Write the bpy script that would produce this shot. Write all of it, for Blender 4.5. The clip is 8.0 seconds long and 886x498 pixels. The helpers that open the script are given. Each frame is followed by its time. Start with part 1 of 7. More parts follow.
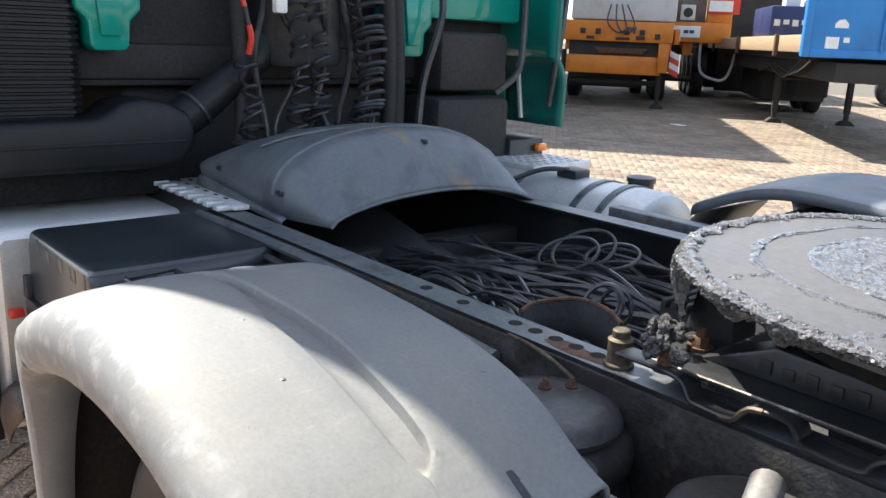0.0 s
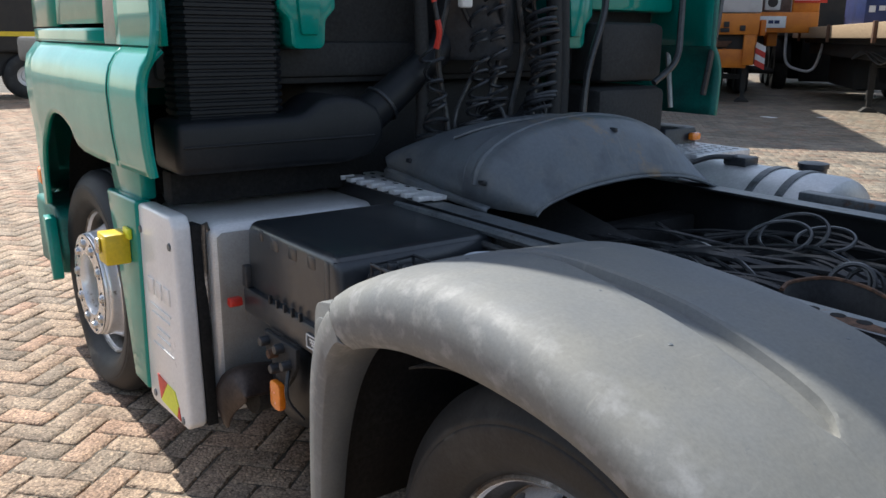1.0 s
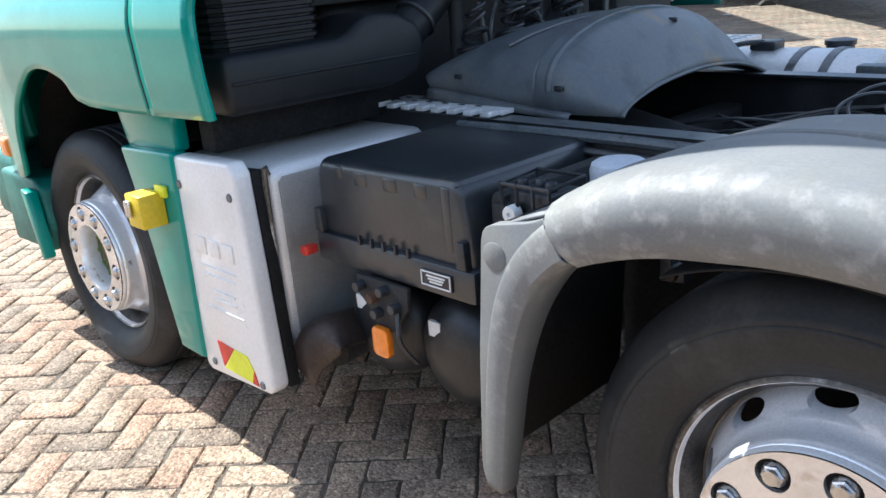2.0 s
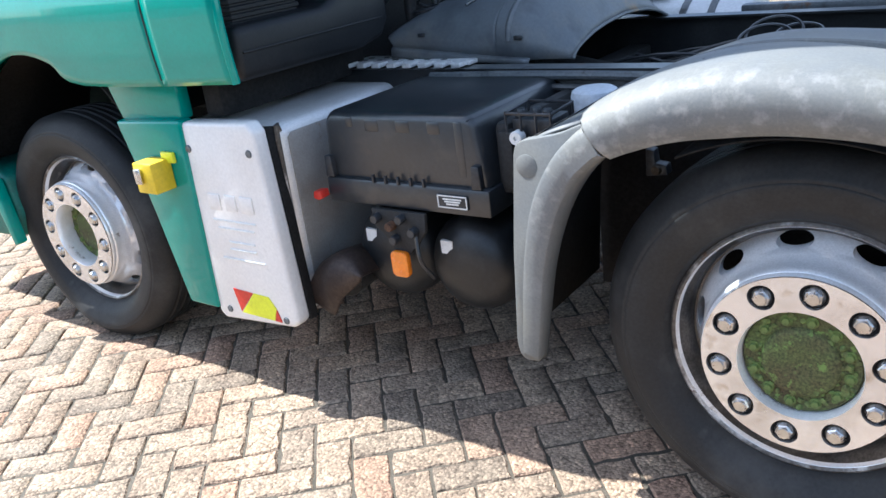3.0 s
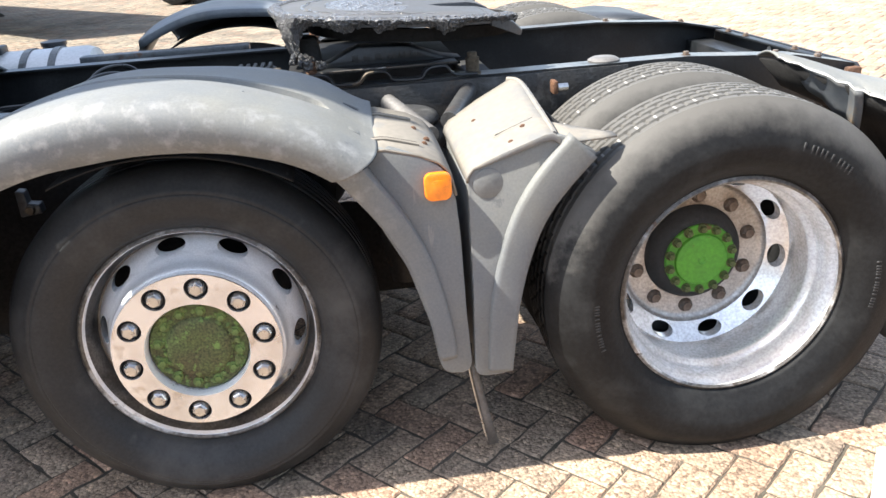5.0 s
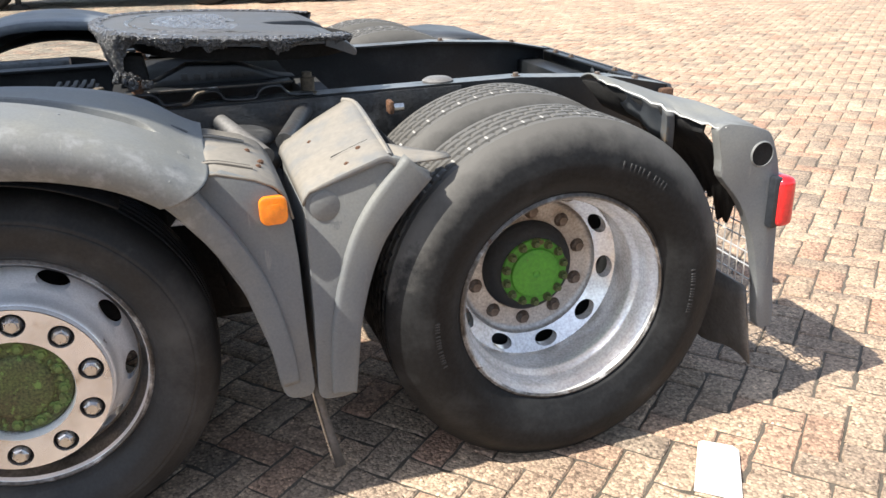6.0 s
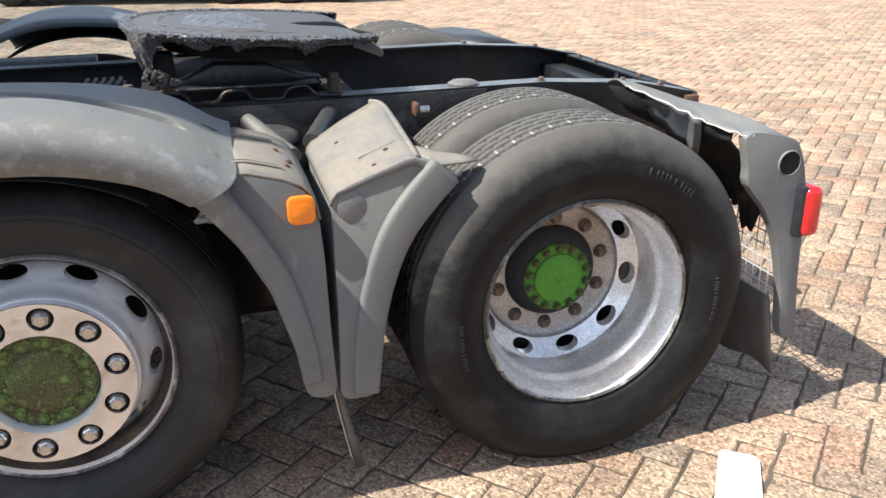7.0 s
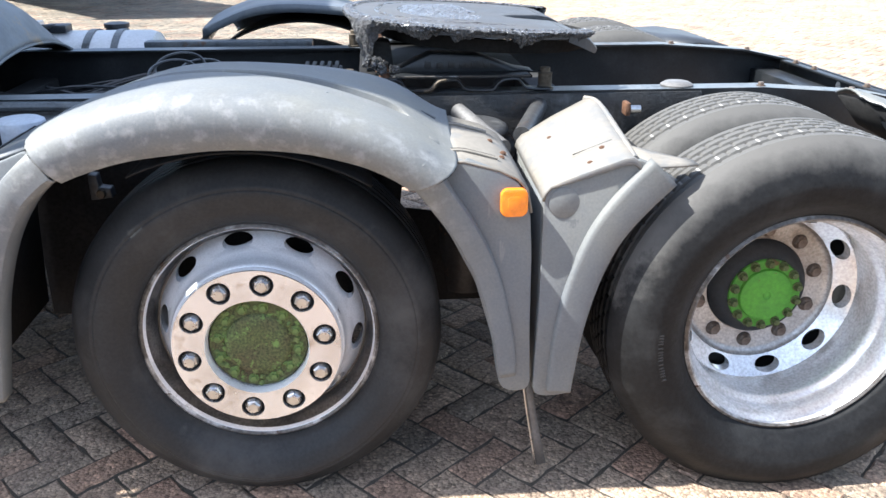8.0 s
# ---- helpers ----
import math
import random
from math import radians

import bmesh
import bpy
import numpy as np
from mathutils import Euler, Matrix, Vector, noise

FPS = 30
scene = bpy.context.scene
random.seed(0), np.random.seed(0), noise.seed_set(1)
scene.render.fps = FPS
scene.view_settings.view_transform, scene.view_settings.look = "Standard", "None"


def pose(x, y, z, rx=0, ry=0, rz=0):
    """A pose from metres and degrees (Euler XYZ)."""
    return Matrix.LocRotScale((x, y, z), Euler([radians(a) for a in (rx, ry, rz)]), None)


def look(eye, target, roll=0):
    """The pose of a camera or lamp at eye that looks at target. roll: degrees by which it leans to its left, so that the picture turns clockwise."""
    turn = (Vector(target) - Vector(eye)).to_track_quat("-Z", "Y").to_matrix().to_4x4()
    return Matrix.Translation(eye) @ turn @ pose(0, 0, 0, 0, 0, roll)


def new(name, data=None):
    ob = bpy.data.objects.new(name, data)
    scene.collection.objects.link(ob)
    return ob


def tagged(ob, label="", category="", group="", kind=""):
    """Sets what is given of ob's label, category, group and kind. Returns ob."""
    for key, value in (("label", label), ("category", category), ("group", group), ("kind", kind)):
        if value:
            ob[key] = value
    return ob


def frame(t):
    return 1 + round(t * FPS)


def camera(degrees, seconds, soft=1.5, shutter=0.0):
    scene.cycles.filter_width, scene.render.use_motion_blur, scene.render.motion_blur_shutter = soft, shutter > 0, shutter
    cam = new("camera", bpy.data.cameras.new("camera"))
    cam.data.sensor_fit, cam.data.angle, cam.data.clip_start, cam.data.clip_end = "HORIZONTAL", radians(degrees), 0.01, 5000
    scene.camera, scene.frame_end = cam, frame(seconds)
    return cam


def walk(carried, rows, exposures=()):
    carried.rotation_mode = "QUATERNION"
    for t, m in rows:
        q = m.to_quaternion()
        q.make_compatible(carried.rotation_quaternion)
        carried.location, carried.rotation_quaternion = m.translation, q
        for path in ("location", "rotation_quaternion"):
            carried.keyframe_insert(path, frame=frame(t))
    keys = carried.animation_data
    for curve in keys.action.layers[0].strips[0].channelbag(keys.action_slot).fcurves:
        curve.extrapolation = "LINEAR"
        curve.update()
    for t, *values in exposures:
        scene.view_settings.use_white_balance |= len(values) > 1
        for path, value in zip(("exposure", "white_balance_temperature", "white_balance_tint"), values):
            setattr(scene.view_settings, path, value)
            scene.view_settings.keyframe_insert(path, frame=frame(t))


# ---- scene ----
cam = camera(56.6, 8.0)
PATH = [
    (0, (1.022, -0.436, 1.481), (-0.439, 0.835, 0.98), 2.4),
    (0.5, (0.935, -0.576, 1.466), (-0.609, 0.599, 0.983), 2.4),
    (1, (0.809, -0.772, 1.441), (-0.75, 0.376, 0.939), 0.5),
    (1.5, (0.597, -0.905, 1.375), (-0.878, 0.316, 0.8), -2.1),
    (1.7, (0.483, -0.945, 1.364), (-0.95, 0.309, 0.753), -3.3),
    (2.8, (0.306, -1.502, 1.413), (-0.916, -0.099, 0.68), -7.4),
    (3, (0.337, -1.59, 1.406), (-0.794, -0.117, 0.666), -7.5),
    (3.5, (0.368, -1.714, 1.401), (-0.437, -0.051, 0.636), -6.7),
    (4, (0.355, -1.776, 1.398), (-0.086, 0.02, 0.637), -5.6),
    (4.5, (0.383, -1.822, 1.399), (0.297, 0.028, 0.643), -4.8),
    (5, (0.421, -1.849, 1.406), (0.621, -0.006, 0.654), -4.0),
    (5.2, (0.43, -1.856, 1.406), (0.751, -0.03, 0.657), -3.4),
    (6.3, (0.448, -1.848, 1.433), (1.021, -0.081, 0.692), -1.4),
    (6.5, (0.442, -1.848, 1.433), (1.013, -0.079, 0.695), -1.3),
    (7, (0.416, -1.841, 1.431), (0.947, -0.059, 0.694), -0.8),
    (7.5, (0.363, -1.84, 1.425), (0.764, -0.022, 0.695), -0.2),
    (8, (0.301, -1.81, 1.426), (0.46, 0.04, 0.683), 0.0),
]
EXPOSURES = [(0.0, 1.66, 6800, 10), (0.5, 1.0, 6700, 10), (1.0, 0.7, 6400, 9), (1.5, 1.05, 6200, 8), (3.0, 1.5, 5850, 7), (3.5, 1.15, 6200, 9), (4.0, 1.15, 6500, 10), (4.5, 1.38, 6500, 9), (5.0, 1.7, 6600, 9), (6.5, 1.0, 6600, 9), (7.5, 1.1, 6400, 9), (8.0, 1.72, 6050, 9)]
walk(cam, [(t, look(eye, target, roll)) for t, eye, target, roll in PATH], EXPOSURES)

# ---- daylight ----
TO_SUN = Vector((-0.74, -0.10, 1.0)).normalized()
world = bpy.data.worlds.new("sky")
scene.world = world
world.use_nodes = True
sky = world.node_tree.nodes.new("ShaderNodeTexSky")
sky.sky_type, sky.sun_disc = "NISHITA", False
sky.sun_elevation = math.asin(TO_SUN.z)
sky.sun_rotation = math.atan2(TO_SUN.x, TO_SUN.y)
haze = world.node_tree.nodes.new("ShaderNodeHueSaturation")
haze.inputs["Saturation"].default_value = 0.72
world.node_tree.links.new(sky.outputs[0], haze.inputs["Color"])
world.node_tree.links.new(haze.outputs[0], world.node_tree.nodes["Background"].inputs[0])
world.node_tree.nodes["Background"].inputs[1].default_value = 0.135
sun = new("sun", bpy.data.lights.new("sun", "SUN"))
sun.data.energy, sun.data.angle, sun.data.color = 4.6, radians(0.5), (1.0, 0.95, 0.87)
sun.rotation_mode = "QUATERNION"
sun.rotation_quaternion = TO_SUN.to_track_quat("Z", "Y")


# ---- materials ----
def surface(name, base, rough=0.6, metal=0.0, other=None, amount=0.6, scale=6.0, fine=90.0, bump=0.15, spread=0.12,
            coat=0.0, spots=None, spot_scale=3.0, spot_cut=0.6, stretch=(1, 1, 1), vary=0.0, depth=0.004, spec=0.5,
            patch=0.0, laid=False, far_pale=0.0, blotch=None, scratch=None, stones=0.0, dust=None):
    """A worn surface: a base colour that drifts into another in patches, a fine grain, sparse spots, uneven gloss and relief."""
    m = bpy.data.materials.new(name)
    m.use_nodes = True
    nt = m.node_tree
    N, L = nt.nodes, nt.links
    b = N["Principled BSDF"]
    tc = N.new("ShaderNodeTexCoord")
    mp = N.new("ShaderNodeMapping")
    mp.inputs["Scale"].default_value = stretch
    if laid:
        L.new(N.new("ShaderNodeNewGeometry").outputs["Position"], mp.inputs[0])
    else:
        L.new(tc.outputs["Object"], mp.inputs[0])

    def cloud(sc, detail, rgh=0.6):
        n = N.new("ShaderNodeTexNoise")
        n.inputs["Scale"].default_value, n.inputs["Detail"].default_value, n.inputs["Roughness"].default_value = sc, detail, rgh
        L.new(mp.outputs[0], n.inputs["Vector"])
        return n

    def ramp(src, lo, hi):
        r = N.new("ShaderNodeMapRange")
        r.inputs["From Min"].default_value, r.inputs["From Max"].default_value = lo, hi
        L.new(src, r.inputs["Value"])
        return r.outputs["Result"]

    def mix(fac, a, c, mode="MIX", f=None):
        x = N.new("ShaderNodeMix")
        x.data_type, x.blend_type = "RGBA", mode
        if fac is not None:
            L.new(fac, x.inputs[0])
        else:
            x.inputs[0].default_value = f
        for k, v in ((6, a), (7, c)):
            if isinstance(v, tuple):
                x.inputs[k].default_value = (*v, 1)
            else:
                L.new(v, x.inputs[k])
        return x.outputs[2]

    big, small = cloud(scale, 6), cloud(fine, 4)
    other = other or tuple(c * 0.6 for c in base)
    colour = mix(ramp(big.outputs[0], 0.62 - 0.3 * amount, 0.72), base, other)
    grain = N.new("ShaderNodeValToRGB")
    lo, hi = 1 - 2.2 * spread, 1 + 1.6 * spread
    grain.color_ramp.elements[0].position, grain.color_ramp.elements[1].position = 0.3, 0.7
    grain.color_ramp.elements[0].color, grain.color_ramp.elements[1].color = (lo, lo, lo, 1), (hi, hi, hi, 1)
    L.new(small.outputs[0], grain.inputs[0])
    colour = mix(None, colour, grain.outputs[0], "MULTIPLY", 1.0)
    if spots:
        sp = cloud(spot_scale, 8, 0.7)
        colour = mix(ramp(sp.outputs[0], spot_cut, spot_cut + 0.06), colour, spots)
    if blotch:
        # soft-edged blots of another colour: colour, size, from, to, and the y between which they thin out
        blots = ramp(cloud(blotch[1], 5, 0.62).outputs[0], blotch[2], blotch[3])
        if len(blotch) > 4:
            side = N.new("ShaderNodeSeparateXYZ")
            L.new(tc.outputs["Object"], side.inputs[0])
            only = N.new("ShaderNodeMath")
            only.operation = "MULTIPLY"
            L.new(blots, only.inputs[0])
            L.new(ramp(side.outputs[1], blotch[5], blotch[4]), only.inputs[1])
            blots = only.outputs[0]
        colour = mix(blots, colour, blotch[0])
    if scratch:
        # thin streaks: colour, stretch of the noise, cut
        sm = N.new("ShaderNodeMapping")
        sm.inputs["Scale"].default_value = scratch[1]
        sm.inputs["Rotation"].default_value = (0.0, 0.0, 0.35)
        L.new(tc.outputs["Object"], sm.inputs[0])
        sn = N.new("ShaderNodeTexNoise")
        sn.inputs["Scale"].default_value, sn.inputs["Detail"].default_value = 1.0, 6
        L.new(sm.outputs[0], sn.inputs["Vector"])
        colour = mix(ramp(sn.outputs[0], scratch[2], scratch[2] + 0.14), colour, scratch[0])
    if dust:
        # dust plus painted sunlight on a wheel's upper part: colour, radii between which it thickens, height over the
        # axle above which it lies
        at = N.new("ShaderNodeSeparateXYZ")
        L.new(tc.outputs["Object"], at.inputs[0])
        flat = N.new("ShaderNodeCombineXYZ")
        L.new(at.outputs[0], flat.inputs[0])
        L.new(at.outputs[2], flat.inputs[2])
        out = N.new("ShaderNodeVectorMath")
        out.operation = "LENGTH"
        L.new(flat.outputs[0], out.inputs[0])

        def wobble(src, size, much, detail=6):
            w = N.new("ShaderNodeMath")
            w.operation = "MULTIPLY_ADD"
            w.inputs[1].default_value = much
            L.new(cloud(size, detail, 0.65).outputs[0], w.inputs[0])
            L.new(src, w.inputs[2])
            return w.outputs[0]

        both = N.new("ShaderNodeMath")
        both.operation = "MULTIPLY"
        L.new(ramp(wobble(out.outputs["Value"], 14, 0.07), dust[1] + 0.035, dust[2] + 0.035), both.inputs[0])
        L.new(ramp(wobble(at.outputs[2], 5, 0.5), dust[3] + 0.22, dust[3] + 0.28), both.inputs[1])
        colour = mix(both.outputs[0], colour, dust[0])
    pebble = None
    if stones:
        # washed-out aggregate: small stones, each of its own tone, in a darker matrix
        pebble = N.new("ShaderNodeTexVoronoi")
        pebble.inputs["Scale"].default_value = stones
        L.new(mp.outputs[0], pebble.inputs["Vector"])
        tone = N.new("ShaderNodeSeparateColor")
        L.new(pebble.outputs["Color"], tone.inputs[0])
        shade = N.new("ShaderNodeValToRGB")
        shade.color_ramp.elements[0].color, shade.color_ramp.elements[1].color = (0.38, 0.36, 0.35, 1), (1.80, 1.76, 1.68, 1)
        for pos, c in ((0.16, 0.62), (0.30, 0.92), (0.65, 1.05), (0.88, 1.22)):
            shade.color_ramp.elements.new(pos).color = (c, c, c, 1)
        L.new(tone.outputs[0], shade.inputs[0])
        rim_of = N.new("ShaderNodeMapRange")
        rim_of.inputs["From Min"].default_value, rim_of.inputs["From Max"].default_value = 0.35, 0.75
        rim_of.inputs["To Min"].default_value, rim_of.inputs["To Max"].default_value = 1.0, 0.66
        L.new(pebble.outputs["Distance"], rim_of.inputs["Value"])
        colour = mix(None, colour, shade.outputs[0], "MULTIPLY", 0.85)
        colour = mix(None, colour, rim_of.outputs["Result"], "MULTIPLY", 0.8)
    if vary:
        oi = N.new("ShaderNodeObjectInfo")
        geo = N.new("ShaderNodeNewGeometry")
        ad = N.new("ShaderNodeMath")
        ad.operation = "ADD"
        L.new(oi.outputs["Random"], ad.inputs[0])
        L.new(geo.outputs["Random Per Island"], ad.inputs[1])
        fr = N.new("ShaderNodeMath")
        fr.operation = "FRACT"
        L.new(ad.outputs[0], fr.inputs[0])
        rr = N.new("ShaderNodeValToRGB")
        rr.color_ramp.elements[0].color = (1 - vary, 1 - 0.9 * vary, 1 - 0.8 * vary, 1)
        rr.color_ramp.elements[1].color = (1 + 0.3 * vary, 1 - 0.45 * vary, 1 - 0.65 * vary, 1)
        for pos, c in ((0.35, (1.0, 1.0, 1.0)), (0.70, (1 + 0.6 * vary, 1 + 0.5 * vary, 1 + 0.4 * vary)), (0.84, (1 + 0.4 * vary, 1 - 0.1 * vary, 1 - 0.25 * vary))):
            rr.color_ramp.elements.new(pos).color = (*c, 1)
        L.new(fr.outputs[0], rr.inputs[0])
        colour = mix(None, colour, rr.outputs[0], "MULTIPLY", 1.0)
    if patch:
        worn = N.new("ShaderNodeValToRGB")
        worn.color_ramp.elements[0].position, worn.color_ramp.elements[1].position = 0.34, 0.66
        worn.color_ramp.elements[0].color, worn.color_ramp.elements[1].color = (1 - patch, 1 - patch, 1 - patch, 1), (1 + 0.7 * patch, 1 + 0.7 * patch, 1 + 0.7 * patch, 1)
        L.new(cloud(1.7, 5).outputs[0], worn.inputs[0])
        colour = mix(None, colour, worn.outputs[0], "MULTIPLY", 1.0)
    if far_pale:
        # paving turns paler and slightly yellower further along x and y
        xyz = N.new("ShaderNodeSeparateXYZ")
        L.new(mp.outputs[0], xyz.inputs[0])
        wob = N.new("ShaderNodeMath")
        wob.operation = "MULTIPLY_ADD"
        wob.inputs[1].default_value = 2.5
        L.new(cloud(0.6, 4).outputs[0], wob.inputs[0])
        along = N.new("ShaderNodeMath")
        along.operation = "MULTIPLY_ADD"
        along.inputs[1].default_value = 0.35
        L.new(xyz.outputs[1], along.inputs[0])
        L.new(xyz.outputs[0], along.inputs[2])
        L.new(along.outputs[0], wob.inputs[2])
        colour = mix(ramp(wob.outputs[0], 3.4, 8.0), colour, mix(None, colour, (1 + far_pale, 1 + 0.93 * far_pale, 1 + 0.85 * far_pale), "MULTIPLY", 1.0))
    L.new(colour, b.inputs["Base Color"])
    b.inputs["Specular IOR Level"].default_value = spec
    b.inputs["Metallic"].default_value = metal
    rg = N.new("ShaderNodeMapRange")
    rg.inputs["To Min"].default_value, rg.inputs["To Max"].default_value = max(0.03, rough * 0.7), min(1.0, rough * 1.35)
    L.new(big.outputs[0], rg.inputs["Value"])
    L.new(rg.outputs[0], b.inputs["Roughness"])
    if coat:
        b.inputs["Coat Weight"].default_value, b.inputs["Coat Roughness"].default_value = coat, 0.06
    if bump:
        bp = N.new("ShaderNodeBump")
        bp.inputs["Strength"].default_value, bp.inputs["Distance"].default_value = bump, depth
        if pebble:
            hb = N.new("ShaderNodeMath")
            hb.operation = "MULTIPLY_ADD"
            hb.inputs[1].default_value = -0.9
            L.new(pebble.outputs["Distance"], hb.inputs[0])
            L.new(small.outputs[0], hb.inputs[2])
            L.new(hb.outputs[0], bp.inputs["Height"])
        else:
            L.new(small.outputs[0], bp.inputs["Height"])
        L.new(bp.outputs[0], b.inputs["Normal"])
    return m


GREEN = surface("teal_paint", (0.0, 0.262, 0.208), 0.34, other=(0.0, 0.228, 0.182), scale=3, spread=0.03, bump=0.0, coat=0.62, spec=0.15)
GREEN_DULL = surface("teal_paint_dull", (0.004, 0.15, 0.12), 0.5, other=(0.01, 0.09, 0.075), scale=8, spread=0.1, bump=0.05)
FENDER = surface("grey_fender_plastic", (0.132, 0.142, 0.151), 0.62, other=(0.190, 0.187, 0.164), amount=0.72, scale=2.6, fine=160, spread=0.05,
                 bump=0.07, spots=(0.112, 0.116, 0.119), spot_scale=15, spot_cut=0.64, patch=0.14, blotch=((0.245, 0.248, 0.246), 24, 0.51, 0.68, -0.115, -0.055),
                 scratch=((0.245, 0.242, 0.225), (60, 9, 9), 0.66))
FENDER_DUSTY = surface("dusty_fender_plastic", (0.205, 0.185, 0.155), 0.75, other=(0.165, 0.16, 0.150), amount=0.6, scale=5, fine=60, spread=0.05, bump=0.06,
                       spots=(0.20, 0.085, 0.04), spot_scale=14, spot_cut=0.69, blotch=((0.15, 0.15, 0.146), 10, 0.52, 0.68))
PANEL = surface("light_grey_panel", (0.55, 0.55, 0.53), 0.45, other=(0.46, 0.45, 0.43), scale=5, spread=0.04, bump=0.05)
BLACK = surface("black_plastic", (0.022, 0.025, 0.03), 0.4, other=(0.04, 0.043, 0.048), scale=5, spread=0.2, bump=0.12)
LID = surface("grey_black_lid", (0.015, 0.019, 0.024), 0.32, other=(0.028, 0.032, 0.037), amount=0.6, scale=4, spread=0.1, bump=0.08, blotch=((0.038, 0.038, 0.037), 14, 0.55, 0.7), spec=0.8)
COVER = surface("faded_black_plastic", (0.118, 0.133, 0.148), 0.42, other=(0.155, 0.150, 0.138), amount=0.5, scale=4, spread=0.05, bump=0.06,
                spots=(0.20, 0.150, 0.10), spot_scale=4.5, spot_cut=0.585, blotch=((0.080, 0.090, 0.102), 7, 0.50, 0.66), scratch=((0.18, 0.18, 0.175), (5, 50, 5), 0.66))
FILTER = surface("grey_black_plastic", (0.0095, 0.0110, 0.0138), 0.45, other=(0.020, 0.021, 0.023), amount=0.5, scale=4, spread=0.1, bump=0.08, spec=0.28)
SOOT = surface("sooty_black", (0.018, 0.019, 0.020), 0.75, other=(0.032, 0.032, 0.032), scale=7, spread=0.2, bump=0.2)
RUBBER = surface("tyre_rubber", (0.0178, 0.0188, 0.0198), 0.56, other=(0.034, 0.035, 0.036), scale=5, fine=120, spread=0.12, bump=0.12, spec=0.33,
                 blotch=((0.054, 0.054, 0.053), 4.5, 0.52, 0.74), scratch=((0.052, 0.052, 0.051), (14, 14, 14), 0.66))
# the height limit of the dust keeps the shaded lower tyre dark
RUBBER_SUNLIT_DUST = surface("sunlit_dust_tyre_rubber", (0.0088, 0.0092, 0.0098), 0.54, other=(0.016, 0.0165, 0.017), amount=0.7, scale=4.5, spread=0.15, bump=0.2,
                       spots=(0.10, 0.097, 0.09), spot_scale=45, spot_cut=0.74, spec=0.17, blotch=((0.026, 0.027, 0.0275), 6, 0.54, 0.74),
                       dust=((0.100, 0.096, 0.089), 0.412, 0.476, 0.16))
# pale colour that imitates sun glints on the tread blocks
SIPE_GLINT = surface("painted_sipe_glint", (0.30, 0.29, 0.27), 0.8, other=(0.30, 0.29, 0.27), scale=30, spread=0.1, bump=0.1)
RIM = surface("polished_rim", (0.95, 0.96, 0.98), 0.16, 0.35, other=(0.80, 0.79, 0.78), scale=7, fine=220, spread=0.06, bump=0.03,
              spots=(0.24, 0.20, 0.16), spot_scale=9, spot_cut=0.64)
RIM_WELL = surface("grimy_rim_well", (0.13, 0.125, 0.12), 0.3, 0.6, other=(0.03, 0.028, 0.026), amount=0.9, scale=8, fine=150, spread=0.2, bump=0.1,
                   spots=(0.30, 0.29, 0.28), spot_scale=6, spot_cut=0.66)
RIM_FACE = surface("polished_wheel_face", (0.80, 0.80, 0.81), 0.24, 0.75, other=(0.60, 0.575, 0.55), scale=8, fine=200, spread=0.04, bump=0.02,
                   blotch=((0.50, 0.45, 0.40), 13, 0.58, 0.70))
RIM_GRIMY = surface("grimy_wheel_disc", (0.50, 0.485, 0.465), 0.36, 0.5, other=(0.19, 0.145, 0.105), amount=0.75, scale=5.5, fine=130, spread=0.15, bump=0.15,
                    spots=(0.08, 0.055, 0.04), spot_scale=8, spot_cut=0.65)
RIM_OLD = surface("weathered_rim", (0.92, 0.92, 0.92), 0.2, 0.55, other=(0.74, 0.71, 0.67), amount=0.6, scale=9, fine=130, spread=0.12, bump=0.12,
                  spots=(0.16, 0.10, 0.06), spot_scale=8, spot_cut=0.69)
LIP = surface("scuffed_rim_edge", (0.13, 0.118, 0.105), 0.45, 0.6, other=(0.72, 0.71, 0.69), amount=0.35, scale=9, spread=0.2, bump=0.2, spots=(0.10, 0.06, 0.04),
              spot_scale=20, spot_cut=0.6)
HUB = surface("mossy_green_hub", (0.085, 0.125, 0.035), 0.85, other=(0.085, 0.062, 0.032), amount=1.0, scale=11, fine=160, spread=0.3, bump=0.5,
              spots=(0.15, 0.24, 0.06), spot_scale=34, spot_cut=0.57)
HUB_MOSS = surface("mossy_bolt_paint", (0.125, 0.195, 0.05), 0.8, other=(0.11, 0.10, 0.04), amount=0.8, scale=20, spread=0.2, bump=0.3)
HUB_PAINT = surface("bright_green_paint", (0.075, 0.29, 0.022), 0.55, other=(0.06, 0.22, 0.02), scale=12, spread=0.1, bump=0.15,
                    spots=(0.10, 0.055, 0.02), spot_scale=22, spot_cut=0.60)
STEEL = surface("bright_steel", (0.58, 0.58, 0.58), 0.28, 1.0, other=(0.4, 0.38, 0.36), scale=9, spread=0.08, bump=0.05)
STAINLESS = surface("brushed_sheet_metal", (0.74, 0.74, 0.74), 0.34, 0.3, other=(0.60, 0.585, 0.56), amount=0.6, scale=4, fine=240, spread=0.05, bump=0.03,
                    spots=(0.30, 0.22, 0.12), spot_scale=7, spot_cut=0.70, stretch=(1, 0.3, 1))
SHEET_GREY = surface("grimy_grey_sheet", (0.20, 0.195, 0.19), 0.55, 0.3, other=(0.11, 0.10, 0.09), amount=0.8, scale=5, spread=0.1, bump=0.1,
                     spots=(0.05, 0.04, 0.03), spot_scale=4, spot_cut=0.64)
CHASSIS = surface("chassis_blue_grey", (0.098, 0.110, 0.120), 0.38, other=(0.165, 0.168, 0.165), amount=0.6, scale=8, spread=0.12, bump=0.12,
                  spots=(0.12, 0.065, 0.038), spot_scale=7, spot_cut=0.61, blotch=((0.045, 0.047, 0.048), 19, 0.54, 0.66))
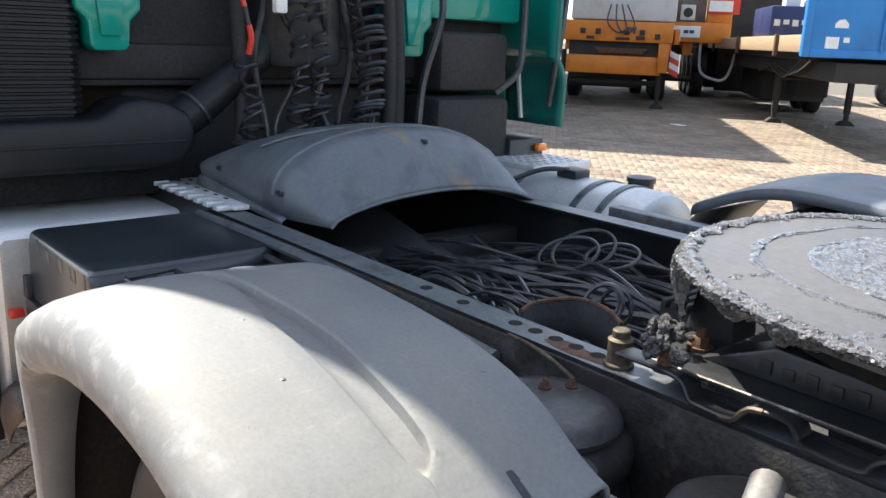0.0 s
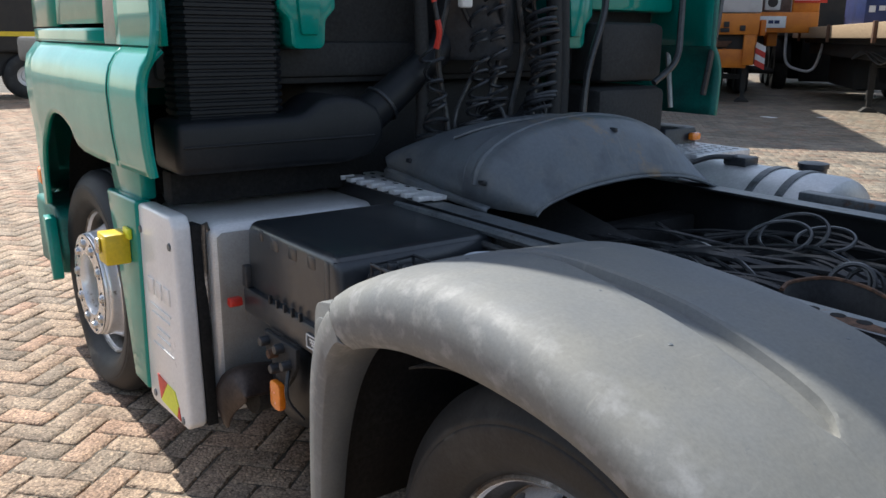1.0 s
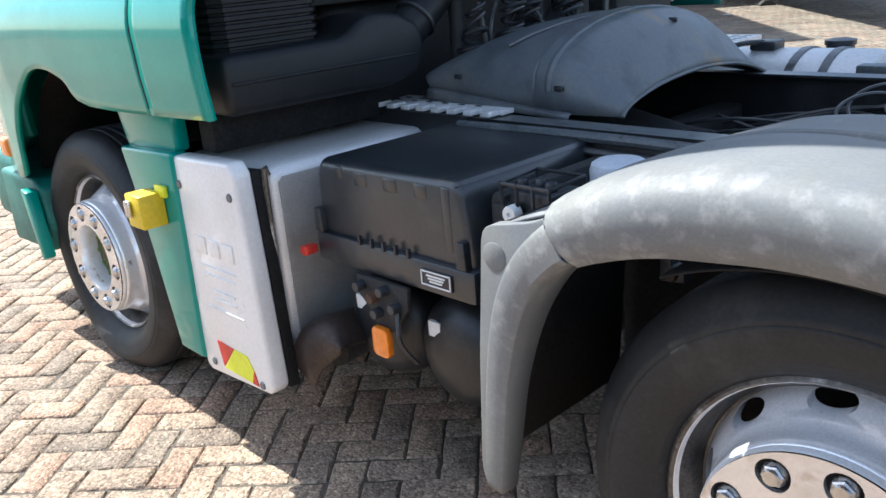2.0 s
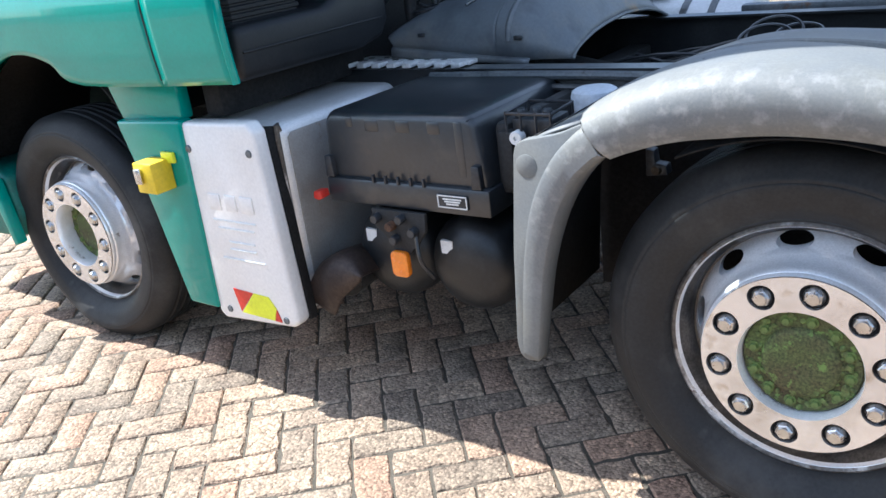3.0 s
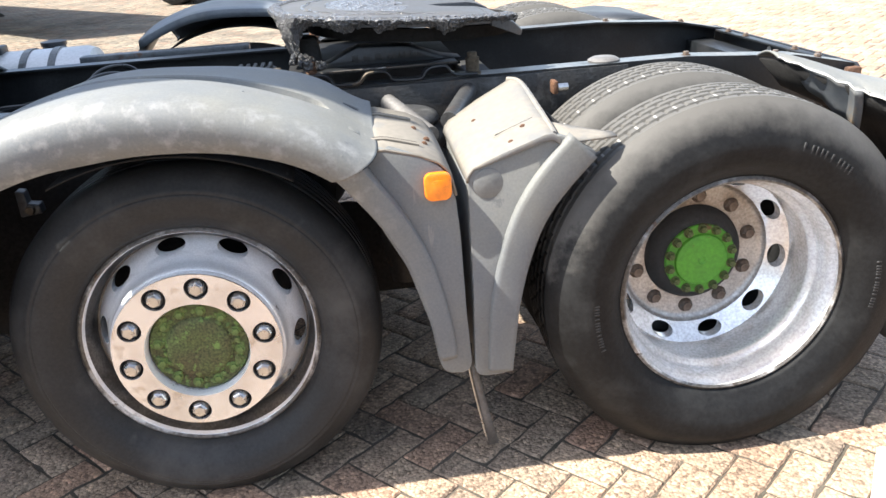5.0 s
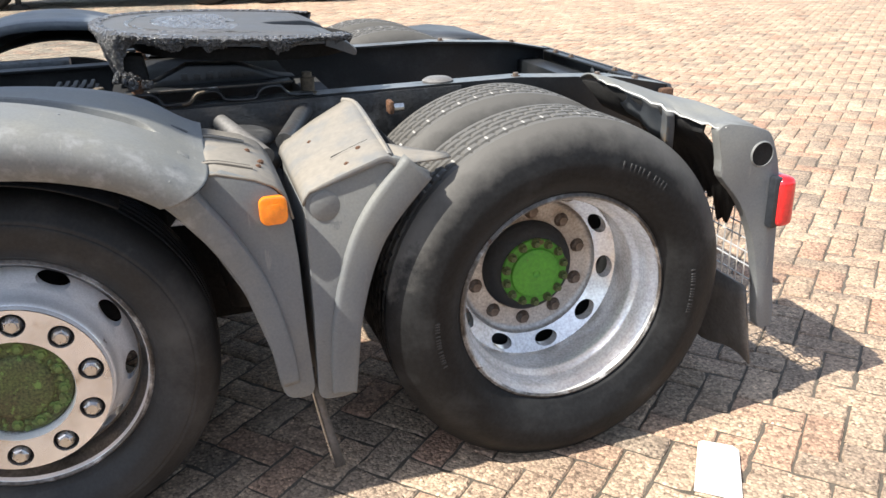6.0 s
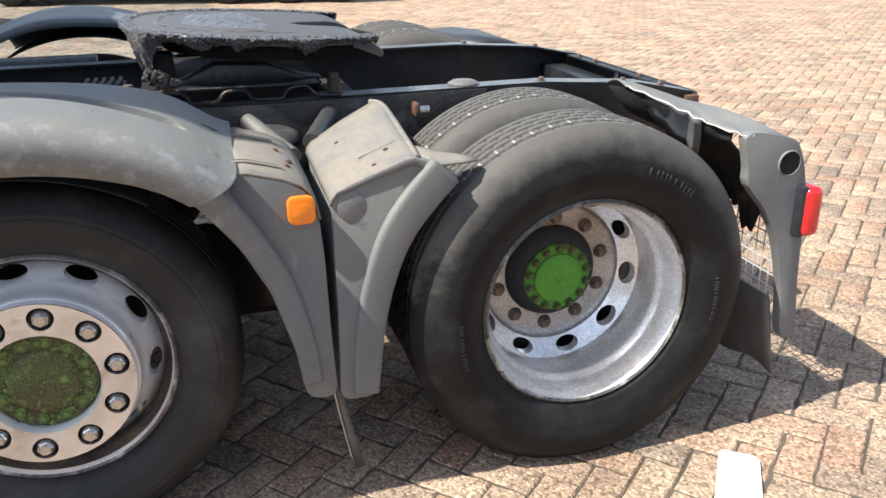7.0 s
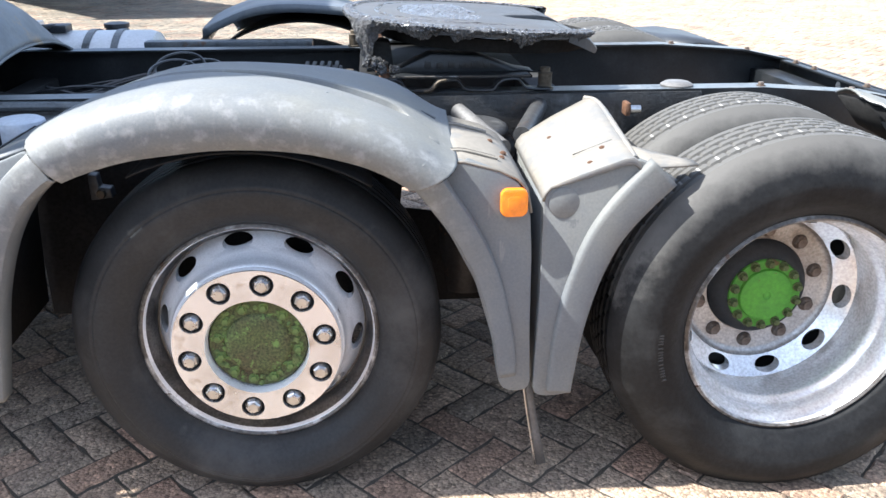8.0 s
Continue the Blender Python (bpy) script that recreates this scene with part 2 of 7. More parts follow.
RUST = surface("rusty_steel", (0.13, 0.062, 0.032), 0.85, 0.1, other=(0.06, 0.038, 0.028), scale=18, spread=0.25, bump=0.4)
BOLT = surface("dull_bolt", (0.105, 0.085, 0.06), 0.6, 0.5, other=(0.06, 0.04, 0.028), scale=30, spread=0.2, bump=0.2)
NUT_OLD = surface("weathered_nut", (0.17, 0.14, 0.115), 0.5, 0.4, other=(0.10, 0.052, 0.03), amount=0.8, scale=30, spread=0.2, bump=0.2)
GREASE = surface("wet_grey_grease", (0.13, 0.13, 0.134), 0.26, 0.0, other=(0.05, 0.05, 0.05), amount=0.5, scale=38, fine=170, spread=0.25, bump=1.0, depth=0.012, coat=0.8)
GREASE_DARK = surface("old_dark_grease", (0.05, 0.05, 0.052), 0.34, 0.0, other=(0.02, 0.02, 0.02), amount=0.5, scale=38, fine=170, spread=0.3, bump=1.0, depth=0.012, coat=0.5)
PLATE = surface("greasy_steel_plate", (0.080, 0.084, 0.090), 0.5, 0.0, other=(0.095, 0.094, 0.095), scale=6, spread=0.08, bump=0.12,
                spots=(0.14, 0.10, 0.075), spot_scale=5, spot_cut=0.66, spec=0.25)
CABLE = surface("black_cable", (0.025, 0.027, 0.030), 0.30, other=(0.065, 0.066, 0.067), scale=12, spread=0.15, bump=0.1)
ALU = surface("dull_aluminium", (0.62, 0.62, 0.62), 0.40, 0.45, other=(0.50, 0.50, 0.49), scale=5, spread=0.05, bump=0.05)
GRATE = surface("pale_aluminium", (0.80, 0.80, 0.80), 0.35, 0.25, other=(0.66, 0.66, 0.65), scale=9, spread=0.06, bump=0.08)
SIDE_WHITE = surface("silvery_white_plastic", (0.80, 0.78, 0.755), 0.3, other=(0.73, 0.705, 0.675), scale=5, spread=0.03, bump=0.04, coat=0.3)
ORANGE_LENS = surface("orange_lens", (0.85, 0.23, 0.01), 0.25, other=(0.75, 0.17, 0.01), scale=40, spread=0.06, bump=0.1, coat=0.6)
RED_LENS = surface("red_lens", (0.62, 0.012, 0.015), 0.18, other=(0.45, 0.008, 0.01), scale=40, spread=0.06, bump=0.08, coat=0.8)
YELLOW = surface("yellow_plastic", (0.72, 0.52, 0.02), 0.4, other=(0.6, 0.42, 0.02), scale=9, spread=0.05, bump=0.05)
YELLOW_GREEN = surface("reflective_yellow", (0.75, 0.78, 0.03), 0.35, other=(0.7, 0.7, 0.03), scale=20, spread=0.04, bump=0.03)
RED = surface("red_plastic", (0.60, 0.035, 0.02), 0.4, other=(0.5, 0.03, 0.02), scale=20, spread=0.06, bump=0.03)
WHITE = surface("white_plastic", (0.75, 0.75, 0.73), 0.5, other=(0.65, 0.64, 0.61), scale=8, spread=0.04, bump=0.05)
CAP_BLUE = surface("pale_blue_plastic", (0.50, 0.54, 0.60), 0.5, other=(0.56, 0.58, 0.61), scale=12, spread=0.06, bump=0.05)
TREADPLATE = surface("tread_plate", (0.62, 0.63, 0.64), 0.42, 0.3, other=(0.48, 0.48, 0.48), scale=9, spread=0.1, bump=0.1)
ORANGE = surface("orange_trailer_paint", (0.66, 0.20, 0.012), 0.5, other=(0.5, 0.13, 0.012), scale=2.5, spread=0.1, bump=0.05, spots=(0.17, 0.07, 0.03), spot_scale=3, spot_cut=0.66)
BLUE = surface("blue_container_paint", (0.015, 0.20, 0.52), 0.5, other=(0.02, 0.15, 0.40), scale=2, spread=0.06, bump=0.05, spots=(0.12, 0.11, 0.12), spot_scale=2.2, spot_cut=0.70)
NAVY = surface("navy_paint", (0.012, 0.025, 0.10), 0.5, scale=3, spread=0.1, bump=0.05)
TRAILER_DARK = surface("dirty_trailer_steel", (0.026, 0.025, 0.024), 0.8, other=(0.050, 0.044, 0.038), scale=3, spread=0.2, bump=0.2)
WOOD = surface("timber_deck", (0.36, 0.26, 0.16), 0.8, other=(0.26, 0.18, 0.11), scale=3, spread=0.15, bump=0.2, stretch=(1, 6, 6))
BRICK = surface("concrete_paver", (0.374, 0.281, 0.200), 0.85, other=(0.288, 0.206, 0.149), amount=0.7, scale=5, fine=130, spread=0.14, bump=0.9,
                vary=0.25, depth=0.004, patch=0.24, laid=True, far_pale=0.20, stones=105)
# the same paving further off, its lower brightness put into a darker, yellower colour
BRICK_FAR_DIM = surface("far_paver_dimmed", (0.252, 0.214, 0.162), 0.88, other=(0.180, 0.148, 0.113), amount=0.7, scale=0.9, fine=40, spread=0.14, bump=0.6,
                     vary=0.26, depth=0.004, patch=0.24, laid=True, far_pale=0.15, stones=105)
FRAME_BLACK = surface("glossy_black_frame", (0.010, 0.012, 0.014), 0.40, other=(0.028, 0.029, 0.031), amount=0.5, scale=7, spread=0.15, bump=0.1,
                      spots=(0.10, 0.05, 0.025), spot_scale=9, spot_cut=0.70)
PIPE_BROWN = surface("burnt_brown_steel", (0.062, 0.044, 0.036), 0.5, 0.4, other=(0.03, 0.02, 0.016), scale=9, spread=0.15, bump=0.2)
END_SHEET = surface("stained_end_sheet", (0.40, 0.39, 0.37), 0.38, 0.35, other=(0.28, 0.25, 0.215), amount=0.7, scale=4, fine=200, spread=0.05, bump=0.05,
                    spots=(0.24, 0.18, 0.12), spot_scale=3, spot_cut=0.63, scratch=((0.30, 0.24, 0.17), (30, 30, 3), 0.62))
SPRING = surface("dusty_spring_rubber", (0.034, 0.032, 0.031), 0.45, other=(0.017, 0.016, 0.016), amount=0.8, scale=9, spread=0.2, bump=0.2,
                 spots=(0.12, 0.065, 0.035), spot_scale=9, spot_cut=0.60)
SPRING_CAP = surface("stained_spring_plate", (0.075, 0.078, 0.082), 0.42, 0.3, other=(0.05, 0.045, 0.04), amount=0.8, scale=8, spread=0.15, bump=0.2,
                     spots=(0.085, 0.048, 0.030), spot_scale=12, spot_cut=0.60, blotch=((0.12, 0.122, 0.122), 16, 0.55, 0.7))
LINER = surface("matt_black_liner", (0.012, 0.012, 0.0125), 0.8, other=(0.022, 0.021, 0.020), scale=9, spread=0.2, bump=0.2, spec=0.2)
GRIME = surface("oily_grime", (0.020, 0.021, 0.022), 0.42, other=(0.040, 0.035, 0.030), amount=0.8, scale=9, spread=0.25, bump=0.5, spots=(0.052, 0.034, 0.022), spot_scale=8, spot_cut=0.60,
                blotch=((0.065, 0.067, 0.068), 12, 0.56, 0.70))
SAND = surface("joint_sand", (0.095, 0.08, 0.062), 0.95, other=(0.05, 0.046, 0.034), scale=4, fine=200, spread=0.2, bump=0.4)
PAPER = surface("white_paper", (0.84, 0.84, 0.82), 0.8, other=(0.78, 0.78, 0.76), scale=12, spread=0.02, bump=0.05)


# ---- shaping ----
def link(name, bm, material, parent=None, label="", smooth=False, solid=0.0, at=None, offset=0.0):
    me = bpy.data.meshes.new(name)
    bm.to_mesh(me)
    bm.free()
    me.materials.append(material)
    if smooth:
        for p in me.polygons:
            p.use_smooth = True
        me.set_sharp_from_angle(angle=radians(38))
    ob = new(name, me)
    if at is not None:
        ob.matrix_basis = at
    if parent is not None:
        ob.parent = parent
    if solid:
        so = ob.modifiers.new("thickness", "SOLIDIFY")
        so.thickness, so.offset = solid, offset
    if label:
        tagged(ob, label)
    return ob


def part(name, bm, material, parent, label="", smooth=True, solid=0.0, at=None, offset=0.0):
    return link(name, bm, material, parent, label, smooth, solid, at, offset)


def group_thing(name, label, category, group="", kind="", at=(0, 0, 0)):
    ob = new(name)
    ob.location = at
    ob.empty_display_size = 0.2
    return tagged(ob, label, category, group, kind)


def box(x0, x1, y0, y1, z0, z1, bevel=0.006, seg=2):
    bm = bmesh.new()
    bmesh.ops.create_cube(bm, size=1.0)
    for v in bm.verts:
        v.co = Vector((x0 + (v.co.x + 0.5) * (x1 - x0), y0 + (v.co.y + 0.5) * (y1 - y0), z0 + (v.co.z + 0.5) * (z1 - z0)))
    if bevel:
        bevel = min(bevel, 0.45 * min(abs(x1 - x0), abs(y1 - y0), abs(z1 - z0)))
        bmesh.ops.bevel(bm, geom=bm.edges[:], offset=bevel, segments=seg, affect="EDGES", profile=0.5)
    return bm


def prism(poly, y0, y1, axis="y", bevel=0.006, seg=2):
    """A polygon in the plane across the axis, drawn out from y0 to y1 along it. Across x: (y, z); y: (x, z); z: (x, y)."""
    put = {"x": lambda a, b, c: (c, a, b), "y": lambda a, b, c: (a, c, b), "z": lambda a, b, c: (a, b, c)}[axis]
    bm = bmesh.new()
    lo = [bm.verts.new(put(a, b, y0)) for a, b in poly]
    hi = [bm.verts.new(put(a, b, y1)) for a, b in poly]
    bm.faces.new(lo)
    bm.faces.new(hi[::-1])
    n = len(poly)
    for i in range(n):
        bm.faces.new((lo[i], hi[i], hi[(i + 1) % n], lo[(i + 1) % n]))
    bmesh.ops.recalc_face_normals(bm, faces=bm.faces[:])
    if bevel:
        bmesh.ops.bevel(bm, geom=bm.edges[:], offset=bevel, segments=seg, affect="EDGES", profile=0.5)
    return bm


def lathe(profile, n=48, axis="y", centre=(0, 0, 0), closed=False, wave=None):
    """Turns (radius, along) round an axis. wave(i, k) may change a radius."""
    put = {"x": lambda r, a, s, c: (a, r * s, r * c), "y": lambda r, a, s, c: (r * s, a, r * c), "z": lambda r, a, s, c: (r * s, r * c, a)}[axis]
    bm = bmesh.new()
    rings = []
    for k, (r, a) in enumerate(profile):
        if r < 1e-6:
            rings.append([bm.verts.new(Vector(put(0, a, 0, 0)) + Vector(centre))] * n)
            continue
        ring = []
        for i in range(n):
            t = 2 * math.pi * i / n
            rr = r + (wave(i, k) if wave else 0.0)
            ring.append(bm.verts.new(Vector(put(rr, a, math.sin(t), math.cos(t))) + Vector(centre)))
        rings.append(ring)
    pairs = list(zip(rings, rings[1:])) + ([(rings[-1], rings[0])] if closed else [])
    for p, q in pairs:
        for i in range(n):
            j = (i + 1) % n
            vs = []
            for v in (p[i], p[j], q[j], q[i]):
                if v not in vs:
                    vs.append(v)
            if len(vs) > 2:
                bm.faces.new(vs)
    bmesh.ops.recalc_face_normals(bm, faces=bm.faces[:])
    return bm


def smooth_path(points, per=6):
    pts = [Vector(p) for p in points]
    out = []
    for i in range(len(pts) - 1):
        p0, p1, p2, p3 = pts[max(i - 1, 0)], pts[i], pts[i + 1], pts[min(i + 2, len(pts) - 1)]
        for k in range(per):
            t = k / per
            out.append(0.5 * (2 * p1 + (p2 - p0) * t + (2 * p0 - 5 * p1 + 4 * p2 - p3) * t * t + (3 * p1 - p0 - 3 * p2 + p3) * t ** 3))
    out.append(pts[-1])
    return out


def tube(points, radius, n=8, per=6, bm=None, flat=None):
    """A round bar along a smooth way; radius may be one number or a function of 0..1."""
    path = smooth_path(points, per) if per > 1 else [Vector(p) for p in points]
    bm = bm or bmesh.new()
    rings, side = [], None
    for i, p in enumerate(path):
        d = (path[min(i + 1, len(path) - 1)] - path[max(i - 1, 0)]).normalized()
        if side is None:
            side = d.orthogonal().normalized()
        side = (side - d * side.dot(d)).normalized()
        up = d.cross(side)
        r = radius(i / max(1, len(path) - 1)) if callable(radius) else radius
        rings.append([bm.verts.new(p + r * (math.cos(2 * math.pi * k / n) * side + math.sin(2 * math.pi * k / n) * up)) for k in range(n)])
    for a, b in zip(rings, rings[1:]):
        for k in range(n):
            bm.faces.new((a[k], a[(k + 1) % n], b[(k + 1) % n], b[k]))
    bm.faces.new(rings[0][::-1])
    bm.faces.new(rings[-1])
    return bm


def sheet(rows):
    """A skin through rows of places, all rows of the same length."""
    bm = bmesh.new()
    grid = [[bm.verts.new(p) for p in row] for row in rows]
    for a, b in zip(grid, grid[1:]):
        for i in range(len(a) - 1):
            bm.faces.new((a[i], a[i + 1], b[i + 1], b[i]))
    bmesh.ops.recalc_face_normals(bm, faces=bm.faces[:])
    return bm


def curve_at(x, pts):
    """A value by straight lines between (x, value) pairs, in rising x."""
    return float(np.interp(x, [p[0] for p in pts], [p[1] for p in pts]))


def soft_at(x, pts):
    """As curve_at, with rounded corners."""
    w = 0.05
    return sum(curve_at(x + d * w, pts) for d in (-1, -0.5, 0, 0.5, 1)) / 5


def bolt_head(radius, height, flange=0.0):
    """A hexagon head that stands up along z, on a washer."""
    bm = bmesh.new()
    low = [bm.verts.new((radius * math.cos(k * math.pi / 3), radius * math.sin(k * math.pi / 3), 0)) for k in range(6)]
    mid = [bm.verts.new((v.co.x, v.co.y, height * 0.8)) for v in low]
    top = [bm.verts.new((v.co.x * 0.85, v.co.y * 0.85, height)) for v in low]
    for a, b in ((low, mid), (mid, top)):
        for k in range(6):
            bm.faces.new((a[k], a[(k + 1) % 6], b[(k + 1) % 6], b[k]))
    bm.faces.new(top)
    if flange:
        ring = [(flange, -0.004), (flange, 0.003), (radius * 0.7, 0.003)]
        extra = lathe(ring, 16, "z")
        me = bpy.data.meshes.new("tmp")
        extra.to_mesh(me)
        extra.free()
        bm.from_mesh(me)
        bpy.data.meshes.remove(me)
    return bm


def weld_in(bm, *others):
    for o in others:
        me = bpy.data.meshes.new("tmp")
        o.to_mesh(me)
        o.free()
        bm.from_mesh(me)
        bpy.data.meshes.remove(me)
    return bm


def holed_band(n_holes, r0, a0, r1, a1, wide, tall, thick, n=24, offset=0.0, mid=0.5):
    """A conical band from (r0, a0) to (r1, a1) round y, with oval holes through it."""
    bm = bmesh.new()
    half = math.pi / n_holes

    def at(u, s, deep):
        r, a = r0 + (r1 - r0) * s, a0 + (a1 - a0) * s + deep
        return bm.verts.new((r * math.sin(u), a, r * math.cos(u)))

    for h in range(n_holes):
        c = 2 * half * h + offset
        inner, outer, deepr = [], [], []
        for k in range(n):
            t = 2 * math.pi * k / n
            cx, cy = math.cos(t), math.sin(t)
            m = max(abs(cx), abs(cy))
            hx, hy = wide * cx, tall * cy
            inner.append(at(c + hx, mid + hy, 0))
            deepr.append(at(c + hx, mid + hy, thick))
            py = cy / m
            outer.append(at(c + half * cx / m, mid + (py * (1 - mid) if py > 0 else py * mid), 0))
        for k in range(n):
            j = (k + 1) % n
            bm.faces.new((inner[k], inner[j], outer[j], outer[k]))
            bm.faces.new((inner[k], deepr[k], deepr[j], inner[j]))
    bmesh.ops.remove_doubles(bm, verts=bm.verts[:], dist=1e-5)
    bmesh.ops.recalc_face_normals(bm, faces=bm.faces[:])
    return bm


# ---- ground ----
def make_ground():
    rows = [[(x, y, -0.006) for x in (-400, -60, -15, 0, 15, 60, 400)] for y in (-400, -60, -10, 0, 10, 25, 80, 400)]
    ob = link("ground", sheet(rows), SAND)
    return tagged(ob, "sandy bedding and far paving of a sunlit concrete-paved yard", "ground", kind="structure")


ground = make_ground()

# ---- the truck ----
truck = group_thing("truck_tractor", "teal three-axle truck tractor unit with grey mudguards, parked on block paving", "truck")
AXLE, R_BOLT = 0.452, 0.1675


def tyre_mesh(radius, wide, bead, lugs=0, n=96, soft=False):
    """Runs along y from 0 (outer side) to wide."""
    w = wide
    crown = 0.008
    tread = []
    grooves = (0.14, 0.33, 0.5, 0.67, 0.86)
    lo, hi = (0.064, w - 0.064) if soft else (0.055, w - 0.055)
    marks = [lo]
    for g in grooves:
        c = lo + g * (hi - lo)
        marks += [c - 0.007, c - 0.004, c + 0.004, c + 0.007]
    marks.append(hi)
    for i, a in enumerate(marks):
        u = (a - w / 2) / (w / 2)
        deep = 0.007 if i and i < len(marks) - 1 and (i - 1) % 4 in (1, 2) else 0.0
        tread.append((radius - crown * u * u - deep, a))
    side = [(bead, 0.05), (bead + 0.010, 0.036), (bead + 0.014, 0.031), (bead + 0.017, 0.028), (bead + 0.020, 0.027), (bead + 0.035, 0.012), (bead + 0.060, 0.003), (bead + 0.080, 0.001),
            (bead + 0.083, 0.0004), (bead + 0.095, 0.0004), (bead + 0.098, 0.001), (radius - 0.066, 0.003), (radius - 0.062, 0.0028), (radius - 0.057, 0.0036), (radius - 0.053, 0.0065),
            (radius - 0.040, 0.013), (radius - 0.027, 0.022), (radius - 0.016, 0.032), (radius - 0.009, 0.043)]
    if soft:
        side = side[:10] + [(radius - d, a) for d, a in ((0.094, 0.0035), (0.080, 0.007), (0.066, 0.0125), (0.052, 0.020), (0.039, 0.029), (0.027, 0.039), (0.016, 0.049), (0.008, 0.058))]
    back = [(r, w - a) for r, a in side[::-1]]
    profile = side + tread + back
    first, last = len(side), len(side) + len(tread)

    def wave(i, k):
        if lugs and first < k < last - 1 and (i + 4 * ((k - first) // 4)) % 9 == 0:
            return -0.0035
        return 0.0

    bm = lathe(profile, n, "y", closed=True, wave=wave)
    # the load bulges the walls just over the ground
    for v in bm.verts:
        r = math.hypot(v.co.x, v.co.z)
        down = max(0.0, -v.co.z / max(r, 1e-6)) ** 6
        belly = max(0.0, 1 - abs(r - (radius - 0.06)) / 0.09)
        v.co.y += (-1 if v.co.y < w / 2 else 1) * 0.020 * down * belly
    return bm


MESHES = {}


def shared(key, make, material):
    """Builds a mesh once and gives out copies on the same data."""
    if key not in MESHES:
        bm = make()
        me = bpy.data.meshes.new(key)
        bm.to_mesh(me)
        bm.free()
        me.materials.append(material)
        for p in me.polygons:
            p.use_smooth = True
        me.set_sharp_from_angle(angle=radians(38))
        MESHES[key] = me
    return MESHES[key]


def piece(name, key, make, material, parent, at, label=""):
    ob = new(name, shared(key, make, material))
    ob.parent = parent
    ob.matrix_basis = at
    if label:
        tagged(ob, label)
    return ob


def disc_with_holes(r_in, r_out, n_holes, r_c, r_h, y, thick):
    """A flat ring across y with round holes, from a band laid flat."""
    mid = (r_c - r_in) / (r_out - r_in)
    return holed_band(n_holes, r_in, y, r_out, y, r_h / r_c, r_h / (r_out - r_in), thick, mid=mid)


def single_rim():
    bm = lathe([(0.300, 0.088), (0.300, 0.074), (0.294, 0.070), (0.287, 0.074), (0.284, 0.086), (0.272, 0.098), (0.268, 0.126), (0.266, 0.139)], 96, "y")
    band = holed_band(10, 0.265, 0.146, 0.224, 0.080, 0.158, 0.36, 0.03, offset=-0.17, mid=0.5)
    step = lathe([(0.265, 0.146), (0.266, 0.139), (0.262, 0.140)], 96, "y")
    neck = lathe([(0.224, 0.080), (0.219, 0.070), (0.2155, 0.056), (0.214, 0.036), (0.2125, 0.028), (0.211, 0.024), (0.2085, 0.022), (0.208, 0.012), (0.205, 0.008)], 96, "y")
    inner = lathe([(0.127, 0.004), (0.124, 0.010), (0.122, 0.045), (0.122, 0.09)], 64, "y")
    back = lathe([(0.283, 0.092), (0.270, 0.14), (0.265, 0.26), (0.285, 0.31), (0.30, 0.315)], 64, "y")
    return weld_in(bm, band, step, neck, inner, back)


def dual_rim():
    bm = lathe([(0.300, 0.022), (0.300, 0.008), (0.294, 0.004), (0.287, 0.008), (0.284, 0.02), (0.273, 0.033), (0.269, 0.070), (0.264, 0.080), (0.256, 0.090),
                (0.253, 0.100), (0.252, 0.160), (0.254, 0.188), (0.259, 0.203)], 96, "y")
    band = holed_band(10, 0.259, 0.203, 0.213, 0.244, 0.15, 0.40, 0.03, offset=radians(24))
    face = lathe([(0.213, 0.244), (0.208, 0.254), (0.200, 0.260), (0.190, 0.262), (0.140, 0.264), (0.138, 0.270), (0.138, 0.285)], 64, "y")
    back = lathe([(0.259, 0.215), (0.268, 0.25), (0.288, 0.25)], 64, "y")
    return weld_in(bm, band, face, back)


def nut():
    return weld_in(bolt_head(0.0190, 0.014, 0.0), lathe([(0.0215, 0.0), (0.0205, 0.005), (0.0145, 0.012), (0.0125, 0.019), (0.0, 0.020)], 18, "z"))


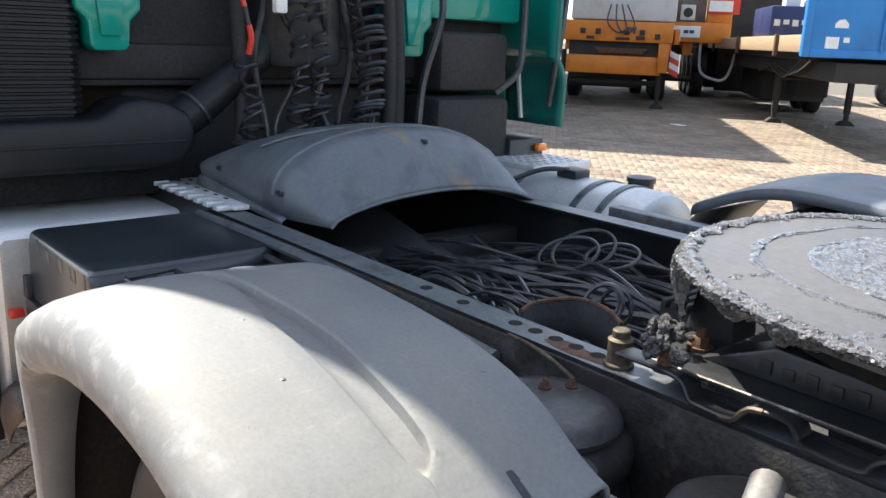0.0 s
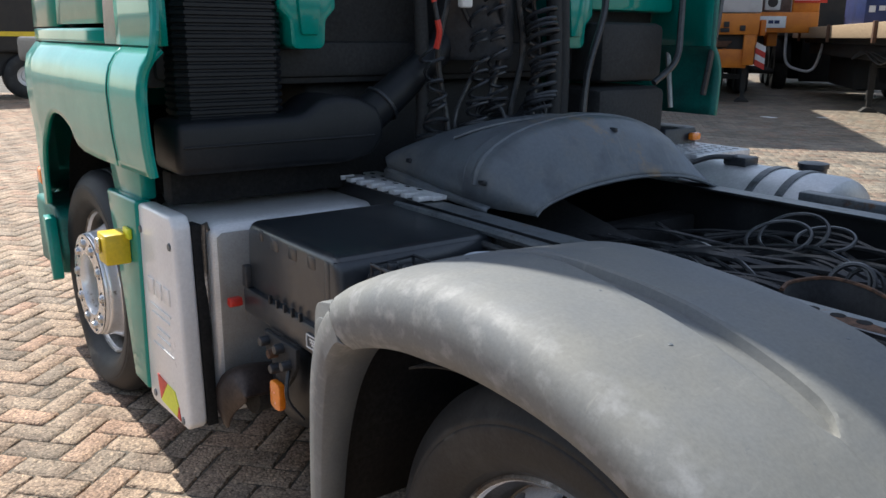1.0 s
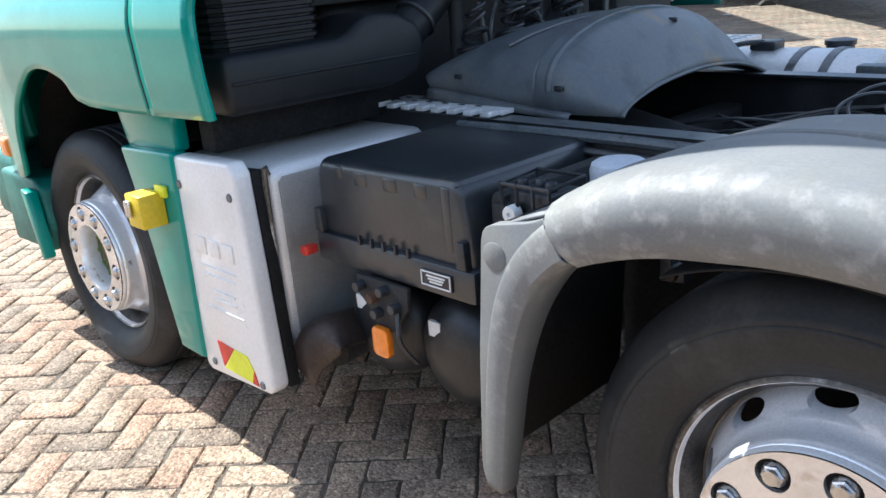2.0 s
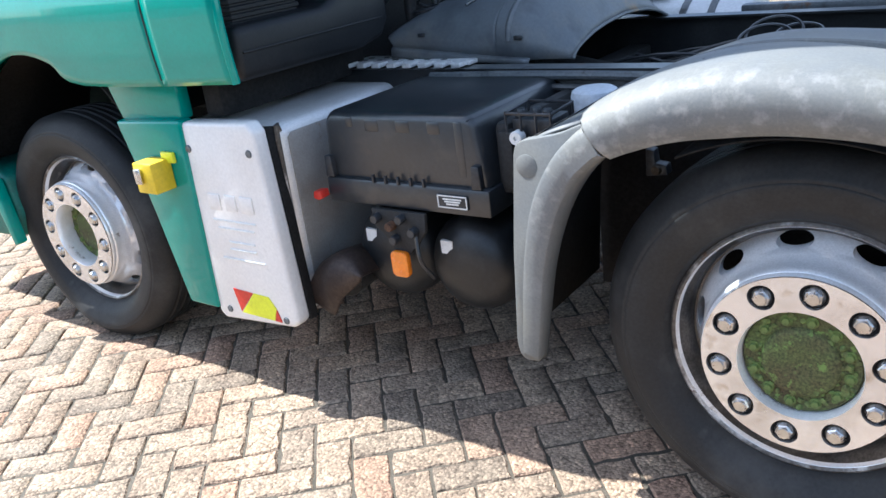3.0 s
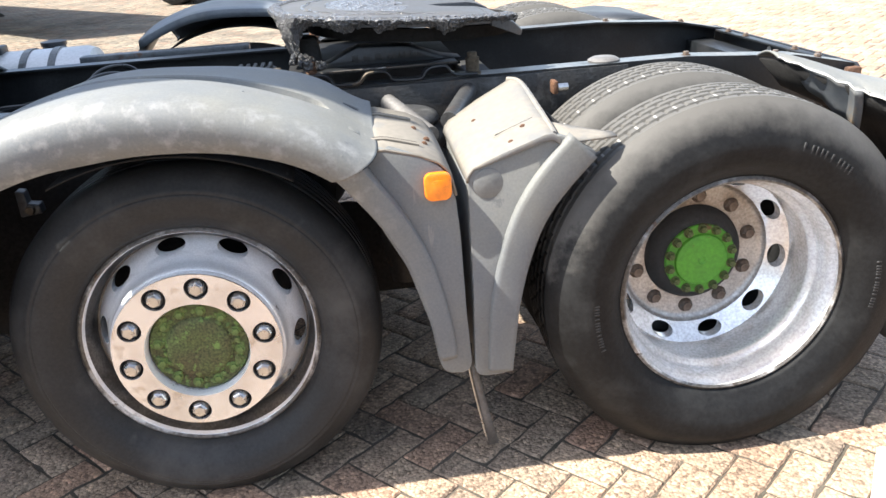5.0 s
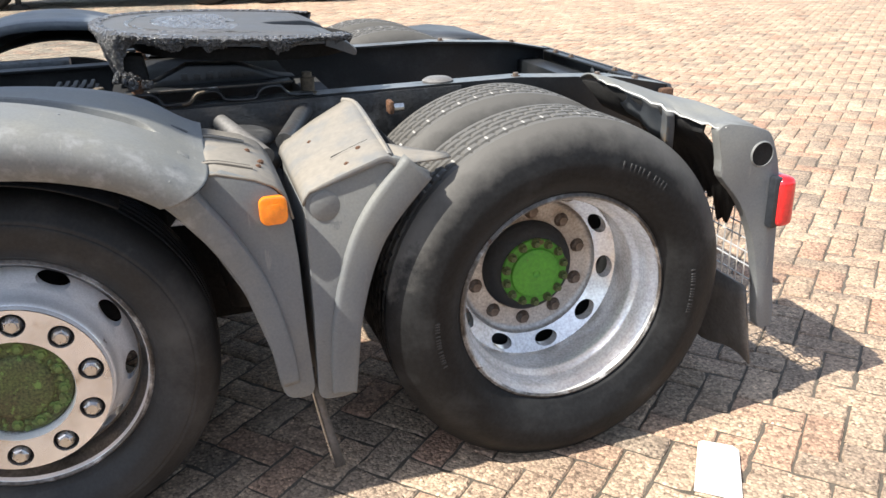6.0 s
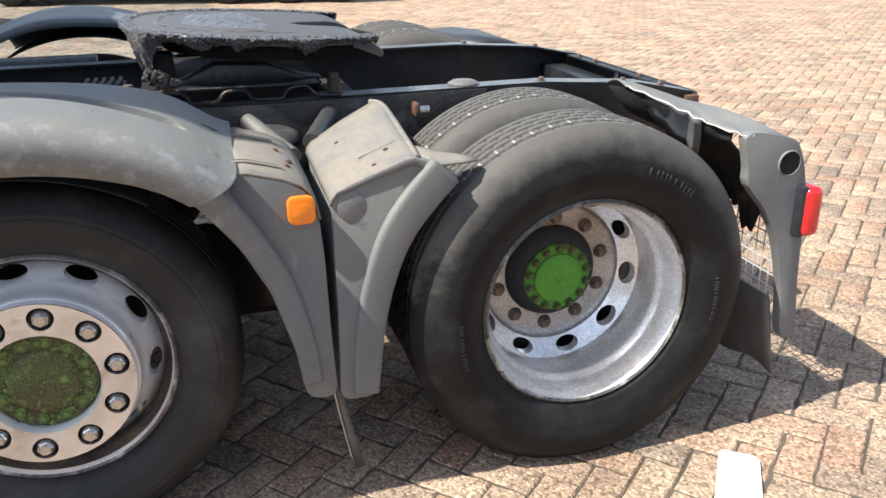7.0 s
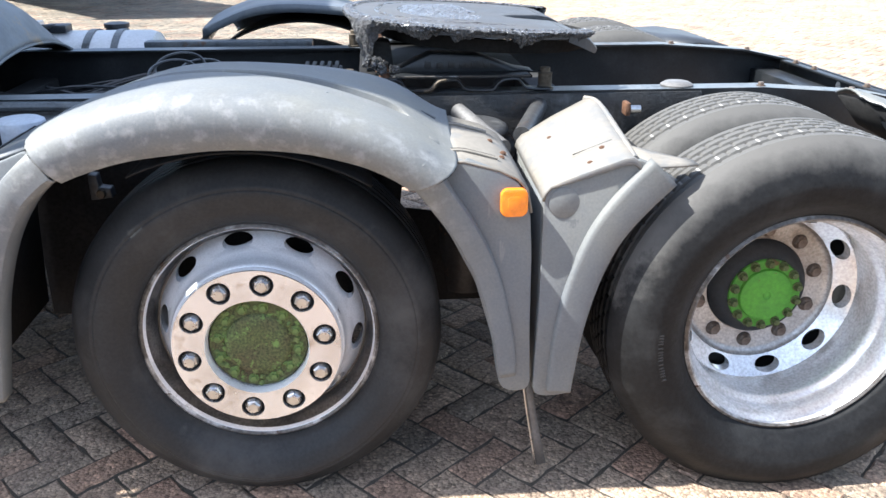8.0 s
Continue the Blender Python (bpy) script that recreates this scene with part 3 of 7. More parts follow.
def wheel(x, y, z, turn=0.0, flip=False, steer=0.0, sunk=0.0):
    """A single wheel whose nut circle lies in the plane y."""
    pivot = -0.25 if flip else 0.25
    at = Matrix.Translation((x, y + pivot, z)) @ Matrix.Rotation(steer, 4, "Z") @ Matrix.Translation((0, -pivot, 0)) @ (Matrix.Rotation(math.pi, 4, "Z") if flip else Matrix.Identity(4)) @ Matrix.Rotation(turn, 4, "Y")
    rim = piece("wheel", "single_rim", single_rim, RIM, truck, at, "polished steel truck wheel with ten nuts and oval hand holes")
    me = MESHES["single_rim"]
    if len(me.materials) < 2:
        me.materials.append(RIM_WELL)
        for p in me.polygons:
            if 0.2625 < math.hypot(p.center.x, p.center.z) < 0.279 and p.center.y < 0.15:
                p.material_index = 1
    piece("tyre", "single_tyre", lambda: tyre_mesh(0.462, 0.295, 0.296), RUBBER, rim, Matrix.Rotation(-turn, 4, "Y") @ Matrix.Translation((0, 0.026, 0)), "worn black truck tyre")
    piece("rim_edge", "rim_edge", lambda: lathe([(0.3015, 0.086), (0.3015, 0.073), (0.294, 0.068), (0.288, 0.073), (0.290, 0.076)], 96, "y"), LIP, rim,
          Matrix.Identity(4), "scuffed rim edge")
    piece("wheel_face", "wheel_face", lambda: disc_with_holes(0.127, 0.205, 10, R_BOLT, 0.0285, 0.004, 0.014), RIM_FACE, rim, Matrix.Rotation(radians(8), 4, "Y"),
          "polished bolt ring")
    for k in range(10):
        a = radians(8 + 36 * k)
        m = Matrix.Translation((R_BOLT * math.sin(a), 0.012, R_BOLT * math.cos(a))) @ Matrix.Rotation(radians(90), 4, "X") @ Matrix.Rotation(a * 3 + k, 4, "Z")
        piece("wheel_nut", "nut", nut, STEEL, rim, m)
        m = Matrix.Translation((R_BOLT * math.sin(a), 0.014, R_BOLT * math.cos(a)))
        piece("nut_seat", "nut_seat", lambda: lathe([(0.0, 0.0), (0.0295, 0.0), (0.0295, -0.004)], 20, "y"), LINER, rim, m)
    piece("hub", "mid_hub", lambda: hub_mesh(0.1215, 0.052), HUB, rim, Matrix.Translation((0, 0.022 + sunk, 0)), "mossy green hub cover with a ring of bolts")
    for k in range(12):
        a = radians(30 * k + 11)
        m = Matrix.Translation((0.099 * math.sin(a), 0.028 + sunk, 0.099 * math.cos(a))) @ Matrix.Rotation(radians(90), 4, "X")
        piece("hub_bolt", "hub_bolt", lambda: bolt_head(0.0095, 0.010, 0.013), HUB_MOSS, rim, m)
    tagged(piece("moss", "hub_moss", lambda: moss_mesh(3), HUB_MOSS, rim, Matrix.Translation((0, 0.022 + sunk, 0)) @ Matrix.Rotation(x, 4, "Y")), "clumps of moss on the hub", kind="stuff")
    return rim


def hub_mesh(radius, deep):
    return lathe([(radius, deep), (radius, 0.012), (radius - 0.004, 0.006), (0.082, 0.006), (0.078, -0.001), (0.070, -0.005), (0.030, -0.007), (0.02, -0.004), (0.0, -0.004)], 48, "y")


def moss_mesh(seed):
    """Low clumps of moss and flaking paint over a hub cover, thickest round its bolts."""
    rng = random.Random(seed)
    bm = bmesh.new()
    made = 0
    while made < 95:
        a, r = rng.uniform(0, 2 * math.pi), 0.113 * rng.random() ** 0.55
        x, z = r * math.sin(a), r * math.cos(a)
        if noise.noise((x * 26 + seed, 0, z * 26)) + 0.9 * (r - 0.07) / 0.05 < 0.05 + rng.uniform(-0.4, 0.3):
            continue
        o = bmesh.new()
        bmesh.ops.create_icosphere(o, subdivisions=2, radius=rng.uniform(0.003, 0.0085))
        for v in o.verts:
            v.co *= 1 + 0.7 * noise.noise(v.co * 160 + Vector((x, made, z)) * 30)
            v.co.y *= 0.55
            v.co += Vector((x, -0.002 if r < 0.075 else 0.004, z))
        weld_in(bm, o)
        made += 1
    return bm


def side_marks():
    """Raised moulded marks on a tyre's wall, as plain bars."""
    bm = bmesh.new()
    for start, count, r, tall, wide in ((0.35, 6, 0.392, 0.022, 0.016), (2.45, 6, 0.392, 0.022, 0.016), (4.4, 9, 0.372, 0.014, 0.009), (1.45, 9, 0.372, 0.014, 0.009)):
        for k in range(count):
            a = start + k * (wide * 1.7) / r
            for s in (-0.5, 0.32) if k % 3 else (-0.2,):
                o = box(s * wide, s * wide + 0.005, -0.0062, 0.006, r - tall / 2, r + tall / 2, 0.001, 1)
                o.transform(Matrix.Rotation(a, 4, "Y"))
                weld_in(bm, o)
    return bm


def outer_marks(rim, y=-0.026):
    return tagged(piece("moulded_mark", "moulded_mark", side_marks, RUBBER, rim, Matrix.Translation((0, y, 0))), "raised moulded marks on the tyre wall", kind="stuff")


def drive_wheel(x, y, z, flip=False, size=1.0):
    at = Matrix.Translation((x, y, z)) @ (Matrix.Rotation(math.pi, 4, "Z") if flip else Matrix.Identity(4)) @ Matrix.Scale(size, 4)
    rim = piece("drive_wheel", "dual_rim", dual_rim, RIM_OLD, truck, at, "weathered deep-dish steel wheel with oval hand holes")
    me = MESHES["dual_rim"]
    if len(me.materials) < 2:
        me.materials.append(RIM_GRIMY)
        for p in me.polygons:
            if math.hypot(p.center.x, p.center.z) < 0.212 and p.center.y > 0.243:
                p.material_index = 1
    piece("tyre", "dual_tyre", lambda: tyre_mesh(0.492, 0.306, 0.292, 1, 540, True), RUBBER_SUNLIT_DUST, rim, Matrix.Translation((0, -0.034, 0)), "dusty worn outer tyre with a block tread")
    me = MESHES["dual_tyre"]
    if len(me.materials) < 2:
        me.materials.append(SIPE_GLINT)
        for p in me.polygons:
            # sun glints painted as pale faces in some of the sipes on the upper part
            turn_at = math.degrees(math.atan2(p.center.x, p.center.z)) % 360
            band = 0.100 < p.center.y < 0.118 or 0.142 < p.center.y < 0.158
            if band and p.center.z > 0.25 and math.hypot(p.center.x, p.center.z) > 0.480 and (turn_at * 1.5 + 7 * (p.center.y > 0.13)) % 9 < 0.95 and noise.noise((turn_at, p.center.y * 90, 3)) > -0.25:
                p.material_index = 1
    outer_marks(rim, -0.0275)
    piece("tyre", "dual_tyre", None, RUBBER_SUNLIT_DUST, rim, Matrix.Translation((0, 0.306, 0)) @ Matrix.Rotation(0.1, 4, "Y"), "dusty worn inner tyre with a block tread")
    piece("rim_edge", "rim_edge", None, LIP, rim, Matrix.Translation((0, -0.067, 0)) @ Matrix.Scale(0.99, 4, (1, 0, 0)) @ Matrix.Scale(0.99, 4, (0, 0, 1)), "scuffed rim edge")
    # hub body coloured black for the darkness of the recess it sits in
    piece("hub_drum", "hub_drum", lambda: lathe([(0.140, 0.32), (0.139, 0.268), (0.134, 0.245), (0.118, 0.222), (0.106, 0.214), (0.06, 0.214)], 48, "y"), SOOT, rim, Matrix.Translation((0, 0.0, 0)), "hub body, black for the shade of its recess")
    piece("hub", "drive_hub", lambda: lathe([(0.101, 0.24), (0.101, 0.204), (0.098, 0.201), (0.076, 0.201), (0.073, 0.194), (0.068, 0.192), (0.012, 0.190), (0.008, 0.193), (0, 0.193)], 48, "y"),
          HUB_PAINT, rim, Matrix.Translation((0, 0.002, 0)), "bright green painted hub cap")
    for k in range(14):
        a = 2 * math.pi * k / 14
        m = Matrix.Translation((0.091 * math.sin(a), 0.204, 0.091 * math.cos(a))) @ Matrix.Rotation(radians(90), 4, "X")
        piece("hub_bolt", "drive_hub_bolt", lambda: bolt_head(0.0105, 0.017, 0.0135), HUB, rim, m)
    for k in range(10):
        a = radians(36 * k + 4)
        m = Matrix.Translation((R_BOLT * math.sin(a), 0.264, R_BOLT * math.cos(a))) @ Matrix.Rotation(radians(90), 4, "X")
        piece("wheel_nut", "rusty_nut", nut, NUT_OLD, rim, m)
    return rim


wheel(0.0, 0.0, AXLE)
wheel(-2.625, -0.036, AXLE - 0.002, 0.297, steer=radians(1.5), sunk=0.045)
wheel(0.0, 2.26, AXLE, 0.3, flip=True)
wheel(-2.625, 2.29, AXLE, 0.3, flip=True, steer=radians(1.5))
drive_wheel(1.356, -0.048, 0.473)
drive_wheel(1.356, 2.30, 0.483, flip=True, size=1.03)
for x, z in ((0.0, AXLE), (1.37, 0.46), (-2.67, AXLE)):
    part("axle", lathe([(0.0, 0.2), (0.07, 0.2), (0.06, 0.5), (0.065, 1.0), (0.14, 1.06), (0.14, 1.2), (0.065, 1.26), (0.06, 1.8), (0.07, 2.05), (0, 2.05)], 20, "y", (x, 0, z)), SOOT, truck,
         "sooty axle beam")

# ---- chassis ----
RAIL_TOP = 0.95


def rail(y0, inward):
    """A channel: web, top and bottom flange; the rear end tapers."""
    w = 0.075 * inward
    lower = [(-3.6, 0.66), (1.35, 0.66), (1.9, 0.76), (2.05, 0.78)]
    upper = [(-3.6, RAIL_TOP), (1.5, RAIL_TOP), (1.85, 0.925), (2.05, 0.883)]
    xs = [-3.6, -2, -1, 0, 0.6, 1.2, 1.5, 1.7, 1.85, 2.05]
    bm = bmesh.new()
    t = 0.008
    prof = lambda x: [(y0 + w, curve_at(x, lower)), (y0, curve_at(x, lower)), (y0, curve_at(x, upper)), (y0 + w, curve_at(x, upper)),
                      (y0 + w, curve_at(x, upper) - t), (y0 + t * inward, curve_at(x, upper) - t), (y0 + t * inward, curve_at(x, lower) + t), (y0 + w, curve_at(x, lower) + t)]
    rings = [[bm.verts.new((x, a, b)) for a, b in prof(x)] for x in xs]
    for p, q in zip(rings, rings[1:]):
        for k in range(8):
            bm.faces.new((p[k], p[(k + 1) % 8], q[(k + 1) % 8], q[k]))
    bm.faces.new(rings[0])
    bm.faces.new(rings[-1][::-1])
    bmesh.ops.recalc_face_normals(bm, faces=bm.faces[:])
    return bm


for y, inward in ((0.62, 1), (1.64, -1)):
    beam = part("chassis_rail", rail(y, inward), FRAME_BLACK, truck, "black steel chassis rail with a dusty top paled as by sheen, and bolt holes", smooth=False)
    # upward faces get a paler blue-grey: dust, and sky sheen put into the colour
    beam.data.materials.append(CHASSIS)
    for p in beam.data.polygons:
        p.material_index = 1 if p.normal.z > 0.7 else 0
part("side_plate", box(-1.2, 1.30, 0.612, 0.6195, 0.665, 0.943, 0.002), GRIME, truck, "sooty black plate along the rail")
hole_mesh = lambda: lathe([(0.0, 0.0), (0.014, 0.0), (0.014, -0.002)], 20, "z")
for x in (-0.29, -0.17, -0.018, 0.035, 0.086, 0.135, 0.185):
    piece("bolt_hole", "bolt_hole", hole_mesh, LINER, truck, Matrix.Translation((x, 0.662, RAIL_TOP + 0.001)))
stain = [(p.x, p.y) for p in smooth_path([(0.075, 0.642, 0), (0.10, 0.632, 0), (0.145, 0.626, 0), (0.185, 0.630, 0), (0.215, 0.634, 0), (0.222, 0.655, 0), (0.20, 0.668, 0), (0.165, 0.664, 0), (0.12, 0.672, 0), (0.085, 0.662, 0), (0.075, 0.642, 0)], 3)[:-1]]
part("rust_stain", prism(stain, RAIL_TOP + 0.0001, RAIL_TOP + 0.0006, "z", 0), RUST, truck, "rust stain round the bolt holes")
for x in (-1.0, -0.1, 0.95, 1.97):
    part("crossmember", box(x - 0.05, x + 0.05, 0.63, 1.63, 0.70, 0.84, 0.01), FRAME_BLACK if x > 1.5 else SOOT, truck, "dark steel crossmember")
# rear end plate with rusty bolts
end = part("end_plate", prism([(0.60, 0.755), (1.68, 0.755), (1.68, 0.870), (1.66, 0.884), (0.62, 0.884), (0.60, 0.870)], 2.052, 2.066, "x", 0.004), FRAME_BLACK, truck, "black steel rear end plate")
part("top_flange", box(2.018, 2.050, 0.70, 1.56, 0.872, 0.881, 0.003), FRAME_BLACK, end)
for y in (0.80, 0.95, 1.32, 1.47):
    piece("rusty_bolt", "rusty_bolt", lambda: bolt_head(0.010, 0.012, 0.014), NUT_OLD, end, Matrix.Translation((2.034, y, 0.881)))
for y, z in ((1.16, 0.845), (1.02, 0.85)):
    part("plate_hole", lathe([(0.0, 2.0505), (0.016, 2.0505), (0.016, 2.0515)], 16, "x", (0, y, z)), PANEL, end, "pale patch on the end plate")
part("end_bracket", box(2.012, 2.06, 0.585, 0.612, 0.78, 0.875, 0.006), RUST, end, "rusty corner bracket")
for k, (x, y) in enumerate([(1.50, 0.65), (1.80, 0.655), (1.94, 0.65), (1.55, 1.605), (1.88, 1.602)]):
    zz = curve_at(x, [(-3.6, RAIL_TOP), (1.5, RAIL_TOP), (1.85, 0.925), (2.03, 0.885)])
    piece("rusty_bolt", "rusty_bolt", lambda: bolt_head(0.010, 0.012, 0.014), NUT_OLD, truck, Matrix.Translation((x, y, zz - 0.001)))
# spool bolts on the rails
for x, y in ((0.235, 0.655), (0.822, 0.655), (0.235, 1.605), (0.822, 1.605)):
    part("spool_bolt", lathe([(0.026, 0.0), (0.026, 0.006), (0.021, 0.008), (0.021, 0.044), (0.022, 0.048), (0.015, 0.052), (0.015, 0.064), (0.013, 0.066), (0, 0.066)], 20, "z", (x, y, RAIL_TOP)),
         BOLT, truck, "dull brownish spool bolt")
part("frame_cap", lathe([(0.05, 0), (0.05, 0.004), (0.042, 0.009), (0.036, 0.012), (0, 0.013)], 24, "z", (1.24, 0.672, RAIL_TOP + 0.001)), SHEET_GREY, truck, "pale metal cap on the rail")

# ---- fifth wheel coupling ----
FX, FY, FZ = 0.668, 1.01, 1.128


def plate_rim(a):
    """How far the rim stands out at an angle: round at the rear, squarer at the front."""
    c, s = abs(math.cos(a)), abs(math.sin(a))
    return (c ** 2.4 + s ** 2.4) ** (-1 / 2.4) if math.cos(a) < 0 else 1.0


def coupling_plate():
    """The round front of the plate, open at the rear between the two ramps."""
    out = []
    for i in range(73):
        a = radians(62) + radians(236) * i / 72
        k = plate_rim(a)
        out.append((FX + 0.44 * k * math.cos(a), FY + 0.427 * k * math.sin(a)))
    slot = [(FX + 0.21, FY - 0.085), (FX + 0.10, FY - 0.05), (FX + 0.06, FY), (FX + 0.10, FY + 0.05), (FX + 0.21, FY + 0.085)]
    return prism(out + slot, FZ - 0.024, FZ, "z", 0.006)


def coupling_ramp(side):
    """A ramp that falls away to the rear beside the slot and narrows to its tip."""
    bm = bmesh.new()
    rings = []
    for x, z, inner, outer, thick in ((0.206, 0.0, 0.083, 0.384, 0.030), (0.24, -0.006, 0.10, 0.365, 0.036), (0.28, -0.022, 0.125, 0.33, 0.036), (0.312, -0.046, 0.16, 0.285, 0.026), (0.322, -0.056, 0.18, 0.27, 0.016)):
        rings.append([bm.verts.new((FX + x, FY + side * q, FZ + z - d)) for q, d in ((inner, 0.002), (inner + 0.006, 0), (outer - 0.006, 0), (outer, 0.005), (outer - 0.01, thick), (inner, thick))])
    for p, q in zip(rings, rings[1:]):
        for k in range(6):
            bm.faces.new((p[k], p[(k + 1) % 6], q[(k + 1) % 6], q[k]))
    bm.faces.new(rings[0])
    bm.faces.new(rings[-1])
    bmesh.ops.recalc_face_normals(bm, faces=bm.faces[:])
    return bm


OUTER_RING = [(120, 0.40), (147, 0.385), (166, 0.352), (190, 0.358), (217, 0.358), (237, 0.331), (260, 0.295), (285, 0.285)]
INNER_RING = [(110, 0.33), (140, 0.318), (167, 0.286), (195, 0.273), (217, 0.257), (233, 0.237), (262, 0.200)]


def ridge(line, thick, a0, a1, seed, z=FZ, squash=0.98, n=520):
    """A lumpy bead of grease along a bowed line (degrees, radius) on the plate."""
    bm = bmesh.new()
    rings = []
    for i in range(n + 1):
        a = a0 + (a1 - a0) * i / n
        fade = min(1, 8 * min(i, n - i) / n + 0.1) * (0.75 + 0.5 * noise.noise((7 * a, seed, 3)) + 0.3 * math.sin(a * 1.3 + 2.2))
        radius = soft_at(math.degrees(a), line)
        ring = []
        for k in range(9):
            b = math.pi * k / 8
            lump = noise.noise((22 * radius * a + seed, 3 * math.cos(b), seed)) + 0.6 * noise.noise((70 * radius * a, 9 * math.cos(b), seed + 5))
            q = thick * max(0.25, fade) * (1 + 0.75 * lump)
            r = radius + 0.45 * thick * noise.noise((9 * a, seed, 0))
            ring.append(bm.verts.new((FX + (r + q * math.cos(b)) * math.cos(a), FY + (r + q * math.cos(b)) * math.sin(a) * squash, z + 0.45 * q * math.sin(b))))
        rings.append(ring)
    for p, q in zip(rings, rings[1:]):
        for k in range(8):
            bm.faces.new((p[k], p[k + 1], q[k + 1], q[k]))
    bmesh.ops.recalc_face_normals(bm, faces=bm.faces[:])
    return bm


def grease_field(a0, a1, seed, n=150, rows=60):
    """Stippled grease that covers the plate inside the inner bead."""
    bm = bmesh.new()
    cols = []
    for i in range(n + 1):
        a = a0 + (a1 - a0) * i / n
        col = []
        for k in range(rows + 1):
            u = k / rows
            r = 0.055 + (soft_at(math.degrees(a), INNER_RING) + 0.004 - 0.055) * u
            x, y = r * math.cos(a), 0.98 * r * math.sin(a)
            h = noise.noise((95 * x, 95 * y, seed)) + 0.7 * noise.noise((210 * x, 210 * y, seed))
            edge = min(1, i / 4, (n - i) / 4, (rows - k) / 2)
            col.append(bm.verts.new((FX + x, FY + y, FZ - 0.001 + edge * (0.0022 + 0.0034 * h))))
        cols.append(col)
    for p, q in zip(cols, cols[1:]):
        for k in range(rows):
            bm.faces.new((p[k], p[k + 1], q[k + 1], q[k]))
    bmesh.ops.recalc_face_normals(bm, faces=bm.faces[:])
    return bm


def grease_dab(dx, dy, wide, seed):
    """A small torn dab of grease on the plate."""
    bm = bmesh.new()
    rings = []
    for k in range(7):
        u = k / 6
        ring = []
        for i in range(40):
            a = 2 * math.pi * i / 40
            r = wide * u * (1 + 0.5 * noise.noise((2.2 * math.cos(a) + seed, 2.2 * math.sin(a), 0)) + 0.3 * noise.noise((7 * math.cos(a), 7 * math.sin(a), seed)))
            x, y = dx + 0.55 * r * math.cos(a), dy + r * math.sin(a)
            ring.append(bm.verts.new((FX + x, FY + y, FZ + (1 - u * u) * 0.004 * (1 + 0.9 * noise.noise((150 * x, 150 * y, seed))) - 0.0005)))
        rings.append(ring)
    for p, q in zip(rings, rings[1:]):
        for i in range(40):
            bm.faces.new((p[i], p[(i + 1) % 40], q[(i + 1) % 40], q[i]))
    bmesh.ops.remove_doubles(bm, verts=bm.verts[:], dist=1e-6)
    bmesh.ops.recalc_face_normals(bm, faces=bm.faces[:])
    return bm


def grease_skirt(a0, a1, seed, n=760):
    """Grease squeezed over the rim: a thin lip that hangs down in torn rags."""
    bm = bmesh.new()
    cols = []
    rows = 18
    for i in range(n + 1):
        a = a0 + (a1 - a0) * i / n
        hang = 0.022 + 0.050 * max(0, noise.noise((4.2 * a, seed, 1)) + 0.1) + 0.030 * max(0, noise.noise((11 * a, seed, 2))) + 0.009 * noise.noise((29 * a, seed, 3)) + 0.005 * noise.noise((120 * a, seed, 4))
        # a long rag of grease hangs from the front corner down to the hinge
        hang = max(0.012, hang) + 0.092 * math.exp(-((a - radians(212)) / radians(8)) ** 2) * (1 + 0.35 * noise.noise((60 * a, seed, 8)))
        col = []
        for k in range(rows + 1):
            u = k / rows
            rough = 0.006 * noise.noise((38 * a, 9 * u, seed)) + 0.007 * noise.noise((190 * a, 40 * u, seed + 3))
            if u < 0.45:
                w = u / 0.45
                r = 0.430 + 0.022 * w + 0.6 * rough + 0.016 * (1 - w) * (noise.noise((9 * a, seed, 7)) + noise.noise((40 * a, seed, 9)))
                z = FZ + 0.001 + 0.005 * math.sin(math.pi * min(1, w + 0.05)) + (0.9 * abs(rough) * w if k else 0)
            else:
                w = (u - 0.45) / 0.55
                r, z = 0.453 + 0.010 * math.sin(math.pi * min(1, 0.25 + w * 0.9)) + rough - 0.02 * w * w, FZ + 0.004 - hang * w
            r *= plate_rim(a)
            col.append(bm.verts.new((FX + r * math.cos(a), FY + 0.97 * r * math.sin(a), z)))
        cols.append(col)
    for p, q in zip(cols, cols[1:]):
        for k in range(rows):
            bm.faces.new((p[k], p[k + 1], q[k + 1], q[k]))
    bmesh.ops.recalc_face_normals(bm, faces=bm.faces[:])
    return bm


coupling = part("fifth_wheel", coupling_plate(), PLATE, truck, "greasy round fifth-wheel coupling plate with a rear slot")
for side in (-1, 1):
    part("ramp", coupling_ramp(side), PLATE, coupling, "sloping steel ramp")
tip = Vector((FX, FY, FZ))
coupling.matrix_basis = Matrix.Translation(tip + Vector((0.008, -0.02, 0.006))) @ Matrix.Rotation(radians(3.2), 4, "Y") @ Matrix.Translation(-tip)
part("grease_rim", grease_skirt(radians(52), radians(308), 4), GREASE, coupling, "lumpy wet grey grease over the rim", smooth=True)
part("grease_ridge", ridge(OUTER_RING, 0.009, radians(118), radians(283), 5), GREASE, coupling, "bowed bead of grey grease")
part("grease_ridge", ridge(INNER_RING, 0.007, radians(112), radians(260), 9), GREASE, coupling, "bowed bead of grey grease")
part("grease_patch", grease_field(radians(100), radians(258), 6), GREASE, coupling, "stippled patch of grey grease")
for dx, dy, wide, seed in ((-0.262, -0.312, 0.016, 1), (-0.255, -0.278, 0.011, 2), (-0.245, -0.258, 0.017, 3), (-0.045, -0.378, 0.022, 4), (-0.030, -0.352, 0.012, 5)):
    part("grease_dab", grease_dab(dx, dy, wide, seed), GREASE, coupling)
part("skirt_ring", lathe([(0.36, FZ - 0.036), (0.34, FZ - 0.075), (0.31, FZ - 0.08), (0.30, FZ - 0.04)], 48, "z", (FX, FY, 0)), LINER, coupling)
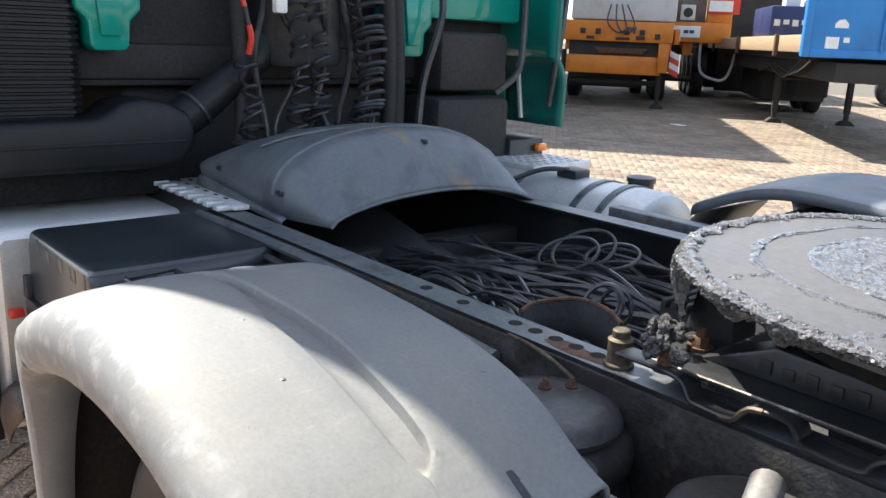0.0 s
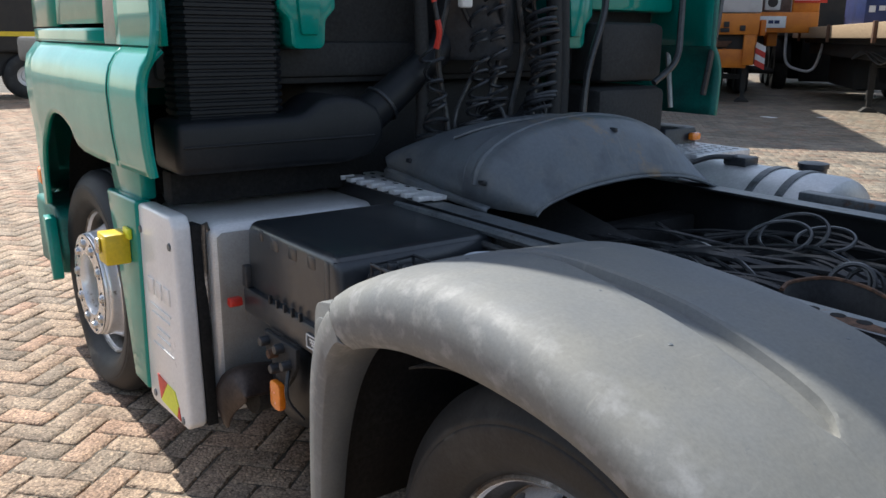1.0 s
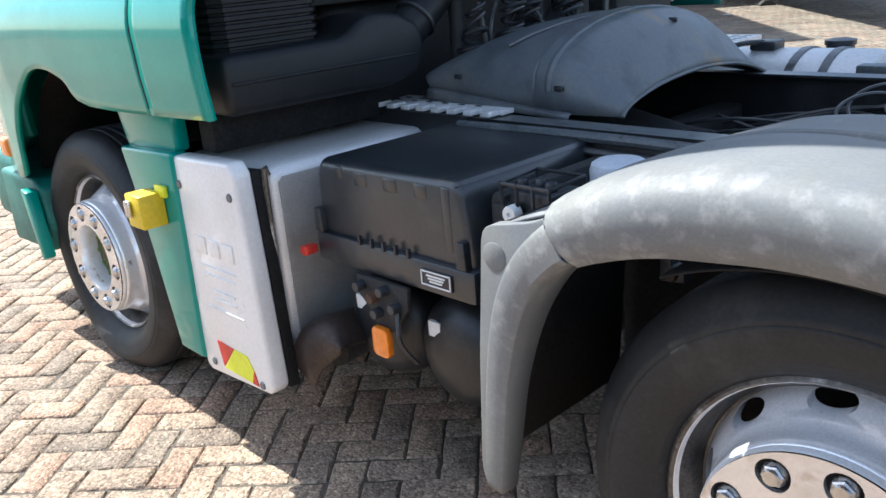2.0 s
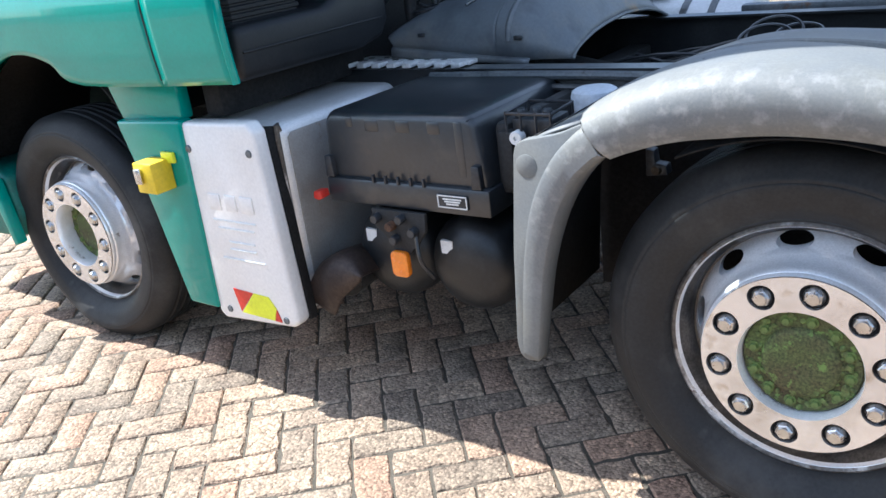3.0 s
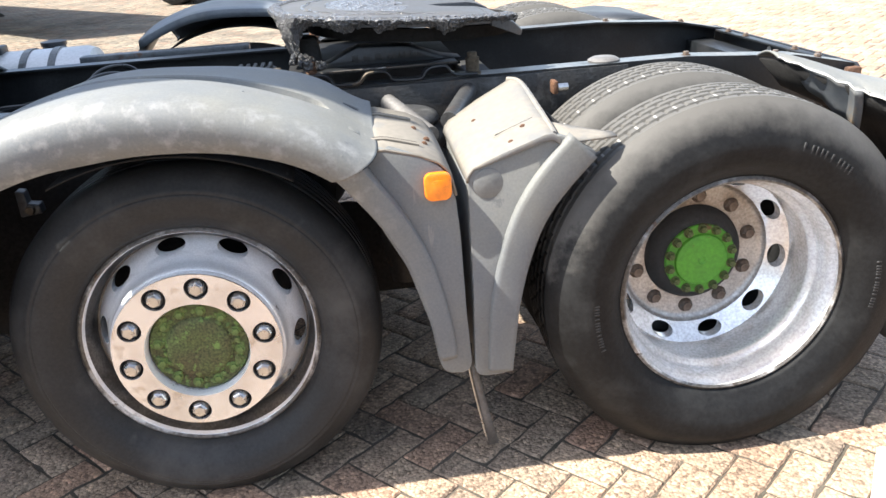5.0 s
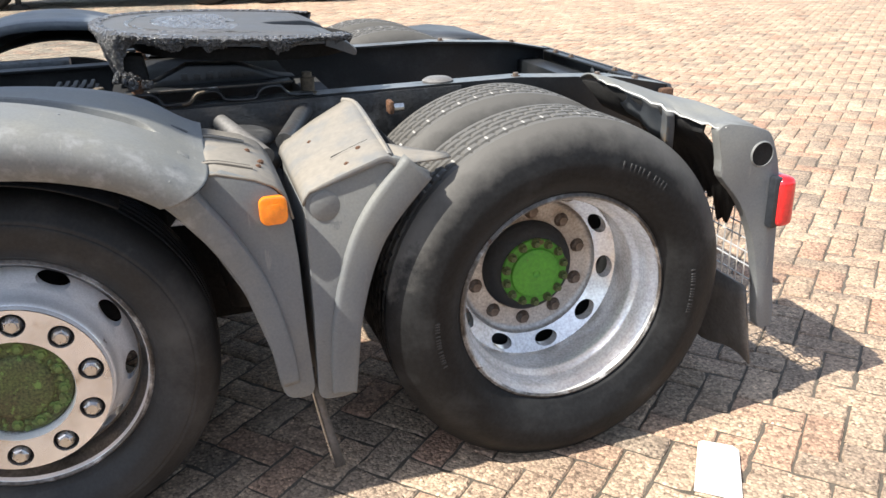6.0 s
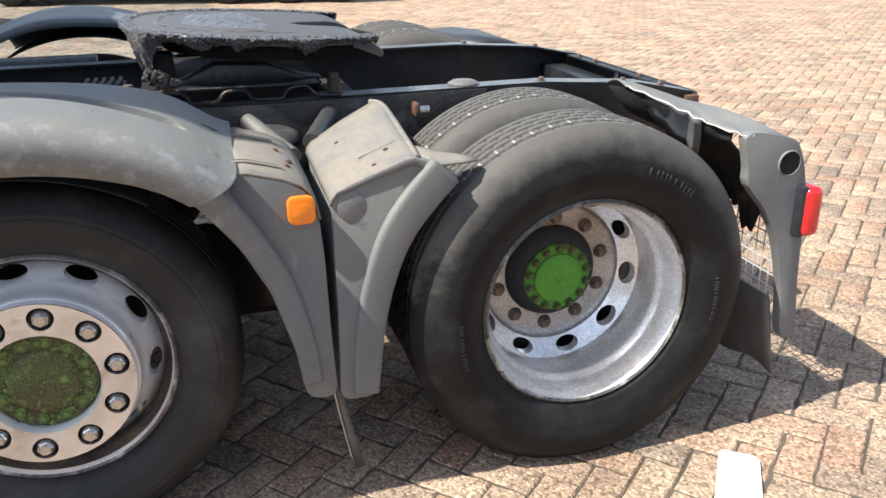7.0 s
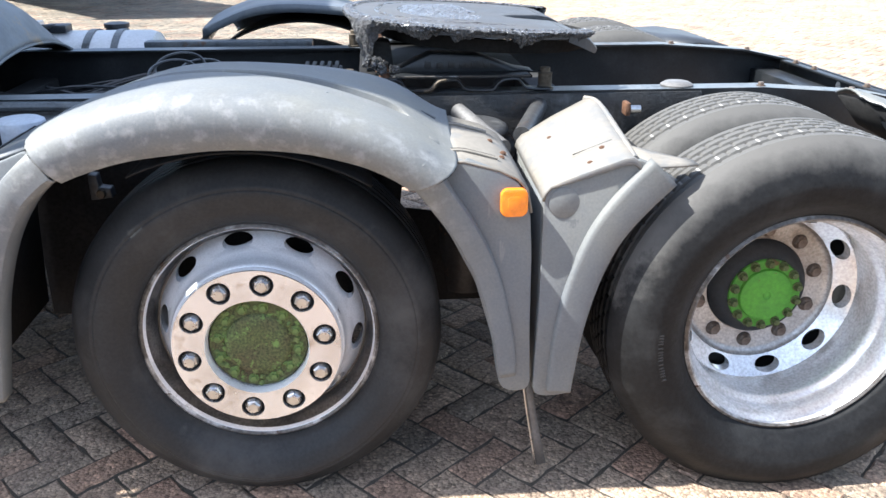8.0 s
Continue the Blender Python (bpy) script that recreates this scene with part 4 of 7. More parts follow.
for y0, y1 in ((0.70, 0.79), (1.36, 1.45)):
    part("bracket", prism([(0.35, 0.994), (0.80, 0.994), (0.74, 1.004), (0.63, 1.045), (0.48, 1.052), (0.42, 1.025)], y0, y1, "y", 0.008), FRAME_BLACK, truck, "dark steel coupling bracket")
    side = y0 + 0.01 if y0 < 1 else y1 - 0.01
    edge = y0 - 0.066 if y0 < 1 else y1 + 0.066
    part("angle_flange", prism([(0.30, edge), (0.775, edge), (0.775, 0.5 * (y0 + y1)), (0.33, 0.5 * (y0 + y1)), (0.30, 0.5 * (edge + y0))], 0.988, 0.995, "z", 0.002), FRAME_BLACK, truck, "glossy black mounting flange")
    part("worn_edge", tube([(0.302, edge, 0.994), (0.45, edge - 0.001, 0.995), (0.62, edge, 0.994), (0.773, edge, 0.994)], 0.0025, 6, 2), LIP, truck, "edge worn to bright steel")
    for k in range(6):
        part("cast_mark", box(0.46 + 0.036 * k, 0.479 + 0.036 * k, y0 - 0.004, y0, 1.008, 1.030 - 0.004 * (k % 2), 0.001), FRAME_BLACK, truck)
    for x, side, drop in ((0.335, side + 0.026, 0.0), (0.338, side - 0.072, 0.012)):
        piece("coupling_bolt", "coupling_bolt", lambda: weld_in(bolt_head(0.016, 0.02, 0.022), lathe([(0.009, 0.02), (0.008, 0.032), (0, 0.033)], 12, "z")), RUST, truck,
              Matrix.Translation((x, side, 0.998 - drop)))
# wavy edge plate under the coupling
for y0, y1 in ((0.612, 0.652), (1.608, 1.648)):
    wave = [(p.x, p.z) for p in smooth_path([(0.26, 0, 0.990), (0.35, 0, 0.991), (0.383, 0, 0.984), (0.398, 0, 0.962), (0.415, 0, 0.957), (0.47, 0, 0.957), (0.488, 0, 0.975), (0.505, 0, 0.986), (0.55, 0, 0.987), (0.565, 0, 0.975), (0.58, 0, 0.960), (0.655, 0, 0.957), (0.67, 0, 0.972), (0.69, 0, 0.986), (0.735, 0, 0.987), (0.76, 0, 0.961), (0.83, 0, 0.957)], 3)]
    rows = [[(x, y, z) for x, z in wave] for y in (y0, y1)]
    part("corrugated_edge", sheet(rows), FRAME_BLACK, truck, "wavy steel mounting plate edge", smooth=False, solid=0.006)
    part("corrugated_lip", tube([(x, y0 if y0 < 1 else y1, z) for x, z in wave], 0.004, 6, 1), FRAME_BLACK, truck, "bent edge of the wavy plate")
    part("rusty_edge", tube([(x, (y0 if y0 < 1 else y1) - 0.001, z) for x, z in wave if 0.44 < x < 0.53], 0.005, 6, 1), BOLT, truck, "rusty stretch of the wavy edge")
part("mount_plate", box(0.262, 0.79, 0.685, 1.575, 0.978, 0.9865, 0.003), LINER, truck, "dark steel mounting plate")
rng = random.Random(8)
for k in range(22):
    near_bolt = Vector((0.338, 0.640, 0.993)) if k % 2 else Vector((0.318, 0.700, 1.0))
    c = near_bolt + Vector((rng.uniform(-0.034, 0.034), rng.uniform(-0.022, 0.03), rng.uniform(0, 0.012)))
    bm = bmesh.new()
    bmesh.ops.create_icosphere(bm, subdivisions=3, radius=rng.uniform(0.006, 0.014))
    for v in bm.verts:
        v.co = v.co * (1 + 0.6 * noise.noise(v.co * 70 + c * 9) + 0.4 * noise.noise(v.co * 190 + c)) + c
    part("grease_lump", bm, GREASE_DARK, coupling, "clotted grey grease at the coupling hinge" if k == 0 else "")
part("hinge_bracket", prism([(0.27, 1.0), (0.37, 1.0), (0.36, 1.08), (0.29, 1.085)], 0.78, 0.86, "y", 0.01), SOOT, truck, "greasy hinge bracket")

# ---- mudguard over the middle wheel ----
LIP_LINE = [(-0.46, 0.855), (-0.37, 0.915), (-0.23, 0.962), (-0.03, 0.984), (0.12, 0.978), (0.22, 0.958), (0.32, 0.925), (0.38, 0.884), (0.46, 0.815)]
TOP_LINE = [(-0.50, 0.955), (-0.42, 1.012), (-0.315, 1.060), (-0.20, 1.093), (-0.108, 1.106), (0.0, 1.105), (0.087, 1.096), (0.20, 1.070), (0.347, 1.015), (0.456, 0.945), (0.50, 0.915)]
INNER_LINE = [(-0.50, 0.94), (-0.40, 1.0), (-0.30, 1.046), (-0.22, 1.076), (-0.14, 1.093), (-0.03, 1.097), (0.15, 1.086), (0.26, 1.071), (0.365, 1.042), (0.42, 1.005), (0.47, 0.96)]


def fender_rows(x0, x1, y_in, n=44, groove=True):
    rows = []
    for i in range(n + 1):
        x = x0 + (x1 - x0) * i / n
        top, inn = soft_at(x, TOP_LINE), soft_at(x, INNER_LINE)
        slant = 0.085 * max(0.0, (x - 0.25) / 0.2) ** 1.5 - 0.07 * max(0.0, (-0.25 - x) / 0.17) ** 1.5

        def crown(y):
            return top - (top - inn) * max(0.0, (y - 0.06) / (y_in - 0.06)) ** 1.35

        row = []
        for y, f in ((-0.085, 0.02), (-0.108, 0.0), (-0.121, 0.12), (-0.128, 0.26), (-0.1305, 0.44), (-0.129, 0.58), (-0.122, 0.72), (-0.107, 0.835), (-0.083, 0.915), (-0.045, 0.965), (0.0, 0.987)):
            xs = x - slant * (1 - f)
            lip = soft_at(xs, LIP_LINE)
            row.append((xs, y, lip + f * (soft_at(xs, TOP_LINE) - lip)))
        line = curve_at(x, [(-0.42, 0.118), (0.0, 0.120), (0.15, 0.136), (0.30, 0.139), (0.345, 0.137), (0.365, 0.130), (0.378, 0.119), (0.386, 0.110)])
        edge = curve_at(x, [(-0.42, 0.102), (-0.05, 0.096), (0.07, 0.080), (0.20, 0.088), (0.33, 0.092), (0.36, 0.096), (0.378, 0.103), (0.386, 0.108)])
        deep = 0.014 * min(1, max(0, (0.388 - x) / 0.018)) * min(1, max(0, (x + 0.34) / 0.16)) if groove else 0
        row.append((x, 0.05, crown(0.05)))
        span = line - edge
        for d, f in ((edge - 0.004, -0.06), (edge, 0.08), (edge + 0.10 * span, 0.55), (edge + 0.22 * span, 0.92), (edge + 0.5 * span, 1.0), (line - 0.0025, 0.96), (line + 0.0005, 0.55), (line + 0.003, 0.0), (line + 0.0065, -0.13), (line + 0.015, 0)):
            row.append((x, d, crown(d) - deep * f))
        for u in (0.25, 0.5, 0.75, 0.95):
            y = line + 0.022 + u * (y_in - line - 0.022)
            row.append((x, y, crown(y)))
        row.append((x, y_in, inn - 0.004))
        row.append((x, y_in + 0.005, inn - 0.012))
        row.append((x, y_in + 0.006, inn - 0.035))
        rows.append(row)
    return rows


guard = part("mudguard", sheet(fender_rows(-0.42, 0.488, 0.305, 150)), FENDER, truck, "scuffed grey plastic mudguard with a pressed groove", solid=0.006)
for x in (-0.42, 0.488):
    row = fender_rows(x, x + 0.1, 0.305, 1)[0]
    part("joint_gap", tube([(p[0], p[1] - (0.001 if p[1] < 0 else 0), p[2] + 0.001) for p in row[1:12]], 0.0014, 6, 2), LINER, guard, "dark joint between the mudguard pieces")
for x, y0, y1 in ((0.420, 0.200, 0.243), (0.412, 0.0, 0.05)):
    z0, z1 = (soft_at(x + d, TOP_LINE) + (soft_at(x + d, INNER_LINE) - soft_at(x + d, TOP_LINE)) * (max(0, y0 - 0.04) / 0.245) ** 1.35 for d in (0.0, 0.034))
    catch = part("catch", prism([(x, z0 - 0.004), (x, z0 + 0.002), (x + 0.034, z1 + 0.002), (x + 0.034, z1 - 0.004)], y0, y1, "y", 0.001), BLACK, guard, "black rubber catch")
    part("tongue", prism([(x + 0.014, z0 - 0.6 * (z0 - z1)), (x + 0.014, z0 - 0.4 * (z0 - z1) + 0.003), (x + 0.037, z1 + 0.002), (x + 0.036, z1 - 0.004)], y0 + 0.01, y1 - 0.008, "y", 0.001), FENDER, catch)
for x, y in ((-0.20, 0.02), (-0.02, 0.26), (0.06, 0.05), (0.20, 0.03), (0.30, 0.27)):
    z = soft_at(x, TOP_LINE) - (soft_at(x, TOP_LINE) - soft_at(x, INNER_LINE)) * max(0, (y - 0.06) / 0.245) ** 1.35 + 0.001
    piece("rivet", "rivet", lambda: lathe([(0.004, 0), (0.004, 0.0015), (0.002, 0.0025), (0, 0.0025)], 12, "z"), CHASSIS, guard, Matrix.Translation((x, y, z)))
part("splash_wall", prism([(-0.66, 0.34), (0.66, 0.34), (0.66, 0.60), (0.40, 0.64), (-0.10, 0.64), (-0.30, 0.86), (-0.66, 0.90)], 0.475, 0.485, "y", 0.002), LINER, truck, "matt black wall behind the wheel")
part("inner_liner", sheet([[(0.56 * math.sin(a) * 1.0, y, 0.40 + 0.565 * math.cos(a)) for a in np.linspace(-0.42, 0.55, 24)] for y in (-0.075, 0.2, 0.40)]), LINER, truck, "matt black inner wheel arch", solid=0.004)


def rounded(poly, times=2):
    """Cuts the corners of an outline."""
    for _ in range(times):
        out = []
        for (ax, az), (bx, bz) in zip(poly, poly[1:] + poly[:1]):
            d = math.hypot(bx - ax, bz - az)
            f = min(0.25, 0.012 / max(d, 1e-6))
            out += [(ax + f * (bx - ax), az + f * (bz - az)), (bx - f * (bx - ax), bz - f * (bz - az))]
        poly = out
    return poly


def pad(x0, x1, z0, z1, y0, y1, r, bevel=0.005):
    """A block across y with round corners."""
    poly = []
    for cx, cz, a0 in ((x1 - r, z1 - r, 0), (x0 + r, z1 - r, 90), (x0 + r, z0 + r, 180), (x1 - r, z0 + r, 270)):
        poly += [(cx + r * math.cos(radians(a0 + k * 18)), cz + r * math.sin(radians(a0 + k * 18))) for k in range(6)]
    return prism(poly, y0, y1, "y", bevel, 2)


def leg(outer, y0, y1, ridge_pts, name, label, material=FENDER):
    """The lower end of a mudguard: an outer plate, and a rounded band towards the tyre. ridge_pts: x, z, width, how far it stands out."""
    ob = part(name, prism(rounded(outer, 1), y0, y1, "y", 0.004), material, truck, label)
    way = smooth_path([(x, w, z) for x, z, w, o in ridge_pts], 5)
    outs = smooth_path([(o, 0, 0) for x, z, w, o in ridge_pts], 5)
    rows = []
    for i, (p, o) in enumerate(zip(way, outs)):
        x, w, z, out = p.x, p.y, p.z, o.x
        d = (way[min(i + 1, len(way) - 1)] - way[max(i - 1, 0)])
        nx, nz = d.z, -d.x
        l = math.hypot(nx, nz)
        nx, nz = nx / l, nz / l
        if nx * w > 0:
            nx, nz = -nx, -nz
        q = abs(w)
        prof = [(1.0, 0.004), (0.975, -0.3 * out), (0.945, -0.7 * out), (0.90, -0.9 * out), (0.8, -0.98 * out), (0.45, -out), (0.15, -out), (0.06, -0.92 * out), (0.01, -0.7 * out), (0.0, -0.4 * out), (0.0, 0.03)]
        rows.append([(x + nx * q * f, y0 + dy, z + nz * q * f) for f, dy in prof])
    part("edge_flange", sheet(rows), material, ob, smooth=True, solid=0.004)
    return ob


front_leg = leg([(-0.615, 0.905), (-0.60, 0.925), (-0.50, 0.945), (-0.435, 0.972), (-0.39, 0.925), (-0.45, 0.85), (-0.51, 0.75), (-0.552, 0.62), (-0.58, 0.46), (-0.592, 0.37), (-0.615, 0.352), (-0.645, 0.36),
                 (-0.655, 0.40), (-0.64, 0.65), (-0.625, 0.80)], -0.045, -0.015,
                [(-0.36, 0.922, 0.076, 0.083), (-0.385, 0.906, 0.076, 0.080), (-0.44, 0.853, 0.074, 0.066), (-0.495, 0.762, 0.070, 0.048), (-0.54, 0.63, 0.060, 0.032), (-0.57, 0.47, 0.052, 0.022), (-0.588, 0.368, 0.045, 0.014)], "mudguard_end",
                "grey plastic lower mudguard end with a round plug")
part("plug", lathe([(0.0, -0.0475), (0.0255, -0.0475), (0.027, -0.0465), (0.027, -0.040)], 28, "y", (-0.583, 0, 0.868)), FENDER, front_leg, "flush round plug")
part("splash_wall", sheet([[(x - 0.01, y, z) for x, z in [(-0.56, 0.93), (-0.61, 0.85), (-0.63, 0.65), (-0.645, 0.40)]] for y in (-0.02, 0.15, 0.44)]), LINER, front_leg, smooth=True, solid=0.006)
part("top_flap", sheet([[(x, y, z) for x, z in [(-0.60, 0.915), (-0.52, 0.945), (-0.44, 0.97)]] for y in (-0.03, 0.1, 0.30, 0.44)]), FENDER, front_leg, smooth=True, solid=0.005)

rear_leg = leg([(0.388, 0.884), (0.452, 0.925), (0.50, 0.930), (0.58, 0.905), (0.635, 0.865), (0.655, 0.80), (0.662, 0.70), (0.665, 0.50), (0.672, 0.345), (0.655, 0.325), (0.605, 0.33), (0.59, 0.36), (0.575, 0.47), (0.53, 0.63), (0.47, 0.75), (0.42, 0.82)],
               -0.045, -0.015, [(0.362, 0.905, -0.07, 0.083), (0.39, 0.874, -0.066, 0.072), (0.425, 0.825, -0.062, 0.05), (0.475, 0.75, -0.060, 0.03), (0.535, 0.63, -0.055, 0.012), (0.578, 0.47, -0.048, 0.008), (0.594, 0.37, -0.04, 0.005)], "mudguard_end",
               "grey plastic lower mudguard end carrying an orange marker lamp")
lamp = part("marker_lamp", pad(0.582, 0.646, 0.796, 0.864, -0.064, -0.046, 0.018), ORANGE_LENS, rear_leg, "orange side marker lamp")
part("marker_inset", pad(0.599, 0.629, 0.814, 0.846, -0.0655, -0.063, 0.008, 0.0005), ORANGE_LENS, lamp)
part("top_shelf", sheet([[(0.455, y, 0.924 + 0.02 * u), (0.50, y, 0.924 + 0.02 * u), (0.58, y, 0.902 + 0.02 * u), (0.622, y, 0.882 + 0.016 * u), (0.646, y, 0.856 + 0.012 * u), (0.657, y, 0.80)] for y, u in ((-0.046, 0), (0.05, 0.4), (0.16, 0.8), (0.32, 1))]),
     FENDER_DUSTY, rear_leg, "dust-covered top face with rusty screws", solid=0.006)
for y, dz in ((0.02, 0.008), (0.23, 0.02)):
    part("slot_rib", tube([(0.47, y, 0.926 + dz), (0.51, y, 0.925 + dz), (0.585, y, 0.904 + dz)], 0.005, 6, 3), FENDER_DUSTY, rear_leg)
    part("slot", tube([(0.475, y + 0.012, 0.926 + dz), (0.51, y + 0.012, 0.9245 + dz), (0.58, y + 0.012, 0.905 + dz)], 0.0035, 6, 3), LINER, rear_leg)
for x, y, z in ((0.60, 0.06, 0.902), (0.61, 0.10, 0.902), (0.585, 0.16, 0.917)):
    piece("screw", "fender_screw", lambda: bolt_head(0.0055, 0.006, 0.008), RUST, rear_leg, Matrix.Translation((x, y, z)))

box_leg = leg([(0.685, 0.835), (0.70, 0.860), (0.78, 0.888), (0.88, 0.922), (0.92, 0.915), (1.0, 0.868), (0.93, 0.80), (0.872, 0.72), (0.83, 0.62), (0.80, 0.50), (0.785, 0.38), (0.775, 0.32), (0.755, 0.308), (0.695, 0.308), (0.678, 0.325), (0.685, 0.55)],
              -0.045, -0.015, [(0.99, 0.862, 0.085, 0.017), (0.925, 0.795, 0.085, 0.017), (0.868, 0.72, 0.08, 0.016), (0.826, 0.62, 0.075, 0.014), (0.796, 0.50, 0.07, 0.012), (0.780, 0.38, 0.065, 0.010), (0.773, 0.32, 0.06, 0.010)], "mudguard_end",
              "grey plastic mudguard end with a round plug and dusty box top")
part("plug", lathe([(0.0, -0.0478), (0.0345, -0.0478), (0.036, -0.0468), (0.036, -0.040)], 28, "y", (0.732, 0, 0.822)), FENDER, box_leg, "flush round plug")
part("box_top", sheet([[(0.683, y, 0.832 + 0.4 * a), (0.688, y, 0.848 + 0.4 * a), (0.700, y, 0.862 + 0.4 * a), (0.78, y, 0.890 + 0.75 * a), (0.87, y, 0.921 + a), (0.888, y, 0.922 + a), (0.902, y, 0.913 + a), (0.925, y, 0.86 + a)] for y, a in ((-0.048, -0.012), (-0.044, 0), (0.03, 0.010), (0.15, 0.028), (0.30, 0.058), (0.34, 0.060))]),
     FENDER_DUSTY, box_leg, "dusty grey box top with rust-stained screws", solid=0.006)
part("box_front", sheet([[(0.69, y, 0.85 + 0.05 * max(0, y)), (0.69, y, 0.70), (0.69, y, 0.32)] for y in (-0.03, 0.34)]), FENDER, box_leg, solid=0.005)
part("box_rim", tube([(0.895, -0.03, 0.918), (0.898, 0.1, 0.938), (0.892, 0.3, 0.976), (0.865, 0.343, 0.982)], 0.009, 8), FENDER_DUSTY, box_leg)
for x, y, z in ((0.75, 0.22, 0.906), (0.84, 0.05, 0.923), (0.80, 0.0, 0.901)):
    piece("screw", "fender_screw", None, RUST, box_leg, Matrix.Translation((x, y, z)))
part("slot_rib", tube([(0.77, 0.06, 0.899), (0.82, 0.06, 0.917), (0.872, 0.06, 0.936)], 0.004, 6, 3), FENDER_DUSTY, box_leg)
part("slot", tube([(0.775, 0.07, 0.902), (0.82, 0.07, 0.919), (0.868, 0.07, 0.937)], 0.003, 6, 3), LINER, box_leg)
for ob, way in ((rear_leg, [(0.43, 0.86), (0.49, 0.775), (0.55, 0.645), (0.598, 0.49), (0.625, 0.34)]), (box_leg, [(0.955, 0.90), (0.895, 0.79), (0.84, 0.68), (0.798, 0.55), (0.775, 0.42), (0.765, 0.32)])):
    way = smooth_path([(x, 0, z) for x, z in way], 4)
    part("inner_wall", sheet([[(p.x, y, p.z) for p in way] for y in (-0.012, 0.2, 0.43)]), LINER, ob, "matt black inner wall towards the tyre", solid=0.005)
# broken tongue left of the missing top piece
part("broken_tongue", sheet([[(0.905, y, 0.912 + 0.12 * y), (0.955, y, 0.902 + 0.08 * y), (1.01, y * 0.7 - 0.01, 0.900), (1.05, y * 0.3 - 0.01, 0.897)] for y in (-0.04, 0.0, 0.05, 0.08)]), FENDER_DUSTY, box_leg,
     "torn plastic tongue", solid=0.005)
strip = part("mudflap_bracket", sheet([[(0.666, 0.058, 0.35), (0.680, 0.052, 0.24), (0.700, 0.05, 0.12), (0.716, 0.05, 0.03)], [(0.688, 0.06, 0.35), (0.704, 0.056, 0.24), (0.727, 0.055, 0.12), (0.746, 0.055, 0.03)]]), SHEET_GREY, truck,
             "bent metal strip hanging between the mudguards", solid=0.004)
part("bright_edge", tube([(0.666, 0.055, 0.345), (0.680, 0.049, 0.24), (0.700, 0.047, 0.12), (0.716, 0.047, 0.032)], 0.003, 6, 3), STEEL, strip, "edge worn to bright steel")
# support tubes
for a, b in (((0.552, 0.585, 0.900), (0.645, 0.32, 0.855)), ((0.797, 0.60, 0.91), (0.70, 0.34, 0.885))):
    part("support_tube", tube([a, ((a[0] + b[0]) / 2, (a[1] + b[1]) / 2, (a[2] + b[2]) / 2), b], 0.025, 16, 3), SHEET_GREY if a[0] < 0.6 else SPRING_CAP, truck, "stained metal support tube")
part("tube_clamp", box(1.045, 1.062, 0.545, 0.59, 0.885, 0.925, 0.006), RUST, truck, "rusty clamp")
part("tube_clamp", lathe([(0, 1.06), (0.012, 1.06), (0.012, 1.09), (0, 1.09)], 14, "x", (0, 0.55, 0.905)), STEEL, truck, "small bright pipe end")

# ---- broken rear mudguard with tail lamp ----
TAIL = [(1.805, 0.885), (1.84, 0.90), (1.955, 0.875), (1.99, 0.84), (2.02, 0.75), (2.035, 0.62), (2.045, 0.45), (2.065, 0.275), (2.05, 0.255), (2.02, 0.258), (2.005, 0.30), (1.99, 0.42), (1.955, 0.56), (1.90, 0.67), (1.832, 0.75), (1.825, 0.80)]
tail = part("rear_mudguard", prism([(p.x, p.z) for p in smooth_path([(x, 0, z) for x, z in TAIL + TAIL[:1]], 3)[:-1]], -0.02, 0.015, "y", 0.003), FENDER, truck, "cracked grey rear mudguard with a red tail lamp")
part("lamp_hole", lathe([(0.0, -0.0225), (0.033, -0.0225), (0.033, -0.019)], 28, "y", (1.955, 0, 0.805)), LINER, tail, "open round hole")
part("lamp_hole_rim", lathe([(0.033, -0.020), (0.034, -0.025), (0.036, -0.0235), (0.038, -0.019)], 28, "y", (1.955, 0, 0.805)), FENDER, tail)
NEAR_EDGE = smooth_path([(1.63, 0.33, 0.978), (1.67, 0.26, 0.960), (1.72, 0.17, 0.932), (1.76, 0.09, 0.908), (1.81, -0.012, 0.893), (1.90, -0.012, 0.889), (1.955, -0.012, 0.868), (2.0, -0.012, 0.825)], 4)
FAR_EDGE = smooth_path([(1.64, 0.47, 0.962), (1.70, 0.47, 0.955), (1.77, 0.47, 0.94), (1.83, 0.47, 0.922), (1.88, 0.47, 0.903), (1.93, 0.47, 0.885), (1.98, 0.47, 0.862), (2.015, 0.47, 0.82)], 4)
torn = []
for k, (a, b) in enumerate(zip(NEAR_EDGE, FAR_EDGE)):
    jag = Vector((0.006 * math.sin(k * 2.3), 0.008 * math.sin(k * 1.7), 0.006 * math.sin(k * 3.1))) if k < 17 else Vector()
    torn.append([tuple(a.lerp(b, u) + jag * (1 - u) ** 3 + Vector((0, 0, 0.016 * math.sin(math.pi * u)))) for u in (0, 0.08, 0.2, 0.4, 0.6, 0.8, 1.0)])
part("top_sheet", sheet(torn), FENDER, tail, "torn grey top sheet", solid=0.005)
part("torn_edge", tube([row[0] for row in torn[:18]], lambda u: 0.0022 + 0.001 * math.sin(40 * u), 6, 1), PANEL, tail, "pale torn edge")
flap_low = [Vector(row[0]) + Vector((0.035, 0.05, -0.022 - 0.010 * k)) for k, row in enumerate(torn[:12])]
part("torn_curl", sheet([[tuple(Vector(row[0]).lerp(low, u) + Vector((0, -0.006, 0.012)) * math.sin(math.pi * u)) for u in (0, 0.2, 0.4, 0.6, 0.8, 1.0)] for row, low in zip(torn[:12], flap_low)]), COVER, tail, "bent torn flap showing its dark underside", solid=0.004)
